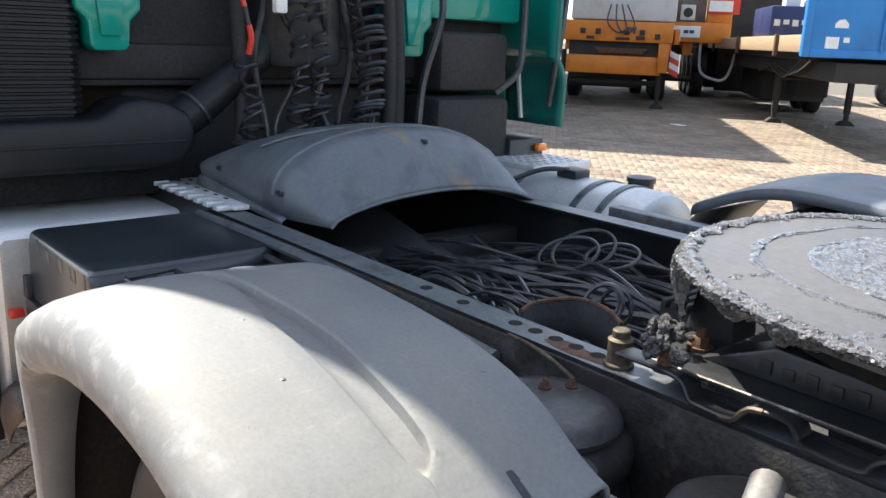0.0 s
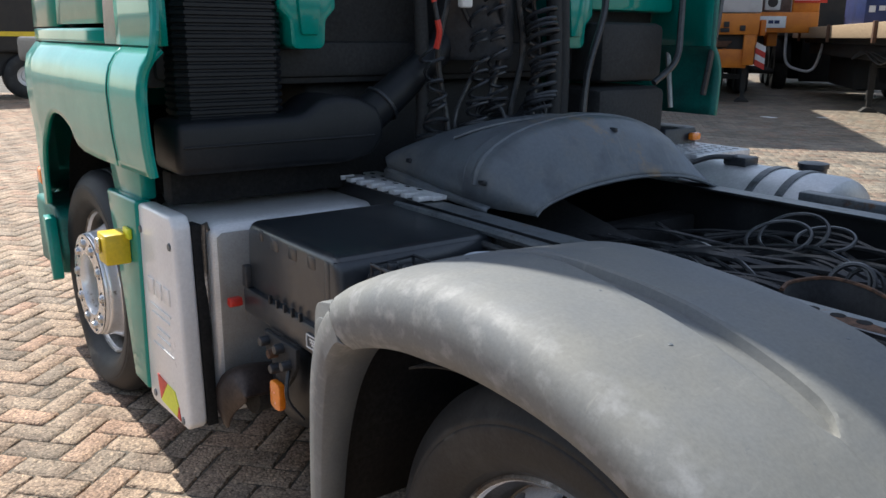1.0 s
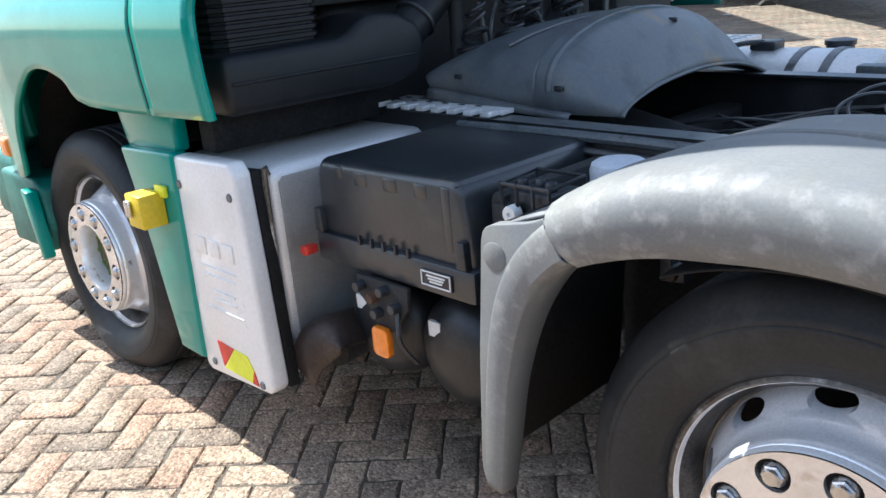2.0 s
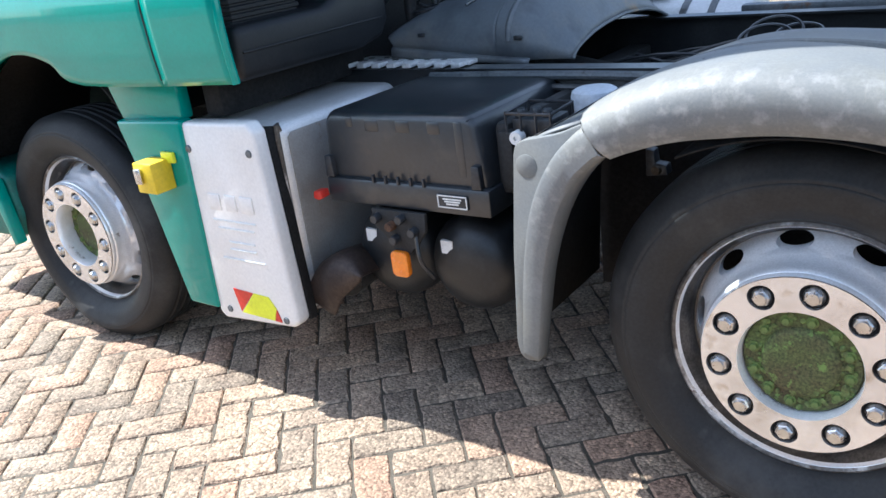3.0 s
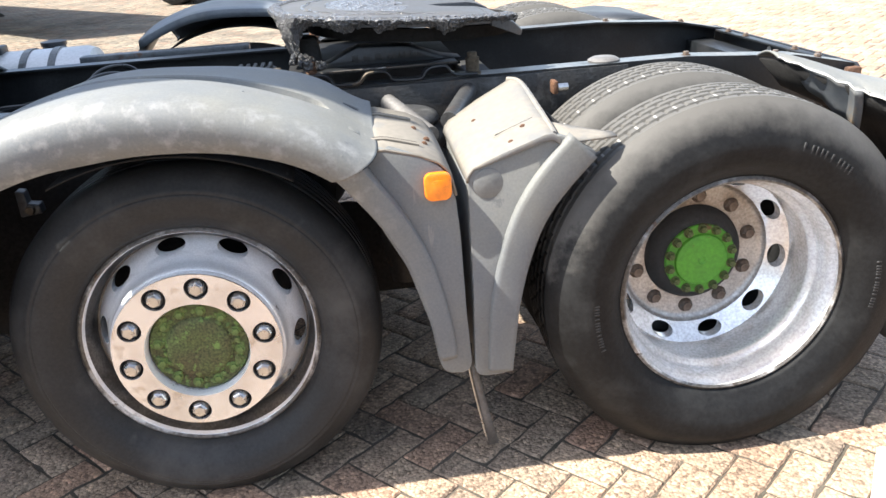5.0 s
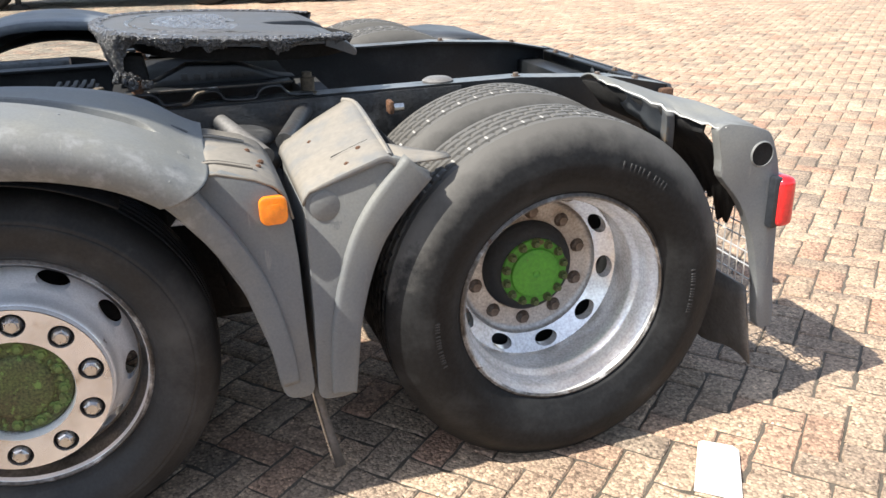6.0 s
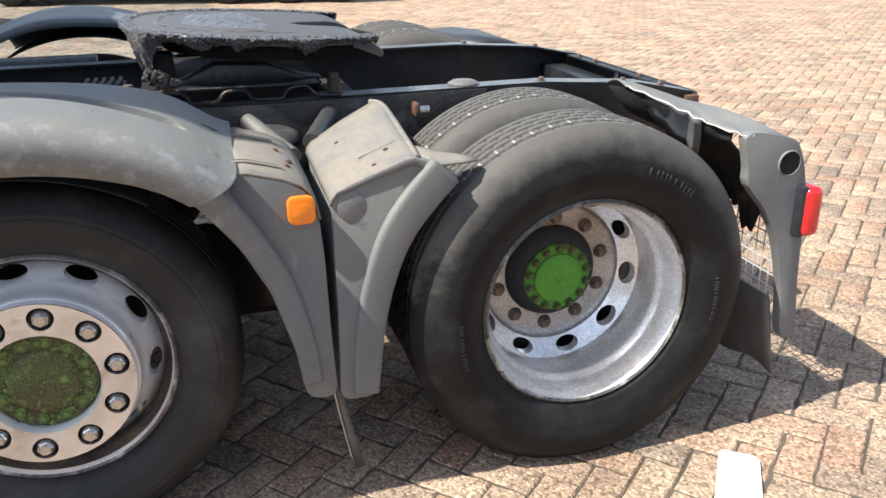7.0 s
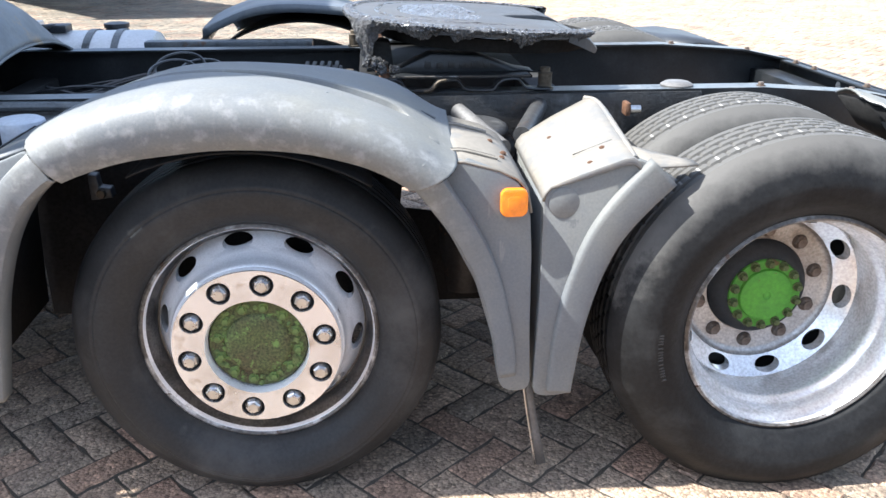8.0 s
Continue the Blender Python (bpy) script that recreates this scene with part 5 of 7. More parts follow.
lamp = part("lamp_housing", box(1.992, 2.022, -0.046, 0.07, 0.585, 0.738, 0.01), BLACK, tail, "black lamp housing")
part("tail_lamp", box(2.004, 2.064, -0.058, 0.06, 0.588, 0.736, 0.022, 4), RED_LENS, lamp, "glossy red tail lamp")
flap = part("mudflap", sheet([[(1.985 + 0.05 * u, y, 0.38 - 0.28 * u + 0.02 * u * math.sin(17 * y)) for u in (0, 0.25, 0.5, 0.75, 1.0)] for y in np.linspace(0.02, 0.55, 14)]), SHEET_GREY, truck, "torn grey rubber mudflap", solid=0.008)
part("spray_liner", sheet([[(curve_at(y, [(0.0, 1.815), (0.34, 1.645), (0.47, 1.645)]), y, curve_at(y, [(0.0, 0.885), (0.34, 0.965), (0.47, 0.955)])), (1.80 - 0.08 * min(1, y / 0.4), y, 0.87), (1.86, y, 0.80), (1.91, y, 0.72), (1.945, y, 0.60 + 0.035 * math.sin(43 * y) + 0.015 * math.sin(131 * y))] for y in np.linspace(0.03, 0.46, 40)]), LINER, truck, "ragged matt black inner liner", solid=0.006)
bm = bmesh.new()
for k in range(7):
    z = 0.36 + 0.04 * k
    tube([(2.0, 0.02, z), (2.0, 0.3, z)], 0.0025, 5, 1, bm)
for k in range(9):
    y = 0.02 + 0.035 * k
    tube([(2.0, y, 0.36), (2.0, y, 0.60)], 0.0025, 5, 1, bm)
part("wire_mesh", bm, ALU, flap, "wire mesh behind the wheel")

# ---- far side mudguards ----
def far_guard(dx, x0, x1):
    rows = []
    for row in fender_rows(x0, x1, 0.44, 24, False):
        rows.append([(x + dx, 2.30 - y, z) for x, y, z in row])
    return sheet(rows)


part("splash_wall", box(-0.62, 0.66, 1.80, 1.81, 0.34, 0.72, 0.002), LINER, truck, "matt black wall behind the wheel")
part("inner_liner", sheet([[(0.62 * math.sin(a), y, 0.40 + 0.615 * math.cos(a)) for a in np.linspace(-0.85, 0.6, 24)] for y in (1.90, 2.1, 2.36)]), LINER, truck, "matt black inner wheel arch", solid=0.004)
far = part("mudguard", far_guard(0.0, -0.41, 0.452), COVER, truck, "dark plastic mudguard", solid=0.006)
part("mudguard_end", sheet([[(x, y, z) for x, z in [(-0.41, 0.965), (-0.50, 0.85), (-0.57, 0.65), (-0.61, 0.40)]] for y in (1.90, 2.1, 2.34)]), COVER, far, smooth=True, solid=0.008)
part("mudguard_end", sheet([[(x, y, z) for x, z in [(0.45, 0.93), (0.56, 0.84), (0.64, 0.65), (0.67, 0.35)]] for y in (1.84, 2.1, 2.34)]), COVER, far, smooth=True, solid=0.008)
part("rear_mudguard", sheet([[(1.60, y, 0.925), (1.72, y, 0.93), (1.86, y, 0.91), (1.97, y, 0.87), (2.03, y, 0.74), (2.06, y, 0.40)] for y in (1.72, 2.0, 2.32)]), BLACK, truck, "dark rear mudguard", solid=0.008)

# ---- side equipment ahead of the middle wheel ----
panel = part("side_panel", prism([(-1.825, 0.275), (-1.80, 0.255), (-1.47, 0.278), (-1.448, 0.30), (-1.462, 0.60), (-1.478, 0.905), (-1.50, 0.935), (-1.79, 0.928), (-1.815, 0.905)], -0.045, 0.012, "y", 0.012, 3), SIDE_WHITE, truck,
             "silvery white plastic side cover with embossed bars and a hazard sticker")
for x, z in ((-1.782, 0.845), (-1.51, 0.843), (-1.765, 0.296), (-1.50, 0.300)):
    piece("screw", "panel_screw", lambda: lathe([(0.0, -0.004), (0.010, -0.004), (0.0125, -0.001), (0.0125, 0.002)], 16, "y"), CHASSIS, panel, Matrix.Translation((x, -0.0455, z)))
for x, w in ((-1.715, 0.056), (-1.640, 0.050), (-1.568, 0.056)):
    part("raised_mark", box(x - w / 2, x + w / 2, -0.0495, -0.044, 0.652, 0.704, 0.0025), SIDE_WHITE, panel)
for z, x0, x1 in ((0.616, -1.74, -1.545), (0.590, -1.725, -1.56), (0.545, -1.69, -1.57), (0.520, -1.69, -1.57), (0.486, -1.735, -1.54)):
    part("raised_bar", box(x0, x1, -0.049, -0.044, z - 0.003, z + 0.004, 0.0015), WHITE, panel)
part("sticker", prism([(-1.706, 0.298), (-1.724, 0.378), (-1.632, 0.374)], -0.0475, -0.0445, "y", 0), RED, panel, "red hazard sticker")
part("sticker", prism([(-1.703, 0.295), (-1.629, 0.374), (-1.562, 0.372), (-1.535, 0.335), (-1.553, 0.291)], -0.0477, -0.0445, "y", 0), YELLOW_GREEN, panel, "yellow hazard sticker")
part("sticker", prism([(-1.550, 0.291), (-1.534, 0.332), (-1.520, 0.290)], -0.0479, -0.0445, "y", 0), RED, panel, "red hazard sticker")
part("black_seal", prism([(-1.56, 0.285), (-1.449, 0.285), (-1.463, 0.60), (-1.478, 0.905), (-1.56, 0.90)], 0.0125, 0.046, "y", 0.004), LINER, panel, "black rubber seal")

sil = part("silencer_box", prism([(0.05, 0.285), (0.68, 0.285), (0.68, 0.905), (0.05, 0.905)], -1.93, -1.475, "x", 0.042, 4), STAINLESS, truck,
           "stained sheet-metal silencer box")
part("end_sheet", prism([(0.085, 0.315), (0.645, 0.315), (0.650, 0.33), (0.650, 0.865), (0.63, 0.872), (0.10, 0.872), (0.085, 0.86)], -1.478, -1.4725, "x", 0.001), END_SHEET, sil, "stained silver end sheet")
part("seam_lip", tube([(-1.475, 0.045, 0.30), (-1.475, 0.045, 0.86), (-1.475, 0.058, 0.885)], 0.008, 8, 4), LIP, sil, "folded tan edge seam")
hood = [[(-1.47, 0.22, 0.40), (-1.42, 0.22, 0.455), (-1.36, 0.22, 0.475), (-1.31, 0.22, 0.465), (-1.27, 0.2, 0.42)],
        [(-1.46, 0.06, 0.40), (-1.42, 0.07, 0.46), (-1.355, 0.08, 0.495), (-1.30, 0.082, 0.488), (-1.245, 0.066, 0.445)],
        [(-1.468, 0.05, 0.365), (-1.42, 0.04, 0.40), (-1.375, 0.030, 0.415), (-1.33, 0.04, 0.42), (-1.25, 0.06, 0.437)],
        [(-1.475, 0.05, 0.335), (-1.43, 0.045, 0.322), (-1.37, 0.042, 0.305), (-1.335, 0.05, 0.36), (-1.253, 0.062, 0.430)]]
hood = [smooth_path(row, 5) for row in hood]
hood = [smooth_path([row[i] for row in hood], 5) for i in range(len(hood[0]))]
part("exhaust_hood", sheet(hood), PIPE_BROWN, sil, "bent brown sheet-metal exhaust hood", solid=0.004)
part("tail_pipe", tube([(-1.38, 0.45, 0.40), (-1.38, 0.24, 0.39), (-1.37, 0.12, 0.39)], 0.055, 20, 3), SOOT, sil, "sooty tail pipe")

batt = part("battery_box", prism([(-1.372, 0.80), (-1.365, 0.90), (-1.34, 0.932), (-0.86, 0.932), (-0.835, 0.915), (-0.815, 0.80), (-0.805, 0.72), (-1.372, 0.72)], 0.13, 0.615, "y", 0.022, 3), LID, truck,
            "black plastic battery box lid")
part("lid_flange", box(-1.378, -0.798, 0.115, 0.625, 0.655, 0.735, 0.012, 2), LID, batt)
for x, w, z0, z1 in ((-1.265, 0.016, 0.885, 0.918), (-1.18, 0.026, 0.875, 0.912), (-1.07, 0.026, 0.875, 0.912), (-0.965, 0.022, 0.875, 0.912), (-0.885, 0.014, 0.76, 0.915)):
    part("lid_rib", box(x - w, x + w, 0.1275, 0.145, z0, z1, 0.006), LID, batt)
for x in (-1.355, -0.835):
    part("lid_clamp", prism([(x - 0.016, 0.735), (x + 0.016, 0.735), (x + 0.012, 0.80), (x - 0.012, 0.80)], 0.112, 0.135, "y", 0.004), BLACK, batt, "black lid clamp")
for k in range(5):
    x = -1.19 + 0.045 * k
    part("lid_notch", box(x - 0.004, x + 0.004, 0.1115, 0.122, 0.728, 0.752, 0.002), BLACK, batt)
plate = part("label_plate", box(-0.965, -0.865, 0.109, 0.116, 0.677, 0.716, 0.001), BLACK, batt, "black label plate with a pale border")
for x0, x1, z0, z1 in ((-0.963, -0.867, 0.7115, 0.7145), (-0.963, -0.867, 0.6785, 0.6815), (-0.963, -0.960, 0.680, 0.713), (-0.870, -0.867, 0.680, 0.713), (-0.945, -0.885, 0.702, 0.706), (-0.94, -0.89, 0.695, 0.699), (-0.935, -0.895, 0.688, 0.692)):
    part("label_bar", box(x0, x1, 0.1065, 0.1095, z0, z1, 0), WHITE, plate)
part("red_knob", prism([(-1.405, 0.675), (-1.40, 0.698), (-1.372, 0.70), (-1.368, 0.678), (-1.385, 0.67)], 0.075, 0.112, "y", 0.004), RED, batt, "small red battery switch knob")
part("lid_end", box(-0.815, -0.765, 0.19, 0.60, 0.70, 0.90, 0.02), SOOT, batt)
part("corner_bracket", box(-0.84, -0.74, 0.60, 0.66, 0.925, 0.94, 0.004), RUST, batt, "rusty bracket at the rail")

for x, z in ((-1.215, 0.475), (-0.935, 0.470)):
    tank = part("air_tank", lathe([(0.0, 0.150), (0.05, 0.152), (0.095, 0.162), (0.125, 0.180), (0.142, 0.205), (0.15, 0.235), (0.15, 0.8), (0.1, 0.86), (0, 0.88)], 40, "y", (x, 0, z)), FRAME_BLACK, truck, "black air reservoir with a paper label")
    part("tank_label", box(x - 0.075, x - 0.035, 0.157, 0.168, z + 0.045, z + 0.085, 0), WHITE, tank, "small white label")
brk = part("valve_bracket", prism([(-1.205, 0.655), (-1.01, 0.655), (-1.015, 0.60), (-1.05, 0.555), (-1.085, 0.52), (-1.13, 0.52), (-1.16, 0.57), (-1.20, 0.60)], 0.10, 0.115, "y", 0.004), SOOT, truck, "black bracket with an orange marker")
part("marker_lamp", pad(-1.142, -1.08, 0.455, 0.535, 0.080, 0.10, 0.016), ORANGE_LENS, brk, "orange side marker lamp")
for k, (x, z) in enumerate(((-1.18, 0.63), (-1.13, 0.61), (-1.09, 0.635), (-1.05, 0.60), (-1.12, 0.57))):
    part("fitting", lathe([(0, 0.075), (0.012, 0.075), (0.014, 0.08), (0.014, 0.10)], 10, "y", (x, 0, z)), RUST if k == 1 else BLACK, brk)
part("air_hose", tube([(-1.05, 0.10, 0.60), (-1.03, 0.08, 0.52), (-1.02, 0.12, 0.45)], 0.006, 6), CABLE, brk)

block = part("valve_block", box(-0.762, -0.646, 0.20, 0.30, 0.862, 0.908, 0.006), BLACK, truck, "black valve block in a small cage")
for z in (0.858, 0.925):
    part("cage_bar", tube([(-0.769, 0.185, z), (-0.639, 0.185, z), (-0.636, 0.30, z + 0.006), (-0.766, 0.30, z + 0.006), (-0.769, 0.185, z)], 0.0045, 6, 1), BLACK, block)
for x, y in ((-0.769, 0.185), (-0.726, 0.185), (-0.682, 0.185), (-0.639, 0.185), (-0.636, 0.30), (-0.766, 0.30)):
    part("cage_bar", tube([(x, y, 0.855), (x, y, 0.93)], 0.004, 6, 1), BLACK, block)
for x, y in ((-0.749, 0.23), (-0.714, 0.25), (-0.674, 0.235)):
    part("valve_knob", lathe([(0.014, 0.905), (0.014, 0.922), (0.011, 0.928), (0, 0.928)], 14, "z", (x, y, 0)), BLACK, block)
part("valve_face", lathe([(0.0, 0.172), (0.005, 0.172), (0.0055, 0.166), (0.017, 0.166), (0.019, 0.170), (0.019, 0.19)], 20, "y", (-0.735, 0.0, 0.865)), WHITE, block, "pale valve nipple")
part("valve_post", box(-0.80, -0.754, 0.18, 0.28, 0.72, 0.88, 0.012), SOOT, block)
part("air_hose", tube([(-0.714, 0.21, 0.86), (-0.724, 0.17, 0.82), (-0.744, 0.20, 0.76), (-0.774, 0.26, 0.70)], 0.007, 8), CABLE, block)
part("reservoir", lathe([(0, 0.80), (0.05, 0.80), (0.056, 0.82), (0.056, 0.885), (0.063, 0.888), (0.064, 0.925), (0.060, 0.938), (0.050, 0.944), (0.030, 0.942), (0, 0.943)], 28, "z", (-0.622, 0.405, 0)), CAP_BLUE, truck, "pale blue capped fluid reservoir")

# ---- cab ----
ARCH = [(-3.30, 0.70), (-3.02, 0.72), (-2.99, 0.80), (-2.93, 0.92), (-2.80, 1.04), (-2.62, 1.135), (-2.46, 1.155), (-2.31, 1.125), (-2.16, 1.052), (-1.40, 1.062)]
ARCH = [(p.x, p.z) for p in smooth_path([(x, 0, z) for x, z in ARCH], 4)]


def side_y(x, z):
    """The skin of the cab's near side: a bulging lower fairing that curves in at the front corner."""
    bulge = curve_at(z, [(0.7, -0.085), (1.05, -0.092), (1.15, -0.103), (1.28, -0.108), (1.34, -0.098), (1.385, -0.07), (1.40, -0.05)])
    return bulge + curve_at(-x, [(2.85, 0.0), (3.1, 0.02), (3.35, 0.075), (3.6, 0.17), (3.85, 0.34), (3.98, 0.55)])


def fairing(x0, x1, n, top=1.40, mirror=False, low=None):
    rows = []
    for i in range(n + 1):
        x = x0 + (x1 - x0) * i / n
        zb = low if low is not None else curve_at(x, ARCH)
        row = []
        for u in np.linspace(0, 1, 14):
            z = zb + (top - zb) * u
            y = side_y(x, z)
            row.append((x, 2.26 - y if mirror else y, z))
        rows.append(row)
    return sheet(rows)


part("cab_fairing", fairing(-3.98, -1.752, 120), GREEN, truck, "glossy teal lower cab fairing with a wheel arch", solid=0.02, offset=0)
part("door_seam", tube([(x, side_y(x, 1.404) - 0.004, 1.404) for x in np.linspace(-3.5, -1.76, 14)], 0.007, 6, 1), LINER, truck, "black gap under the door")
part("flare_seam", tube([(-1.748, side_y(-1.748, z) - 0.008, z) for z in np.linspace(1.07, 1.40, 14)], 0.0045, 6, 1), LINER, truck, "black gap between the panels")
flare = part("rear_flare", fairing(-1.744, -1.44, 10), GREEN, truck, "glossy teal flare panel behind the door", solid=0.022)
part("rear_edge", tube([(-1.44, side_y(-1.44, z), z) for z in (1.06, 1.15, 1.25, 1.33)] + [(-1.41, -0.085, 1.385), (-1.405, -0.075, 1.44), (-1.43, -0.06, 1.55), (-1.45, -0.05, 1.9)], 0.012, 8, 4), GREEN, flare, "rounded rear edge")
part("wheel_arch_liner", sheet([[(-2.67 + 0.56 * math.sin(a), y, 0.55 + 0.60 * math.cos(a)) for a in np.linspace(-1.6, 1.0, 22)] for y in (0.05, 0.2, 0.5)]), LINER, truck, "black front wheel arch liner", solid=0.006)


def upper_side(x0, x1, z0, z1, y0, name, label, material=GREEN, mirror=False, lean=0.03, bev=0.012):
    rows = []
    for i in range(9):
        x = x0 + (x1 - x0) * i / 8
        row = []
        for k in range(6):
            z = z0 + (z1 - z0) * k / 5
            y = y0 + lean * (z - 1.4) + curve_at(-x, [(2.85, 0.0), (3.1, 0.02), (3.35, 0.075), (3.6, 0.17), (3.85, 0.34), (3.98, 0.55)])
            row.append((x, 2.26 - y if mirror else y, z))
        rows.append(row)
    return part(name, sheet(rows), material, truck, label, solid=0.03)


upper_side(-3.98, -1.93, 1.408, 1.455, -0.05, "door_sill", "glossy teal strip under the door")
upper_side(-1.925, -1.80, 1.408, 3.2, -0.05, "grey_pillar", "grey pillar strip", PANEL)


def wind_deflector():
    """The rear corner with its outward side deflector, which rises past the roof; its unseen upper outline is shaped to
    cast the shadow edge on the mudguard.
    """
    out = [(1.4, -0.05), (1.9, -0.058), (2.4, -0.125), (2.78, -0.165), (3.0, -0.142), (3.16, -0.108), (3.28, -0.074), (3.45, -0.056), (3.68, -0.04)]
    rows = []
    for x in np.linspace(-1.795, -1.42, 9):
        f = (x + 1.795) / 0.375
        rows.append([(x, -0.05 + f * (soft_at(z, out) + 0.05), z) for z in np.linspace(1.408, 3.66, 26)])
    return sheet(rows)


part("cab_corner", wind_deflector(), GREEN, truck, "glossy teal rear cab corner with a side deflector", solid=0.03)
upper_side(-2.55, -1.935, 1.47, 2.05, -0.052, "locker_door", "glossy teal locker door")
upper_side(-3.98, -2.56, 1.462, 2.1, -0.05, "door_1", "glossy teal cab door")
upper_side(-3.98, -1.93, 2.115, 3.3, -0.045, "cab_upper", "glossy teal upper cab side")
for name, args in (("cab_corner", (-1.795, -1.44, 1.408, 3.3)), ("cab_upper", (-3.98, -1.80, 1.408, 3.3))):
    upper_side(*args, -0.05, name, "glossy teal cab side", mirror=True)
part("rear_flare", fairing(-1.78, -1.43, 10, 1.66, True, 1.11), GREEN_DULL, truck, "teal flare panel seen from its inner side", solid=0.022)
part("cab_fairing", fairing(-3.98, -1.79, 30, 1.40, True), GREEN, truck, "glossy teal lower cab fairing", solid=0.02)
part("cab_roof", prism([(-4.0, 3.20), (-1.47, 3.20), (-1.47, 3.26), (-2.0, 3.70), (-3.1, 3.70), (-3.7, 3.5)], 0.365, 1.895, "y", 0.03, 3), GREEN, truck, "teal cab roof with spoiler")
# raised roof sides out of view, added to shade the mudguard's inner part
for y0, y1 in ((-0.035, 0.36), (1.90, 2.295)):
    part("roof_fin", prism([(-4.0, 3.28), (-1.46, 3.28), (-1.48, 3.66), (-2.0, 3.74), (-3.1, 3.72), (-3.7, 3.5)], y0, y1, "y", 0.03, 3), GREEN, truck, "teal raised side of the roof spoiler, unseen and added for its shadow")
part("cab_front", box(-4.02, -3.94, 0.50, 1.76, 0.45, 3.4, 0.05, 3), GREEN, truck, "teal cab front")
part("cab_floor", box(-3.9, -1.72, 0.02, 2.24, 1.30, 1.42, 0.02), SOOT, truck, "black cab underside")
# corner bumper and front marker
bump = part("bumper_corner", prism([(-3.45, 0.38), (-3.02, 0.40), (-2.985, 0.50), (-3.0, 0.66), (-3.06, 0.70), (-3.45, 0.70)], -0.05, 0.25, "y", 0.02, 3), GREEN_DULL, truck, "dull teal bumper corner")
part("bumper_fin", prism([(-3.06, 0.67), (-3.0, 0.66), (-2.955, 0.40), (-2.985, 0.385)], -0.10, -0.055, "y", 0.006), GREEN, bump)
part("bumper", box(-4.0, -3.42, 0.05, 2.2, 0.38, 0.72, 0.06, 3), GREEN_DULL, truck, "dull teal front bumper")
part("marker_lamp", box(-3.36, -3.26, -0.052, -0.01, 0.76, 0.845, 0.02, 3), ORANGE_LENS, truck, "orange front marker lamp")
step = part("step_panel", prism([(-2.12, 0.925), (-1.785, 0.935), (-1.80, 0.60), (-1.815, 0.29), (-1.96, 0.29), (-2.03, 0.60), (-2.08, 0.80)], -0.055, 0.0, "y", 0.012, 3), GREEN, truck, "teal step cover ahead of the silencer")
part("step_top", prism([(-2.16, 1.05), (-1.80, 1.05), (-1.80, 0.93), (-2.11, 0.92)], -0.03, 0.02, "y", 0.01), GREEN, step)
ybox = part("chock_box", box(-1.965, -1.87, -0.135, -0.056, 0.715, 0.815, 0.006), YELLOW, truck, "yellow lock box with a small padlock")
part("padlock", box(-1.948, -1.918, -0.150, -0.136, 0.748, 0.80, 0.006), STEEL, ybox, "small steel lock")
part("box_flap", box(-1.90, -1.84, -0.07, -0.056, 0.80, 0.835, 0.004), YELLOW_GREEN, ybox)

# ---- rear of the cab ----
part("cab_rear_wall", box(-1.78, -1.74, 0.0, 2.26, 1.28, 3.3, 0.01), SOOT, truck, "sooty black cab rear wall")
part("engine_sump", box(-3.1, -1.85, 0.62, 1.62, 0.34, 0.80, 0.05, 3), SOOT, truck, "sooty black engine sump")
part("engine_cover", box(-3.0, -1.80, 0.55, 1.7, 0.80, 1.28, 0.05, 3), SOOT, truck, "sooty black engine block")
part("gearbox", lathe([(0.0, -1.9), (0.22, -1.9), (0.24, -1.6), (0.2, -1.2), (0.14, -0.9), (0.1, -0.5), (0.06, -0.48), (0.06, 1.3)], 24, "x", (0, 1.13, 0.72)), SOOT, truck, "oily gearbox and propeller shaft")


def bellows():
    """A ribbed air intake duct."""
    bm = bmesh.new()
    rings = []
    zs = []
    z = 1.165
    while z < 1.86:
        zs += [(z, 0.0), (z + 0.010, 0.0), (z + 0.0135, -0.006), (z + 0.0185, -0.006)]
        z += 0.022
    for z, d in zs:
        x0, x1, y0, y1 = -1.73, -1.60 + d, 0.045 - d, 0.385 + d
        rings.append([bm.verts.new(p) for p in ((x0, y0, z), (x1 - 0.03, y0, z), (x1, y0 + 0.03, z), (x1, y1 - 0.03, z), (x1 - 0.03, y1, z), (x0, y1, z))])
    for a, b in zip(rings, rings[1:]):
        for k in range(5):
            bm.faces.new((a[k], a[k + 1], b[k + 1], b[k]))
    bmesh.ops.recalc_face_normals(bm, faces=bm.faces[:])
    return bm


part("intake_bellows", bellows(), FILTER, truck, "ribbed black air intake bellows", smooth=False)
filt = part("air_filter", prism([(0.0, 1.04), (0.55, 1.036), (0.66, 1.058), (0.70, 1.11), (0.702, 1.165), (0.68, 1.212), (0.605, 1.246), (0.525, 1.255), (0.465, 1.246), (0.425, 1.214), (0.385, 1.198), (0.0, 1.194)], -1.74, -1.52, "x", 0.025, 3), FILTER, truck,
            "dark plastic air filter housing")
part("filter_base", box(-1.74, -1.66, 0.02, 0.70, 0.93, 1.035, 0.01), LINER, filt, "matt black underside")
part("filter_bead", box(-1.53, -1.515, 0.02, 0.66, 1.118, 1.126, 0.004), FILTER, filt)
part("intake_pipe", tube([(-1.60, 0.655, 1.165), (-1.585, 0.724, 1.214), (-1.58, 0.82, 1.288), (-1.58, 0.915, 1.360), (-1.60, 1.0, 1.44), (-1.66, 1.05, 1.62)], lambda u: 0.068 - 0.013 * min(1, 2 * u), 24, 5), FILTER, filt, "thick dark intake pipe")
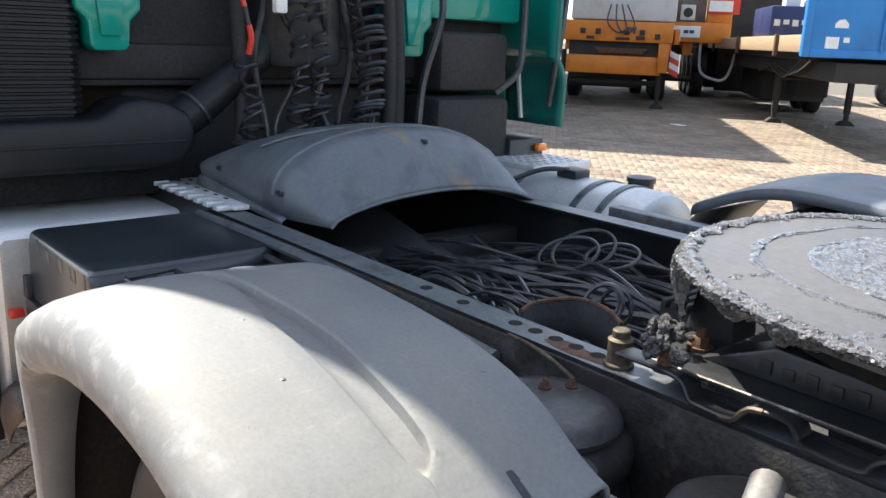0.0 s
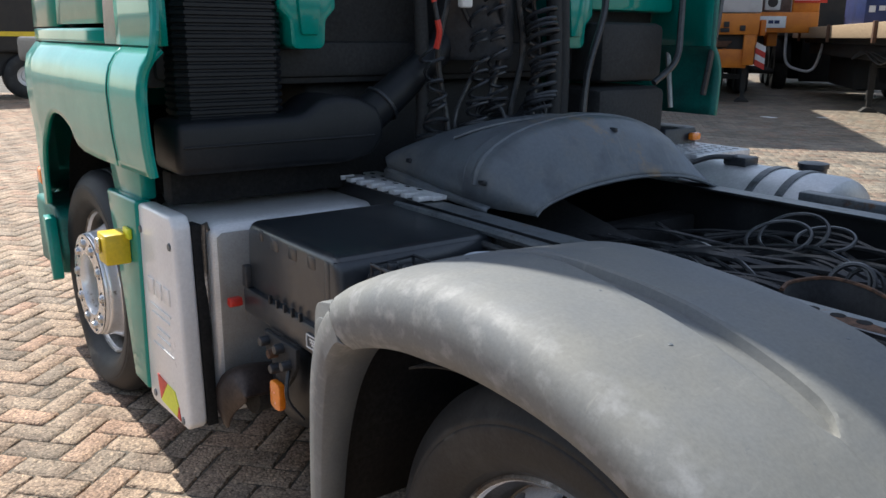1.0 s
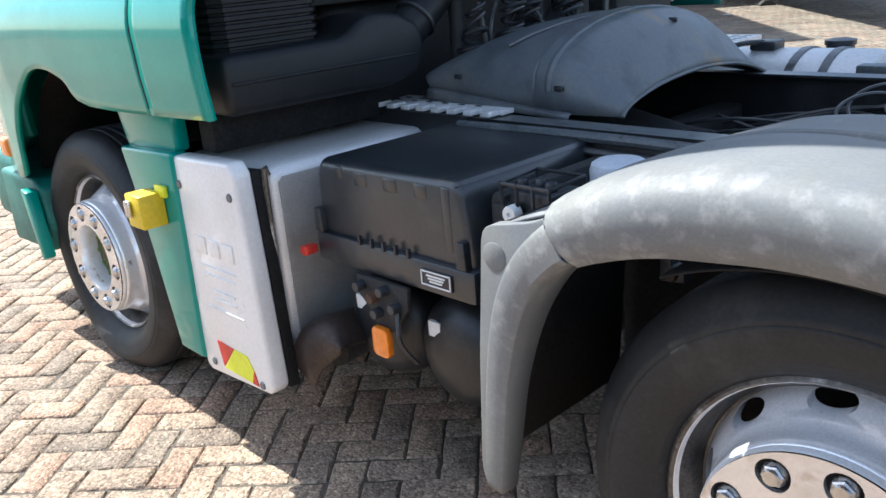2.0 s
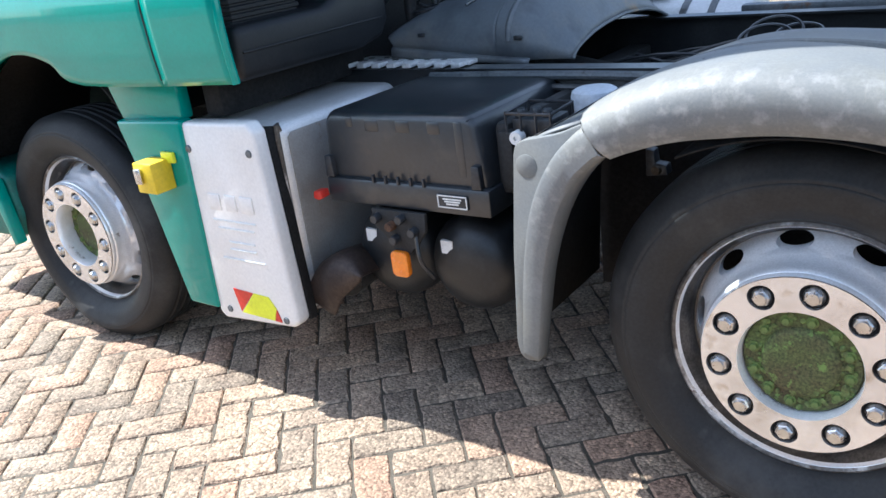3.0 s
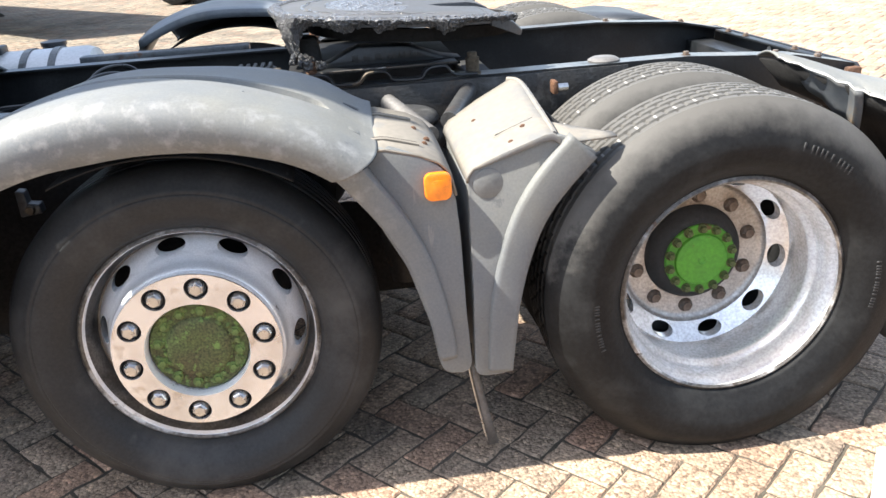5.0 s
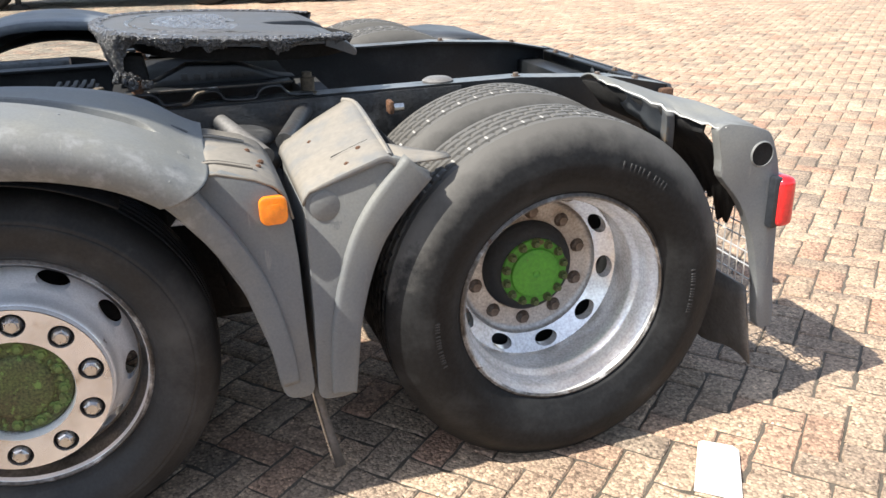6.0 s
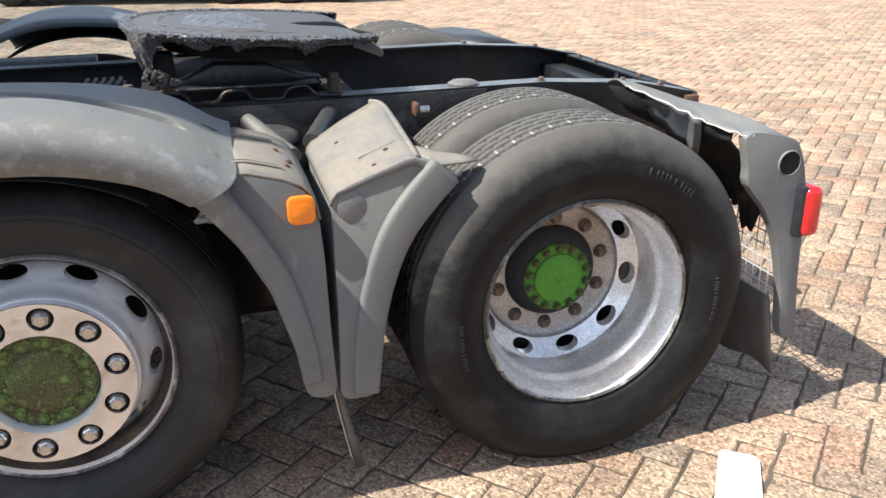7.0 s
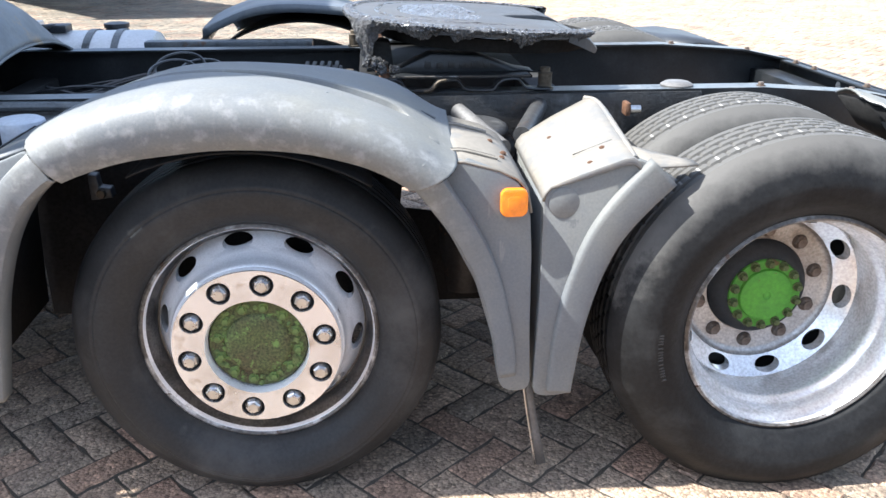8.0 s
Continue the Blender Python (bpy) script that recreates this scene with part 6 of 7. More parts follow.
part("pipe_collar", lathe([(0.066, -0.007), (0.071, -0.004), (0.071, 0.004), (0.066, 0.007)], 24, "z", (0, 0, 0)), BLACK, filt,
     at=Matrix.Translation((-1.585, 0.728, 1.217)) @ Matrix.Rotation(radians(-52), 4, "X"))
part("filter_canister", lathe([(0.0, 1.36), (0.15, 1.36), (0.165, 1.38), (0.165, 1.85), (0.15, 1.9), (0, 1.9)], 32, "z", (-1.62, 1.12, 0)), BLACK, truck, "round dark canister")
for y in (0.86, 1.48, 1.52):
    part("standing_pipe", tube([(-1.55, y, 0.98), (-1.56, y + 0.02, 1.3), (-1.58, y, 1.9)], 0.03 if y > 1.4 else 0.024, 12, 4), SOOT, truck, "black standing pipe")


def coil(x, y, z0, z1, radius, turns, wire, sway=0.0):
    pts = []
    n = int(turns * 12)
    for i in range(n + 1):
        u = i / n
        a = 2 * math.pi * turns * u
        r = radius * (1 + 0.22 * math.sin(5.1 * u + 40 * radius) + 0.12 * math.sin(23 * u))
        pts.append((x + r * math.cos(a), y + r * math.sin(a) + sway * math.sin(math.pi * u), z0 + (z1 - z0) * u ** 1.35 + 0.012 * math.sin(31 * u) + 0.02 * radius / 0.07 * math.cos(a)))
    return tube(pts, wire, 6, 1)


for x, y, z0, z1, r, n, w in ((-1.47, 0.845, 1.10, 1.40, 0.036, 7, 0.006), (-1.46, 1.02, 1.12, 1.62, 0.034, 12, 0.006), (-1.46, 1.10, 1.12, 1.62, 0.036, 13, 0.006), (-1.44, 1.27, 1.10, 1.70, 0.058, 23, 0.0075)):
    part("coiled_hose", coil(x, y, z0, z1, r, n, w, 0.03 if r < 0.05 else 0.06), BLACK, truck, "coiled black air hose")
part("coiled_hose", tube([(-1.46 + 0.05 * math.sin(a * 28), 1.10 + 0.17 * (1 + math.cos(a)) * 0.6 + 0.02 * math.sin(a * 28), 1.18 - 0.07 * math.sin(a) + 0.05 * math.cos(a * 28)) for a in np.linspace(0, math.pi, 300)], 0.0048, 6, 1), BLACK, truck,
     "coiled black air hose hanging in a bow")
part("red_hose", tube([(-1.44, 0.80, 1.66), (-1.43, 0.815, 1.60), (-1.42, 0.826, 1.545)], 0.0085, 8), RED, truck, "red air hose")
part("hose_sleeve", tube([(-1.42, 0.825, 1.55), (-1.42, 0.832, 1.52), (-1.42, 0.840, 1.485)], 0.0075, 8), BLACK, truck, "black sleeve on the red hose")
part("red_hose", tube([(-1.42, 0.839, 1.49), (-1.42, 0.847, 1.45), (-1.43, 0.842, 1.40)], 0.010, 8), RED, truck, "red air hose")
part("white_clip", box(-1.43, -1.40, 0.925, 0.97, 1.53, 1.60, 0.008), WHITE, truck, "white plastic hose clip")
rng = random.Random(3)
for k in range(5):
    y = 0.92 + 0.10 * k
    part("hose", tube([(-1.5, y, 1.75), (-1.46 + rng.uniform(-0.03, 0.03), y + rng.uniform(-0.05, 0.05), 1.58), (-1.50, y + rng.uniform(-0.08, 0.08), 1.38), (-1.5, y + rng.uniform(-0.1, 0.1), 1.15), (-1.45, y, 0.97)], rng.uniform(0.006, 0.013), 7, 5), CABLE, truck)


def cab_bracket(y):
    pr = [(y - 0.10, 1.66), (y + 0.10, 1.66), (y + 0.10, 1.52), (y + 0.065, 1.485), (y + 0.06, 1.41), (y + 0.045, 1.395), (y - 0.045, 1.395), (y - 0.06, 1.41), (y - 0.065, 1.485), (y - 0.10, 1.52)]
    ob = part("cab_bracket", prism(pr, -1.73, -1.60, "x", 0.012), GREEN, truck, "teal cab support bracket")
    part("bracket_rib", prism([(y - 0.05, 1.64), (y + 0.05, 1.64), (y + 0.03, 1.44), (y - 0.03, 1.44)], -1.605, -1.585, "x", 0.008), GREEN, ob)
    return ob


cab_bracket(0.47)
cab_bracket(1.64)
part("cab_crossbar", box(-1.74, -1.62, 1.70, 2.26, 1.545, 1.80, 0.02), GREEN, truck, "teal cab cross beam")
part("cab_crossbar", box(-1.74, -1.66, 0.55, 1.56, 1.70, 1.95, 0.02), GREEN_DULL, truck, "teal cab cross beam")
for pts in ([(-1.55, 1.73, 1.72), (-1.52, 1.72, 1.55), (-1.5, 1.62, 1.30), (-1.48, 1.58, 1.02)], [(-1.50, 2.16, 1.75), (-1.48, 2.14, 1.50), (-1.46, 2.10, 1.35), (-1.47, 1.98, 1.26)], [(-1.45, 2.36, 1.7), (-1.44, 2.33, 1.5), (-1.46, 2.30, 1.2)]):
    part("hose", tube(pts, 0.014, 8), CABLE, truck, "black hose")
part("side_locker", box(-1.9, -1.52, 1.72, 2.13, 0.92, 1.24, 0.035), SOOT, truck, "dark plastic locker behind the cab")
part("side_locker", box(-1.9, -1.55, 1.75, 2.13, 1.26, 1.5, 0.03), SOOT, truck, "black plastic tank")
part("step_panel", box(-1.80, -1.50, 2.12, 2.34, 0.40, 1.06, 0.02), BLACK, truck, "black step cover")
part("marker_lamp", box(-1.50, -1.47, 2.27, 2.33, 1.0, 1.035, 0.01), ORANGE_LENS, truck, "small orange lamp")
part("inner_flare_rib", tube([(-1.70, 2.33, 1.66), (-1.69, 2.33, 1.4), (-1.66, 2.34, 1.13)], 0.012, 8, 3), ALU, truck, "pale seam of the flare panel")

# ---- arched cover between the rails ----
def cover_rows():
    """An arch from rail to rail that falls away at both ends; the rear end leaves a low opening."""
    crest = [(-1.62, 1.02), (-1.57, 1.075), (-1.51, 1.12), (-1.40, 1.160), (-1.24, 1.188), (-1.10, 1.192), (-1.02, 1.184), (-0.94, 1.12), (-0.88, 1.02)]
    foot = [(-1.60, 1.01), (-0.88, 0.945)]
    shape = [(0.72, 0.80, 0.0), (0.722, 0.82, 0.25), (0.728, 0.845, 0.40), (0.75, 0.885, 0.55), (0.79, 0.93, 0.68), (0.85, 0.98, 0.80), (0.93, 1.05, 0.90), (1.03, 1.13, 0.97), (1.16, 1.20, 1.0),
             (1.28, 1.28, 0.97), (1.38, 1.35, 0.90), (1.47, 1.43, 0.78), (1.54, 1.49, 0.62), (1.60, 1.56, 0.38), (1.64, 1.64, 0.0)]
    cols = []
    for y, rim_y, f in shape:
        way = []
        for x, b in ((-1.53 - 0.08 * f, 0.0), (-1.50 - 0.05 * f, 0.0), (-1.42, 0.0), (-1.25, 0.0), (-1.125, 0.0), (-1.112, 0.004), (-1.100, 0.006), (-1.03, 0.06), (-0.995, 0.2), (-0.95, 0.5), (-0.88, 1.0)):
            low = curve_at(x, foot)
            # a raised band runs along the rear edge
            step = 0.009 * f ** 0.5 if x > -1.115 else 0.0
            way.append((x, y + (rim_y - y) * b, low + (curve_at(x, crest) - low) * f + step * (1 - b)))
        cols.append(smooth_path(way, 4))
    return [[tuple(c[i]) for c in cols] for i in range(len(cols[0]))]


cover = part("arched_cover", sheet(cover_rows()), COVER, truck, "faded black arched plastic cover with small clips", solid=0.006)
crest = min(cover_rows(), key=lambda row: abs(row[0][0] + 1.075))
part("raised_band", tube([(x, y, z - 0.006) for x, y, z in crest[1:-1]], 0.012, 10, 2), COVER, cover, "rounded ridge along the rear edge")
part("rear_lip", tube([row for row in cover_rows()[-1]], 0.006, 6, 1), COVER, cover)
part("cover_flange", sheet([[(x, 0.722, curve_at(x, [(-1.55, 1.012), (-1.0, 0.962)])), (x, 0.708, curve_at(x, [(-1.55, 1.0), (-1.0, 0.955)])), (x, 0.706, curve_at(x, [(-1.55, 0.975), (-1.0, 0.945)]))] for x in np.linspace(-1.54, -0.99, 14)]), COVER, cover, solid=0.004)
for x, y, z in ((-1.41, 0.722, 1.046), (-1.03, 0.722, 1.028), (-0.97, 1.20, 1.160)):
    part("clip", box(x - 0.014, x + 0.014, y - 0.006, y + 0.006, z - 0.008, z + 0.006, 0.003), BLACK, cover)
part("rib", tube([(-1.26, 0.79, 1.130), (-1.22, 0.86, 1.158), (-1.17, 0.98, 1.183), (-1.13, 1.12, 1.194)], 0.005, 6), COVER, cover)

# ---- catwalk grating ----
grat = part("grating", box(-1.70, -1.18, 0.655, 0.775, 0.955, 0.968, 0.002), GRATE, truck, "short aluminium catwalk grating with teeth")
for k in range(8):
    x = -1.69 + 0.067 * k
    part("tooth", box(x, x + 0.035, 0.605, 0.657, 0.957, 0.972, 0.002), GRATE, grat)
for k in range(6):
    for y in (0.69, 0.73):
        x = -1.665 + 0.07 * k
        part("pressed_hole", box(x, x + 0.022, y - 0.005, y + 0.005, 0.9675, 0.9695, 0), SOOT, grat)
part("rail_pipe", tube([(-1.3, 0.60, 0.93), (-0.9, 0.60, 0.935), (-0.5, 0.60, 0.93), (0.0, 0.595, 0.90)], 0.014, 8, 4), CHASSIS, truck, "dark pipe along the rail")
part("rail_pipe", tube([(-1.3, 0.57, 0.90), (-0.9, 0.575, 0.905), (-0.4, 0.57, 0.90)], 0.010, 8, 4), CABLE, truck, "dark pipe along the rail")

# ---- cables between the rails ----
rng = random.Random(12)
for k in range(46):
    y = rng.uniform(0.78, 1.42)
    r = rng.choice((0.005, 0.006, 0.007, 0.009, 0.012))
    x0, x1 = rng.uniform(-1.0, -0.6), rng.uniform(0.0, 0.35)
    pts = []
    for i in range(6):
        u = i / 5
        pts.append((x0 + (x1 - x0) * u, y + 0.13 * math.sin(2.2 * u + k) * (0.4 + u) + rng.uniform(-0.03, 0.03), 0.80 + rng.uniform(-0.03, 0.06) + 0.05 * math.sin(3 * u)))
    part("cable", tube(pts, r, 6, 5), CABLE, truck, "loose black cable" if k == 0 else "")
for cx, cy, cz, R, tilt in ((-0.42, 1.28, 0.91, 0.085, 0.4), (-0.40, 1.32, 0.92, 0.09, 0.5), (-0.33, 1.36, 0.91, 0.075, 0.3), (-0.06, 0.98, 0.92, 0.045, 1.1), (-0.05, 0.97, 0.92, 0.05, 1.0), (-0.03, 0.99, 0.915, 0.042, 1.3)):
    pts = [(cx + R * math.cos(a), cy + R * math.sin(a) * math.cos(tilt) , cz + R * math.sin(a) * math.sin(tilt)) for a in np.linspace(0, 6.6, 22)]
    part("cable", tube(pts, 0.0055, 6, 2), CABLE, truck)
part("cable_tray", box(-1.2, 0.3, 0.74, 1.5, 0.735, 0.765, 0.01), SOOT, truck, "dark floor under the cables")
part("connector_block", box(0.06, 0.20, 1.02, 1.16, 0.88, 0.95, 0.008), SOOT, truck, "black connector block")
for k in range(5):
    part("connector_rib", box(0.07 + 0.026 * k, 0.084 + 0.026 * k, 1.01, 1.17, 0.945, 0.962, 0.003), SOOT, truck)
way = smooth_path([(-0.07, 0.73, 0), (-0.09, 0.80, 0), (-0.06, 0.89, 0), (0.02, 0.89, 0), (0.10, 0.84, 0)], 4)
part("curved_bracket", sheet([[(p.x, p.y, z) for p in way] for z in (0.80, 0.945)]), SOOT, truck, "rust-edged curved bracket", solid=0.008)
part("bracket_edge", tube([(p.x, p.y, 0.947) for p in way], 0.005, 6, 1), RUST, truck, "rusty bracket edge")
# suspension under the rail
for x, y, drop in ((0.205, 0.515, 0.0), (0.57, 0.53, 0.03)):
    spring = part("air_spring", lathe([(r, z - drop) for r, z in ((0.113, 0.878), (0.128, 0.872), (0.141, 0.858), (0.146, 0.838), (0.142, 0.818), (0.130, 0.804), (0.120, 0.80), (0.128, 0.792), (0.142, 0.78), (0.147, 0.757), (0.140, 0.733),
                                                                (0.118, 0.718), (0.10, 0.70), (0.10, 0.55), (0.08, 0.40))], 40, "z", (x, y, 0)), SPRING, truck, "bulging rubber air spring")
    part("spring_plate", lathe([(r, z - drop) for r, z in ((0, 0.914), (0.085, 0.914), (0.104, 0.911), (0.118, 0.903), (0.124, 0.890), (0.120, 0.879), (0.113, 0.876))], 40, "z", (x, y, 0)), SPRING_CAP, spring, "dusty steel spring plate with rust stains")
for x, y in ((0.17, 0.545), (0.195, 0.585)):
    piece("coupling_bolt", "coupling_bolt", None, BOLT, truck, Matrix.Translation((x, y, 0.916)) @ Matrix.Scale(0.5, 4))
part("spring_hose", tube([(0.02, 0.606, 0.95), (0.08, 0.60, 0.95), (0.14, 0.59, 0.945), (0.195, 0.585, 0.93)], 0.004, 8), BOLT, truck, "pale air pipe")
part("damper", tube([(0.36, 0.40, 0.90), (0.32, 0.40, 0.55)], 0.035, 14, 2), SOOT, truck, "black damper")
bracket = part("arch_bracket", prism([(-0.412, 0.770), (-0.358, 0.776), (-0.362, 0.800), (-0.388, 0.803), (-0.392, 0.835), (-0.412, 0.838)], 0.225, 0.26, "y", 0.003), BLACK, truck, "small dark bracket in the wheel arch")
part("bracket_bolt", lathe([(0, 0.214), (0.010, 0.214), (0.012, 0.218), (0.012, 0.228)], 12, "y", (-0.384, 0, 0.788)), BOLT, bracket)
part("leaf_carrier", box(0.9, 1.75, 0.66, 0.78, 0.55, 0.66, 0.02), SOOT, truck, "dark suspension carrier")

# ---- far side tank ----
tank = part("fuel_tank", lathe([(0.0, -1.62), (0.2, -1.62), (0.24, -1.60), (0.25, -1.57), (0.25, -0.68), (0.24, -0.65), (0.2, -0.63), (0, -0.63)], 40, "x", (0, 2.06, 0.72)), ALU, truck, "dull aluminium fuel tank with dark straps")
for x in (-1.25, -0.92, -0.80):
    part("strap", lathe([(0.252, x - 0.016), (0.256, x - 0.014), (0.256, x + 0.014), (0.252, x + 0.016)], 40, "x", (0, 2.06, 0.72)), CHASSIS, tank, "dark tank strap")
part("filler_cap", lathe([(0.05, 0.92), (0.05, 0.965), (0.056, 0.968), (0.056, 0.985), (0.03, 0.99), (0, 0.99)], 24, "z", (-0.86, 2.20, 0)), BLACK, tank, "black filler cap")
part("sender", box(-1.12, -1.02, 2.0, 2.09, 0.965, 1.0, 0.008), BLACK, tank, "black tank sender with cable")
part("sender_cable", tube([(-1.07, 2.02, 0.995), (-1.15, 1.95, 0.99), (-1.25, 1.85, 0.93), (-1.3, 1.75, 0.88)], 0.01, 8), CABLE, tank)
stepd = part("tread_step", box(-1.75, -1.24, 2.0, 2.36, 0.95, 0.985, 0.004), TREADPLATE, truck, "aluminium tread-plate step")
for i in range(9):
    for k in range(7):
        part("tread_stud", box(-1.73 + 0.055 * i, -1.70 + 0.055 * i, 2.02 + 0.047 * k, 2.03 + 0.047 * k, 0.984, 0.988, 0), ALU, stepd)
part("channel_beam", box(-0.62, 0.06, 1.70, 1.76, 0.93, 0.965, 0.006), CHASSIS, truck, "dark channel beside the rail")


# ---- the yard beyond ----
TURNED = radians(38.5)


def trailer_wheel(parent, x, y, z, across="y"):
    ob = part("trailer_wheel", lathe([(0.22, 0.0), (0.30, -0.02), (0.40, -0.03), (0.47, 0.01), (0.49, 0.06), (0.49, 0.26), (0.46, 0.31), (0.3, 0.32)], 32, across, (x, y, z)), RUBBER, parent, "black trailer tyre")
    part("rim", lathe([(0.0, 0.03), (0.12, 0.03), (0.14, 0.06), (0.2, 0.05), (0.24, 0.0), (0.27, 0.0)], 24, across, (x, y, z)), ALU, ob, "grey rim")
    return ob


def landing_leg(parent, x, y, top):
    ob = part("landing_leg", box(x - 0.06, x + 0.06, y - 0.06, y + 0.06, 0.25, top, 0.01), TRAILER_DARK, parent, "dark landing leg")
    part("leg_inner", box(x - 0.045, x + 0.045, y - 0.045, y + 0.045, 0.06, 0.3, 0.008), TRAILER_DARK, ob)
    part("foot", prism([(x - 0.16, 0.0), (x + 0.16, 0.0), (x + 0.16, 0.025), (x + 0.07, 0.10), (x - 0.07, 0.10), (x - 0.16, 0.025)], y - 0.12, y + 0.12, "y", 0.008), TRAILER_DARK, ob)
    return ob


def orange_trailer():
    t = group_thing("orange_trailer", "weathered orange container trailer standing on landing legs", "trailer", at=(-11.27, 15.47, 0), group="parked trailers")
    t.rotation_euler.z = TURNED
    part("front_beam", box(-1.35, 1.15, 0.0, 0.25, 1.52, 1.98, 0.02), ORANGE, t, "orange front cross beam")
    part("lower_box", box(-1.25, 0.95, 0.1, 0.6, 0.78, 1.20, 0.03), ORANGE, t, "orange lower box")
    part("dark_recess", box(-1.2, 0.9, 0.2, 0.7, 1.18, 1.54, 0.01), TRAILER_DARK, t)
    part("coupling_head", prism([(-0.5, 1.24), (0.5, 1.24), (0.62, 1.38), (-0.62, 1.38)], 0.12, 0.22, "y", 0.02), RUST, t, "rusty coupling")
    part("side_post", box(0.85, 1.1, 0.02, 0.3, 0.85, 1.6, 0.02), ORANGE, t)
    for x in (-1.2, 1.05):
        part("long_beam", box(x - 0.1, x + 0.1, 0.25, 9.0, 1.30, 1.85, 0.02), ORANGE, t, "orange long beam")
    part("side_rail", box(1.2, 1.32, 0.3, 9.0, 1.50, 1.85, 0.02), ORANGE, t, "orange side rail")
    part("pale_container", box(-1.2, 1.2, 0.3, 9.5, 2.0, 4.4, 0.04), PANEL, t, "pale container on the trailer")
    for k in range(4):
        part("air_line", tube([(-0.3 + 0.12 * k, -0.02, 2.35), (-0.35 + 0.2 * k, -0.12, 1.95), (-0.1 + 0.12 * k, -0.14, 1.72), (0.15 + 0.05 * k, -0.05, 1.85)], 0.018, 6), CABLE, t, "hanging black air line")
    for x in (-0.9, -0.55, 0.1, 0.45):
        part("socket", box(x - 0.06, x + 0.06, -0.05, 0.0, 1.68, 1.8, 0.01), TRAILER_DARK, t)
    for x in (-1.32, 0.95):
        landing_leg(t, x, 0.45, 1.3)
    part("spare_carrier", box(-1.2, 0.55, 1.3, 3.4, 0.42, 0.86, 0.05), TRAILER_DARK, t, "dark spare wheel carrier")
    part("under_run_bar", box(-1.22, 0.9, 0.9, 1.0, 0.50, 0.62, 0.02), TRAILER_DARK, t, "dark cross bar")
    for x, w, z0, z1 in ((-0.72, 0.09, 1.56, 1.63), (0.02, 0.16, 1.56, 1.62), (0.42, 0.10, 1.57, 1.66), (0.80, 0.06, 1.60, 1.72)):
        part("grimy_fitting", box(x - w, x + w, -0.035, 0.004, z0, z1, 0.012), TRAILER_DARK, t)
    for y in (3.9, 5.2, 6.5):
        trailer_wheel(t, 1.0, y, 0.49, "x")
        trailer_wheel(t, -1.3, y, 0.49, "x")
    part("plate_board", box(1.33, 1.35, 0.5, 2.2, 1.58, 1.78, 0.004), WHITE, t, "pale marking board")
    for k in range(4):
        part("hazard_stripe", prism([(1.14, 0.85 + 0.13 * k), (1.36, 0.74 + 0.13 * k), (1.36, 0.87 + 0.13 * k), (1.14, 0.98 + 0.13 * k)], 0.27, 0.29, "y", 0), RED if k % 2 == 0 else WHITE, t)
    return t


def low_trailer():
    t = group_thing("orange_chassis_trailer", "orange skeletal trailer with three axles and marking boards", "trailer", at=(-10.9, 18.9, 0), group="parked trailers")
    t.rotation_euler.z = TURNED
    part("rear_beam", box(-2.2, 0.3, 0.0, 0.3, 1.58, 2.08, 0.03), ORANGE, t, "orange rear beam")
    for x in (-1.7, -0.7):
        part("long_beam", box(x - 0.12, x + 0.12, 0.3, 9.0, 1.25, 1.75, 0.03), ORANGE, t, "orange long beam")
    post = part("corner_post", box(-0.32, 0.3, 0.05, 0.3, 2.06, 3.3, 0.03), ORANGE, t, "orange corner post")
    part("hazard_board", box(-0.30, 0.45, 0.01, 0.045, 2.30, 3.2, 0.004), RED, post, "red and white hazard board")
    part("hazard_stripe", prism([(-0.30, 2.36), (0.28, 2.36), (0.28, 2.62), (-0.30, 2.62)], 0.002, 0.009, "y", 0), WHITE, post)
    part("hazard_stripe", prism([(-0.30, 2.80), (0.10, 3.2), (0.40, 3.2), (-0.30, 2.66)], 0.002, 0.009, "y", 0), WHITE, post)
    part("frame_post", box(-1.95, -1.75, 0.1, 0.3, 2.06, 3.6, 0.02), ORANGE, t, "orange frame post")
    part("frame_post", box(-1.3, -1.15, 0.1, 0.3, 2.06, 3.6, 0.02), ORANGE, t, "orange frame post")
    part("end_panel", box(-2.2, -0.3, 0.5, 0.6, 2.05, 3.9, 0.02), SHEET_GREY, t, "grimy grey end panel")
    part("lamp_box", box(-0.98, -0.62, -0.06, 0.02, 2.12, 2.5, 0.02), PANEL, t, "pale lamp box")
    part("lamp_lens", lathe([(0, -0.075), (0.11, -0.072), (0.12, -0.06)], 20, "y", (-0.80, 0, 2.31)), TRAILER_DARK, t, "dark round lamp")
    part("marking_board", box(-1.2, -0.45, -0.03, 0.0, 1.70, 1.98, 0.004), WHITE, t, "white marking board")
    for x in (-1.0, -0.8, -0.66):
        part("mark_bar", box(x - 0.06, x + 0.06, -0.034, -0.03, 1.80, 1.88, 0), NAVY, t)
    for y in (3.5, 4.85, 6.2):
        trailer_wheel(t, -1.95, y, 0.52, "x")
        part("axle", lathe([(0, -1.7), (0.07, -1.7), (0.07, 0.1), (0, 0.1)], 12, "x", (0, y, 0.52)), TRAILER_DARK, t)
    part("under_body", box(-1.9, -0.85, 0.8, 8, 0.78, 1.56, 0.03), TRAILER_DARK, t, "dark running gear")
    part("side_guard", tube([(-0.38, 0.25, 1.6), (-0.36, 0.2, 1.0), (-0.25, 0.15, 0.78), (0.0, 0.12, 0.68), (0.22, 0.1, 0.66), (0.36, 0.1, 0.8), (0.46, 0.12, 1.2), (0.5, 0.2, 1.62)], 0.035, 8, 4), ALU, t, "bent pale guard tube")
    return t


FLAT_AT = (-4.88, 11.5)


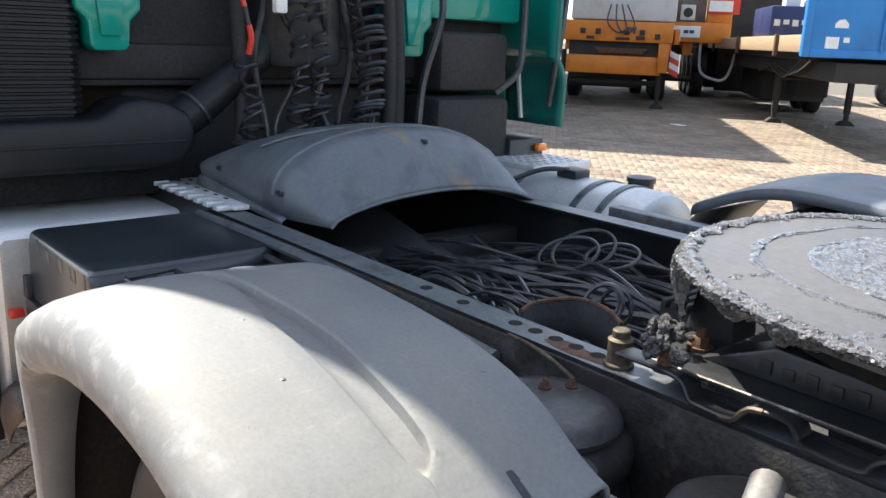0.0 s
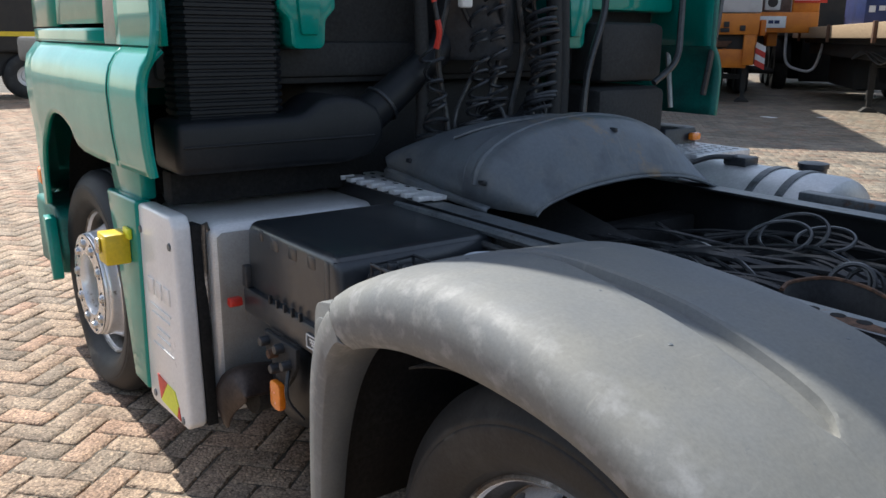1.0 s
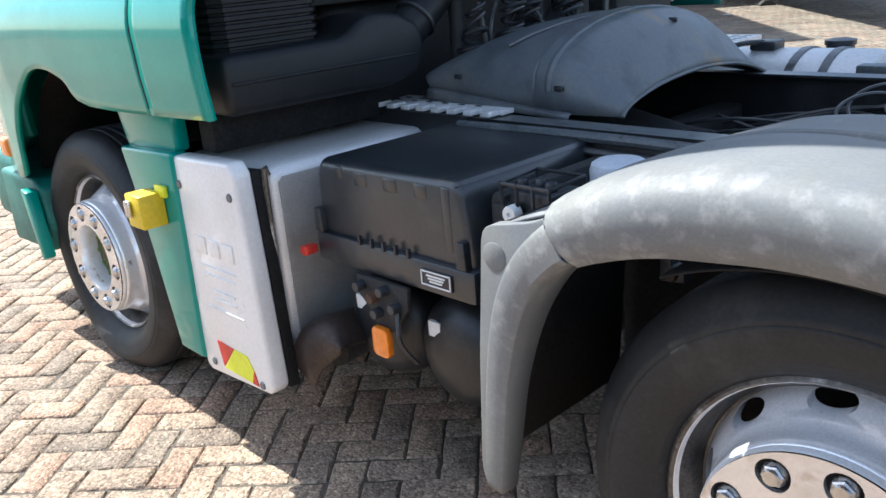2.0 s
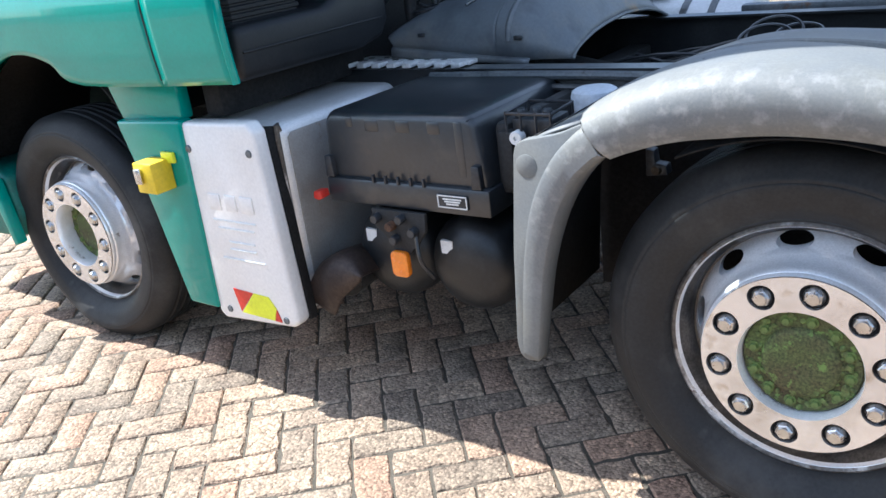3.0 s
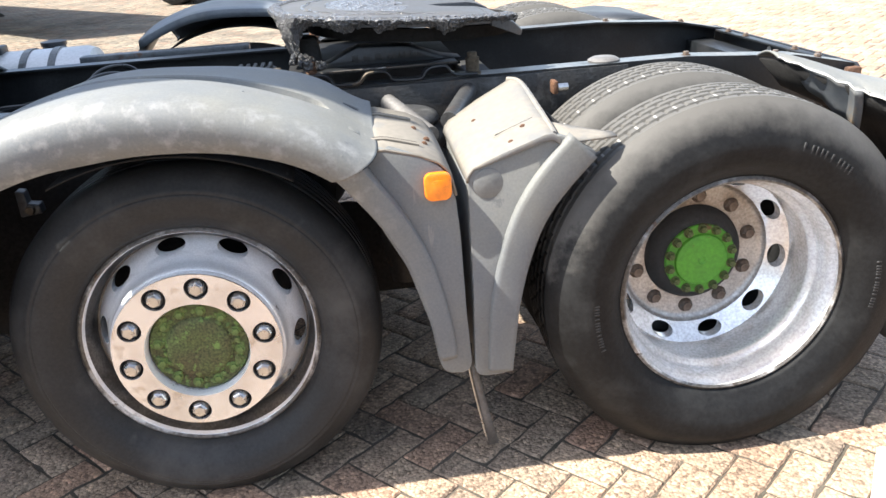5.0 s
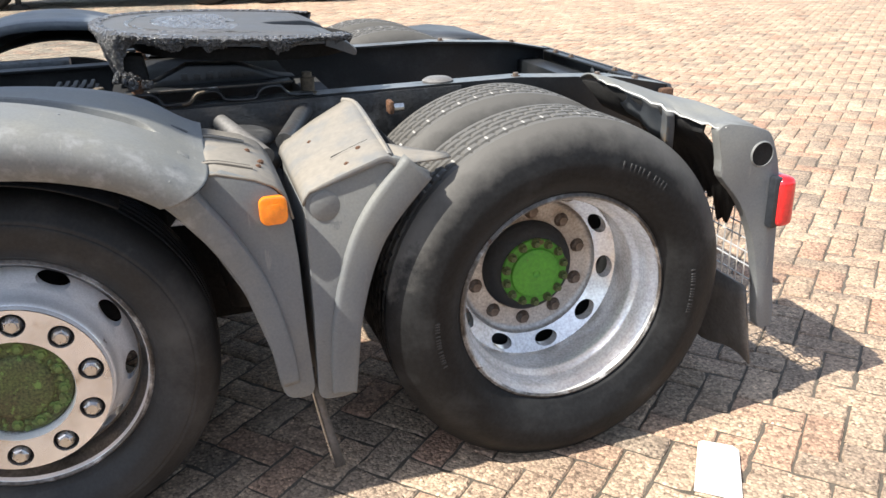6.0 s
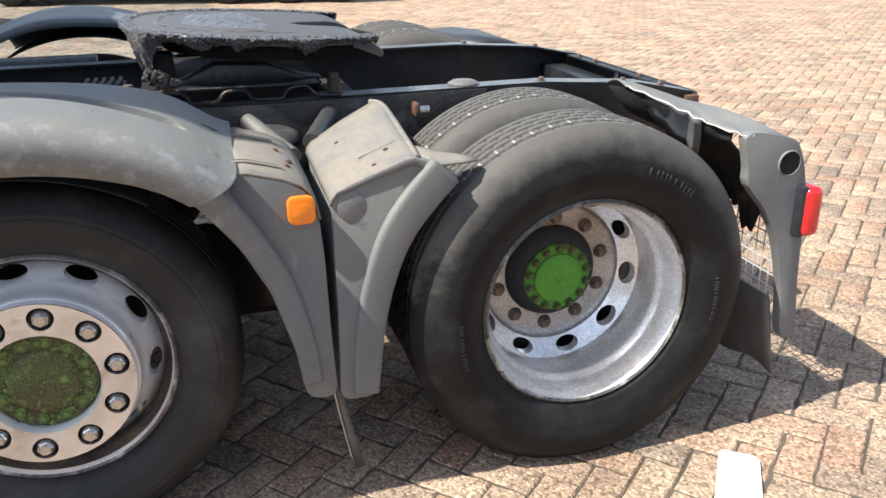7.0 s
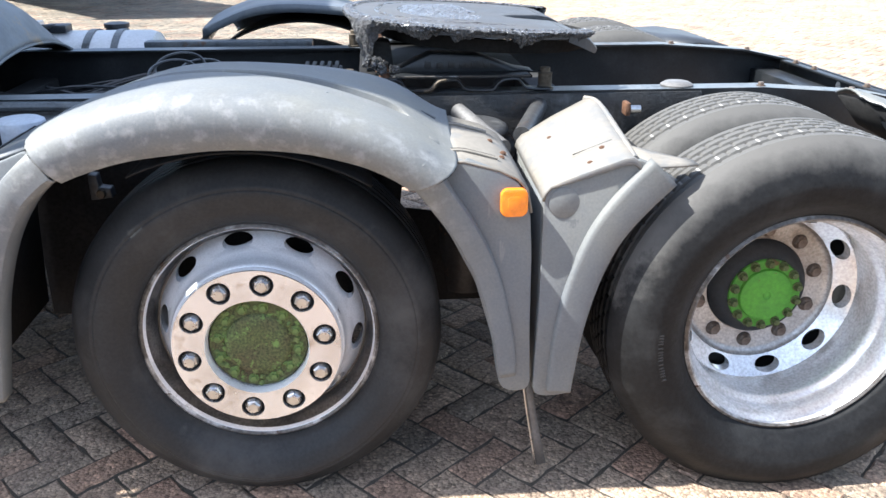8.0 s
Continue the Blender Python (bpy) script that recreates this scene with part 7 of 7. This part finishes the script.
def flatbed():
    t = group_thing("flatbed_trailer", "timber-decked flatbed trailer standing on landing legs", "trailer", at=(*FLAT_AT, 0), group="parked trailers")
    t.rotation_euler.z = TURNED
    part("deck", box(0.04, 2.5, 0.24, 12.5, 1.63, 1.70, 0.02), WOOD, t, "worn timber deck")
    part("deck_edge", box(0.0, 0.04, 0.24, 12.5, 1.46, 1.72, 0.015), WOOD, t, "worn pale deck edge")
    for y in (2.2, 6.6, 10.9):
        part("stake_pocket", box(-0.06, 0.0, y - 0.06, y + 0.06, 1.38, 1.74, 0.01), RUST, t, "rusty stake pocket")
    part("under_frame", box(0.45, 2.2, 0.1, 12.3, 1.05, 1.34, 0.03), TRAILER_DARK, t, "dark under frame")
    part("deck_frame", box(0.3, 2.4, 1.2, 12.3, 1.34, 1.625, 0.02), TRAILER_DARK, t, "dark deck frame")
    for k in range(14):
        part("cross_bearer", box(0.06, 2.46, 1.5 + 0.78 * k, 1.58 + 0.78 * k, 1.46, 1.628, 0.008), TRAILER_DARK, t)
    for k in range(3):
        part("air_line", tube([(0.3, 1.0 + 0.3 * k, 1.36), (0.34, 2.4 + 0.4 * k, 1.12 - 0.05 * k), (0.36, 4.2 + 0.3 * k, 1.22), (0.4, 6.0, 1.05)], 0.022, 6), CABLE, t, "sagging black air line")
    part("head_post", box(0.1, 0.38, 11.6, 11.8, 1.70, 3.2, 0.02), PANEL, t, "pale stanchion")
    for x, y in ((0.72, 5.5), (2.2, 5.7)):
        landing_leg(t, x, y, 1.2)
    part("leg_shaft", tube([(0.72, 5.5, 0.92), (2.2, 5.7, 0.92)], 0.035, 8, 1), TRAILER_DARK, t)
    for y in (9.2, 10.5):
        trailer_wheel(t, 2.1, y, 0.49, "x")
    part("running_gear", box(0.9, 2.35, 8.3, 11.6, 0.3, 1.06, 0.05), TRAILER_DARK, t, "dark running gear")
    part("tool_box", box(1.3, 2.0, 6.6, 7.6, 0.5, 1.06, 0.04), TRAILER_DARK, t, "dark tool box")
    part("air_line", tube([(1.4, 0.3, 1.06), (1.7, 0.25, 0.85), (2.2, 0.3, 0.8), (2.4, 0.4, 1.1)], 0.02, 6), CABLE, t, "hanging black air line")
    return t


def crate():
    t = group_thing("crate", "navy crate with white sheets standing on the flatbed", "crate", at=(*FLAT_AT, 1.70))
    t.rotation_euler.z = TURNED
    part("body", box(0.25, 1.9, 4.6, 6.6, 0.002, 0.62, 0.03), NAVY, t, "navy crate body")
    for k in range(4):
        part("mark_bar", box(0.32 + 0.17 * k, 0.43 + 0.17 * k, 4.592, 4.60, 0.24 + 0.03 * (k % 2), 0.36, 0), PANEL, t)
    for x, w in ((0.55, 0.28), (0.95, 0.6)):
        part("sheet", box(x, x + w, 4.9, 5.3, 0.62, 0.95, 0.01), WHITE, t, "white sheet")
    return t


def container():
    t = group_thing("headboard", "scuffed blue steel headboard with torn stickers on the flatbed", "headboard", at=(FLAT_AT[0] - 0.05, FLAT_AT[1] - 0.04, 1.40))
    t.rotation_euler.z = TURNED
    part("board", box(0.0, 2.5, 0.0, 0.2, 0.0, 2.6, 0.03), BLUE, t, "scuffed blue steel wall")
    for x in (0.0, 2.40):
        part("corner_post", box(x - 0.006, x + 0.106, -0.015, 0.10, 0.004, 2.605, 0.015), BLUE, t, "blue corner post")
    part("base_beam", box(0.11, 2.39, -0.012, 0.1, 0.004, 0.12, 0.01), BLUE, t, "blue base beam")
    for k in range(3):
        part("door_bar", tube([(1.05 + 0.42 * k, -0.03, 0.1), (1.05 + 0.42 * k, -0.03, 2.5)], 0.018, 8, 1), BLUE, t, "blue locking bar")
    part("label", prism([(0.40, 0.42), (0.58, 0.42), (0.58, 0.48), (0.52, 0.54), (0.45, 0.53), (0.40, 0.48)], -0.008, 0.002, "y", 0), WHITE, t, "torn white sticker")
    for x, z, w in ((0.30, 0.13, 0.18), (0.54, 0.22, 0.08)):
        part("label", box(x, x + w, -0.008, 0.002, z, z + w * 0.9, 0), WHITE, t, "white sticker")
    return t


def parked_lorry():
    t = group_thing("parked_lorry", "pale lorry standing far behind the flatbed", "lorry", at=(-9.6, 24.6, 0))
    t.rotation_euler.z = radians(30)
    part("body", box(0.4, 8.0, 0.3, 2.6, 1.1, 3.4, 0.1, 3), PANEL, t, "pale grey lorry body")
    for x in (0.9, 2.2, 6.0):
        trailer_wheel(t, x, 0.0, 0.5)
    part("under_frame", box(0.2, 8, 0.4, 2.4, 0.6, 1.15, 0.03), TRAILER_DARK, t)
    return t


def long_trailer():
    t = group_thing("long_trailer", "long dark trailer parked across the yard", "trailer", at=(0.1, 15.75, 0), group="parked trailers")
    t.rotation_euler.z = radians(-16.8)
    part("body", box(-3.8, 3.8, 0.0, 2.4, 0.95, 3.6, 0.04), TRAILER_DARK, t, "dark trailer body")
    part("running_gear", box(-3.7, 3.6, 0.4, 2.2, 0.28, 0.95, 0.03), LINER, t, "dark running gear")
    part("side_rail", box(-3.8, 3.8, -0.04, 0.0, 0.95, 1.12, 0.01), PANEL, t, "pale side rail")
    for x in (-3.1, 1.2, 2.4, 3.4):
        trailer_wheel(t, x, 0.05, 0.5)
    for x in (-2.6,):
        landing_leg(t, x, 0.3, 1.0)
    return t


def far_lorry():
    t = group_thing("far_lorry", "dark lorry parked far across the yard", "lorry", at=(-19.5, 2.6, 0))
    t.rotation_euler.z = radians(90)
    part("body", box(-3.0, 3.0, 0, 2.4, 1.0, 3.4, 0.08, 3), TRAILER_DARK, t, "dark lorry body")
    part("stripe", box(-3.02, 3.02, -0.02, 0.0, 1.35, 1.45, 0), YELLOW, t)
    part("under_frame", box(-3.0, 3.0, 0.2, 2.2, 0.5, 1.0, 0.03), TRAILER_DARK, t)
    for x in (-2.0, 0.2, 1.8):
        trailer_wheel(t, x, 0.0, 0.5)
    return t


def warehouse():
    # placed so that it casts the shadow lying across the yard
    a, b = Vector((-0.63, 0.77, 0)), Vector((-0.77, -0.63, 0))
    c = Vector((-10.2, 9.6, 0))
    foot = [c, c + 26 * a, c + 26 * a + 5 * b, c + 5 * b]
    bm = prism([(p.x, p.y) for p in foot], -0.01, 8.0, "z", 0.02)
    return tagged(link("warehouse_wall", bm, PANEL), "plain pale wall of a tall yard building", "building", kind="structure")


def dark_trailer():
    """Only its running gear and the foot of its body show behind the flatbed."""
    t = group_thing("dark_trailer", "dark three-axle trailer with tall tyres behind the flatbed", "trailer", at=(-10.9, 18.9, 0), group="parked trailers")
    t.rotation_euler.z = TURNED
    for y in (4.0, 5.5, 7.0):
        for x in (-0.22, 2.1):
            tyre = part("tyre", lathe([(0.3, 0.02), (0.40, -0.03), (0.60, -0.02), (0.645, 0.02), (0.66, 0.06), (0.66, 0.30), (0.64, 0.35), (0.3, 0.36)], 36, "x", (x, y, 0.66)), RUBBER, t, "tall black tyre")
            part("rim", lathe([(0.0, 0.06), (0.2, 0.05), (0.31, -0.005), (0.33, 0.0)], 24, "x", (x, y, 0.66)), TRAILER_DARK, tyre)
            part("mudguard", sheet([[(x + w, y + 0.72 * math.sin(a), 0.70 + 0.76 * math.cos(a)) for a in np.linspace(-1.5, 1.5, 12)] for w in (-0.02, 0.4)]), LINER, t, "dark mudguard", solid=0.02)
    part("running_gear", box(0.2, 2.05, 3.9, 9.0, 0.30, 1.52, 0.05), LINER, t, "dark running gear")
    part("mudflap", box(0.45, 1.9, 3.4, 3.43, 0.25, 1.5, 0.01), LINER, t, "black mudflap")
    part("floor_frame", box(-0.2, 2.5, 3.3, 12.0, 1.52, 1.72, 0.03), TRAILER_DARK, t, "dark floor frame")
    part("body", box(0.55, 2.5, 4.5, 12.0, 1.72, 4.2, 0.05), TRAILER_DARK, t, "dark body")
    part("corner_post", box(0.08, 0.42, 3.9, 4.2, 1.72, 4.2, 0.03), PANEL, t, "pale corner post")
    return t


def yard_wall():
    """Unseen wall on the side that the lens never faces, added to cut low sky light on the truck."""
    return tagged(link("yard_wall", box(-45, 45, -26, -25, -0.01, 5.5, 0.02), SHEET_GREY), "plain grey wall added out of view to cut the low sky light", "wall", kind="structure")


warehouse()
yard_wall()
dark_trailer()
orange_trailer()
low_trailer()
flatbed()
container()
crate()
parked_lorry()
long_trailer()
far_lorry()


def paper():
    bm = prism([(1.60, -0.345), (1.735, -0.165), (1.75, -0.163), (1.815, -0.215), (1.818, -0.24), (1.70, -0.415), (1.685, -0.418)], 0.004, 0.009, "z", 0.0015)
    return tagged(link("paper", bm, PAPER), "white scrap of card lying on the paving", "paper")


paper()


def scrap(x, y, size):
    bm = prism([(x - size, y - 0.3 * size), (x + 0.6 * size, y - 0.5 * size), (x + size, y + 0.2 * size), (x - 0.4 * size, y + 0.5 * size)], 0.004, 0.012, "z", 0.001)
    return tagged(link("paper", bm, PAPER), "small white paper scrap lying on the far paving", "paper")


scrap(-8.15, 13.42, 0.16)
scrap(-7.56, 14.25, 0.10)


# ---- block paving in herringbone bond ----
PITCH, ANGLE, ORIGIN = 0.108, radians(42.2), (-1.15, -0.21)


def paver_mesh(gap=0.0026, height=0.014):
    """One paver, long along x, with sloping edges."""
    L, W, c = 2 * PITCH - 2 * gap, PITCH - 2 * gap, 0.0042
    bm = bmesh.new()
    low = [bm.verts.new((x, y, -height)) for x, y in ((0, 0), (L, 0), (L, W), (0, W))]
    mid = [bm.verts.new((x, y, -c)) for x, y in ((0, 0), (L, 0), (L, W), (0, W))]
    top = [bm.verts.new((x, y, 0)) for x, y in ((c, c), (L - c, c), (L - c, W - c), (c, W - c))]
    for a, b in ((low, mid), (mid, top)):
        for k in range(4):
            bm.faces.new((a[k], a[(k + 1) % 4], b[(k + 1) % 4], b[k]))
    bm.faces.new(top)
    for v in bm.verts:
        v.co += Vector((gap, gap, 0))
    return bm


def worn_paver(seed, gap=0.0024, height=0.014):
    """A paver with rubbed corners and chipped, uneven edges."""
    r = random.Random(seed)
    L, W = 2 * PITCH, PITCH
    ring = []
    for ax, ay, bx, by, n in ((0, 0, L, 0, 5), (L, 0, L, W, 3), (L, W, 0, W, 5), (0, W, 0, 0, 3)):
        ring += [(ax + (bx - ax) * k / n, ay + (by - ay) * k / n, k == 0) for k in range(n)]
    bm = bmesh.new()
    rows = ([], [], [])
    for x, y, corner in ring:
        to = Vector((L / 2 - x, W / 2 - y))
        if not corner:
            to = Vector((0, to.y)) if y in (0, W) else Vector((to.x, 0))
        to.normalize()
        chip = r.uniform(0.0, 0.0016) + (0.0035 if r.random() < 0.10 else 0.0)
        more = 0.003 if corner else 0.0
        for row, inset, z in zip(rows, (gap, gap + 0.6 * chip + more, gap + 0.0042 + 1.6 * chip + more), (-height, -0.0048 - chip, r.uniform(-0.0007, 0.0))):
            row.append(bm.verts.new((x + to.x * inset, y + to.y * inset, z)))
    n = len(ring)
    for a, b in zip(rows, rows[1:]):
        for k in range(n):
            bm.faces.new((a[k], a[(k + 1) % n], b[(k + 1) % n], b[k]))
    bm.faces.new(rows[2])
    bmesh.ops.triangulate(bm, faces=bm.faces[:])
    bmesh.ops.recalc_face_normals(bm, faces=bm.faces[:])
    return bm


def pavers(x0, x1, y0, y1):
    """Places of pavers within a stretch: origin and whether it runs along the second axis."""
    ca, sa = math.cos(ANGLE), math.sin(ANGLE)
    reach = int(max(abs(x0), abs(x1), abs(y0), abs(y1)) * 1.6 / PITCH) + 4
    i, j = np.meshgrid(np.arange(-reach, reach), np.arange(-reach, reach), indexing="ij")
    s = (i + j) % 4
    out = []
    for flag, want in ((False, 0), (True, 2)):
        ii, jj = i[s == want], j[s == want]
        x = ORIGIN[0] + PITCH * (ii * ca - jj * sa)
        y = ORIGIN[1] + PITCH * (ii * sa + jj * ca)
        ok = (x > x0) & (x < x1) & (y > y0) & (y < y1)
        out.append((flag, x[ok], y[ok]))
    return out


def near(x, y):
    return (-1.9 < x) & (x < 1.0) & (-0.80 < y) & (y < 0.28) | ((1.0 <= x) & (x < 2.7) & (-0.70 < y) & (y < 0.65))


def midway(x, y):
    return (-5.0 < x) & (x < 4.5) & (-1.9 < y) & (y < 4.5)


WORN = []
for k in range(6):
    me = bpy.data.meshes.new("worn_paver")
    bm = worn_paver(40 + k)
    bm.to_mesh(me)
    bm.free()
    me.materials.append(BRICK)
    WORN.append(me)
PLAIN = bpy.data.meshes.new("paver")
bm = paver_mesh()
bmesh.ops.triangulate(bm, faces=bm.faces[:])
bm.to_mesh(PLAIN)
bm.free()


def shape_of(me):
    return np.array([v.co[:] for v in me.vertices]), np.array([list(p.vertices) for p in me.polygons])


SHAPES = [shape_of(me) for me in WORN] + [shape_of(PLAIN)]
rng = random.Random(21)
np.random.seed(5)
arrays_v, arrays_f, arrays_m, base = [], [], [], 0
for flag, xs, ys in pavers(-22, 14, -8, 30):
    turn = ANGLE + (math.pi / 2 if flag else 0)
    # a paver along the second axis starts one pitch further along the first
    ox, oy = (PITCH * math.cos(ANGLE), PITCH * math.sin(ANGLE)) if flag else (0.0, 0.0)
    xs, ys = xs + ox, ys + oy
    pick = near(xs, ys)
    for x, y in zip(xs[pick], ys[pick]):
        ob = new("brick", WORN[rng.randrange(6)])
        ob.parent = ground
        ob.matrix_basis = Matrix.Translation((float(x), float(y), rng.uniform(-0.0025, 0.0025))) @ Matrix.Rotation(turn + rng.uniform(-0.010, 0.010), 4, "Z") @ Matrix.Rotation(rng.uniform(-0.010, 0.010), 4, "X")
    xs, ys = xs[~pick], ys[~pick]
    kind = np.where(midway(xs, ys), np.random.randint(0, 6, len(xs)), 6)
    for which, (pv, pf) in enumerate(SHAPES):
        px, py = xs[kind == which], ys[kind == which]
        n, nv = len(px), len(pv)
        jit = np.random.uniform(-0.010, 0.010, n)
        cc, ss = np.cos(turn + jit)[:, None], np.sin(turn + jit)[:, None]
        vx = pv[None, :, 0] * cc - pv[None, :, 1] * ss + px[:, None]
        vy = pv[None, :, 0] * ss + pv[None, :, 1] * cc + py[:, None]
        vz = pv[None, :, 2] + np.random.uniform(-0.0025, 0.0025, n)[:, None] + pv[None, :, 0] * np.random.uniform(-0.014, 0.014, n)[:, None]
        arrays_v.append(np.stack([vx, vy, vz], -1).reshape(-1, 3))
        arrays_m.append(np.repeat(((px < 1.0) & (py > 4.5) & (which == 6)).astype(np.int32), len(pf)))
        arrays_f.append((pf[None] + base + nv * np.arange(n)[:, None, None]).reshape(-1, 3))
        base += nv * n
verts, faces = np.concatenate(arrays_v), np.concatenate(arrays_f)
me = bpy.data.meshes.new("bricks")
me.vertices.add(len(verts))
me.vertices.foreach_set("co", verts.ravel())
me.loops.add(faces.size)
me.loops.foreach_set("vertex_index", faces.ravel().astype(np.int32))
me.polygons.add(len(faces))
me.polygons.foreach_set("loop_start", np.arange(0, faces.size, 3, dtype=np.int32))
me.materials.append(BRICK)
me.materials.append(BRICK_FAR_DIM)
me.polygons.foreach_set("material_index", np.concatenate(arrays_m))
me.update(calc_edges=True)
rest = new("bricks", me)
rest.parent = ground
tagged(rest, "weathered concrete block paving in herringbone bond", kind="stuff")
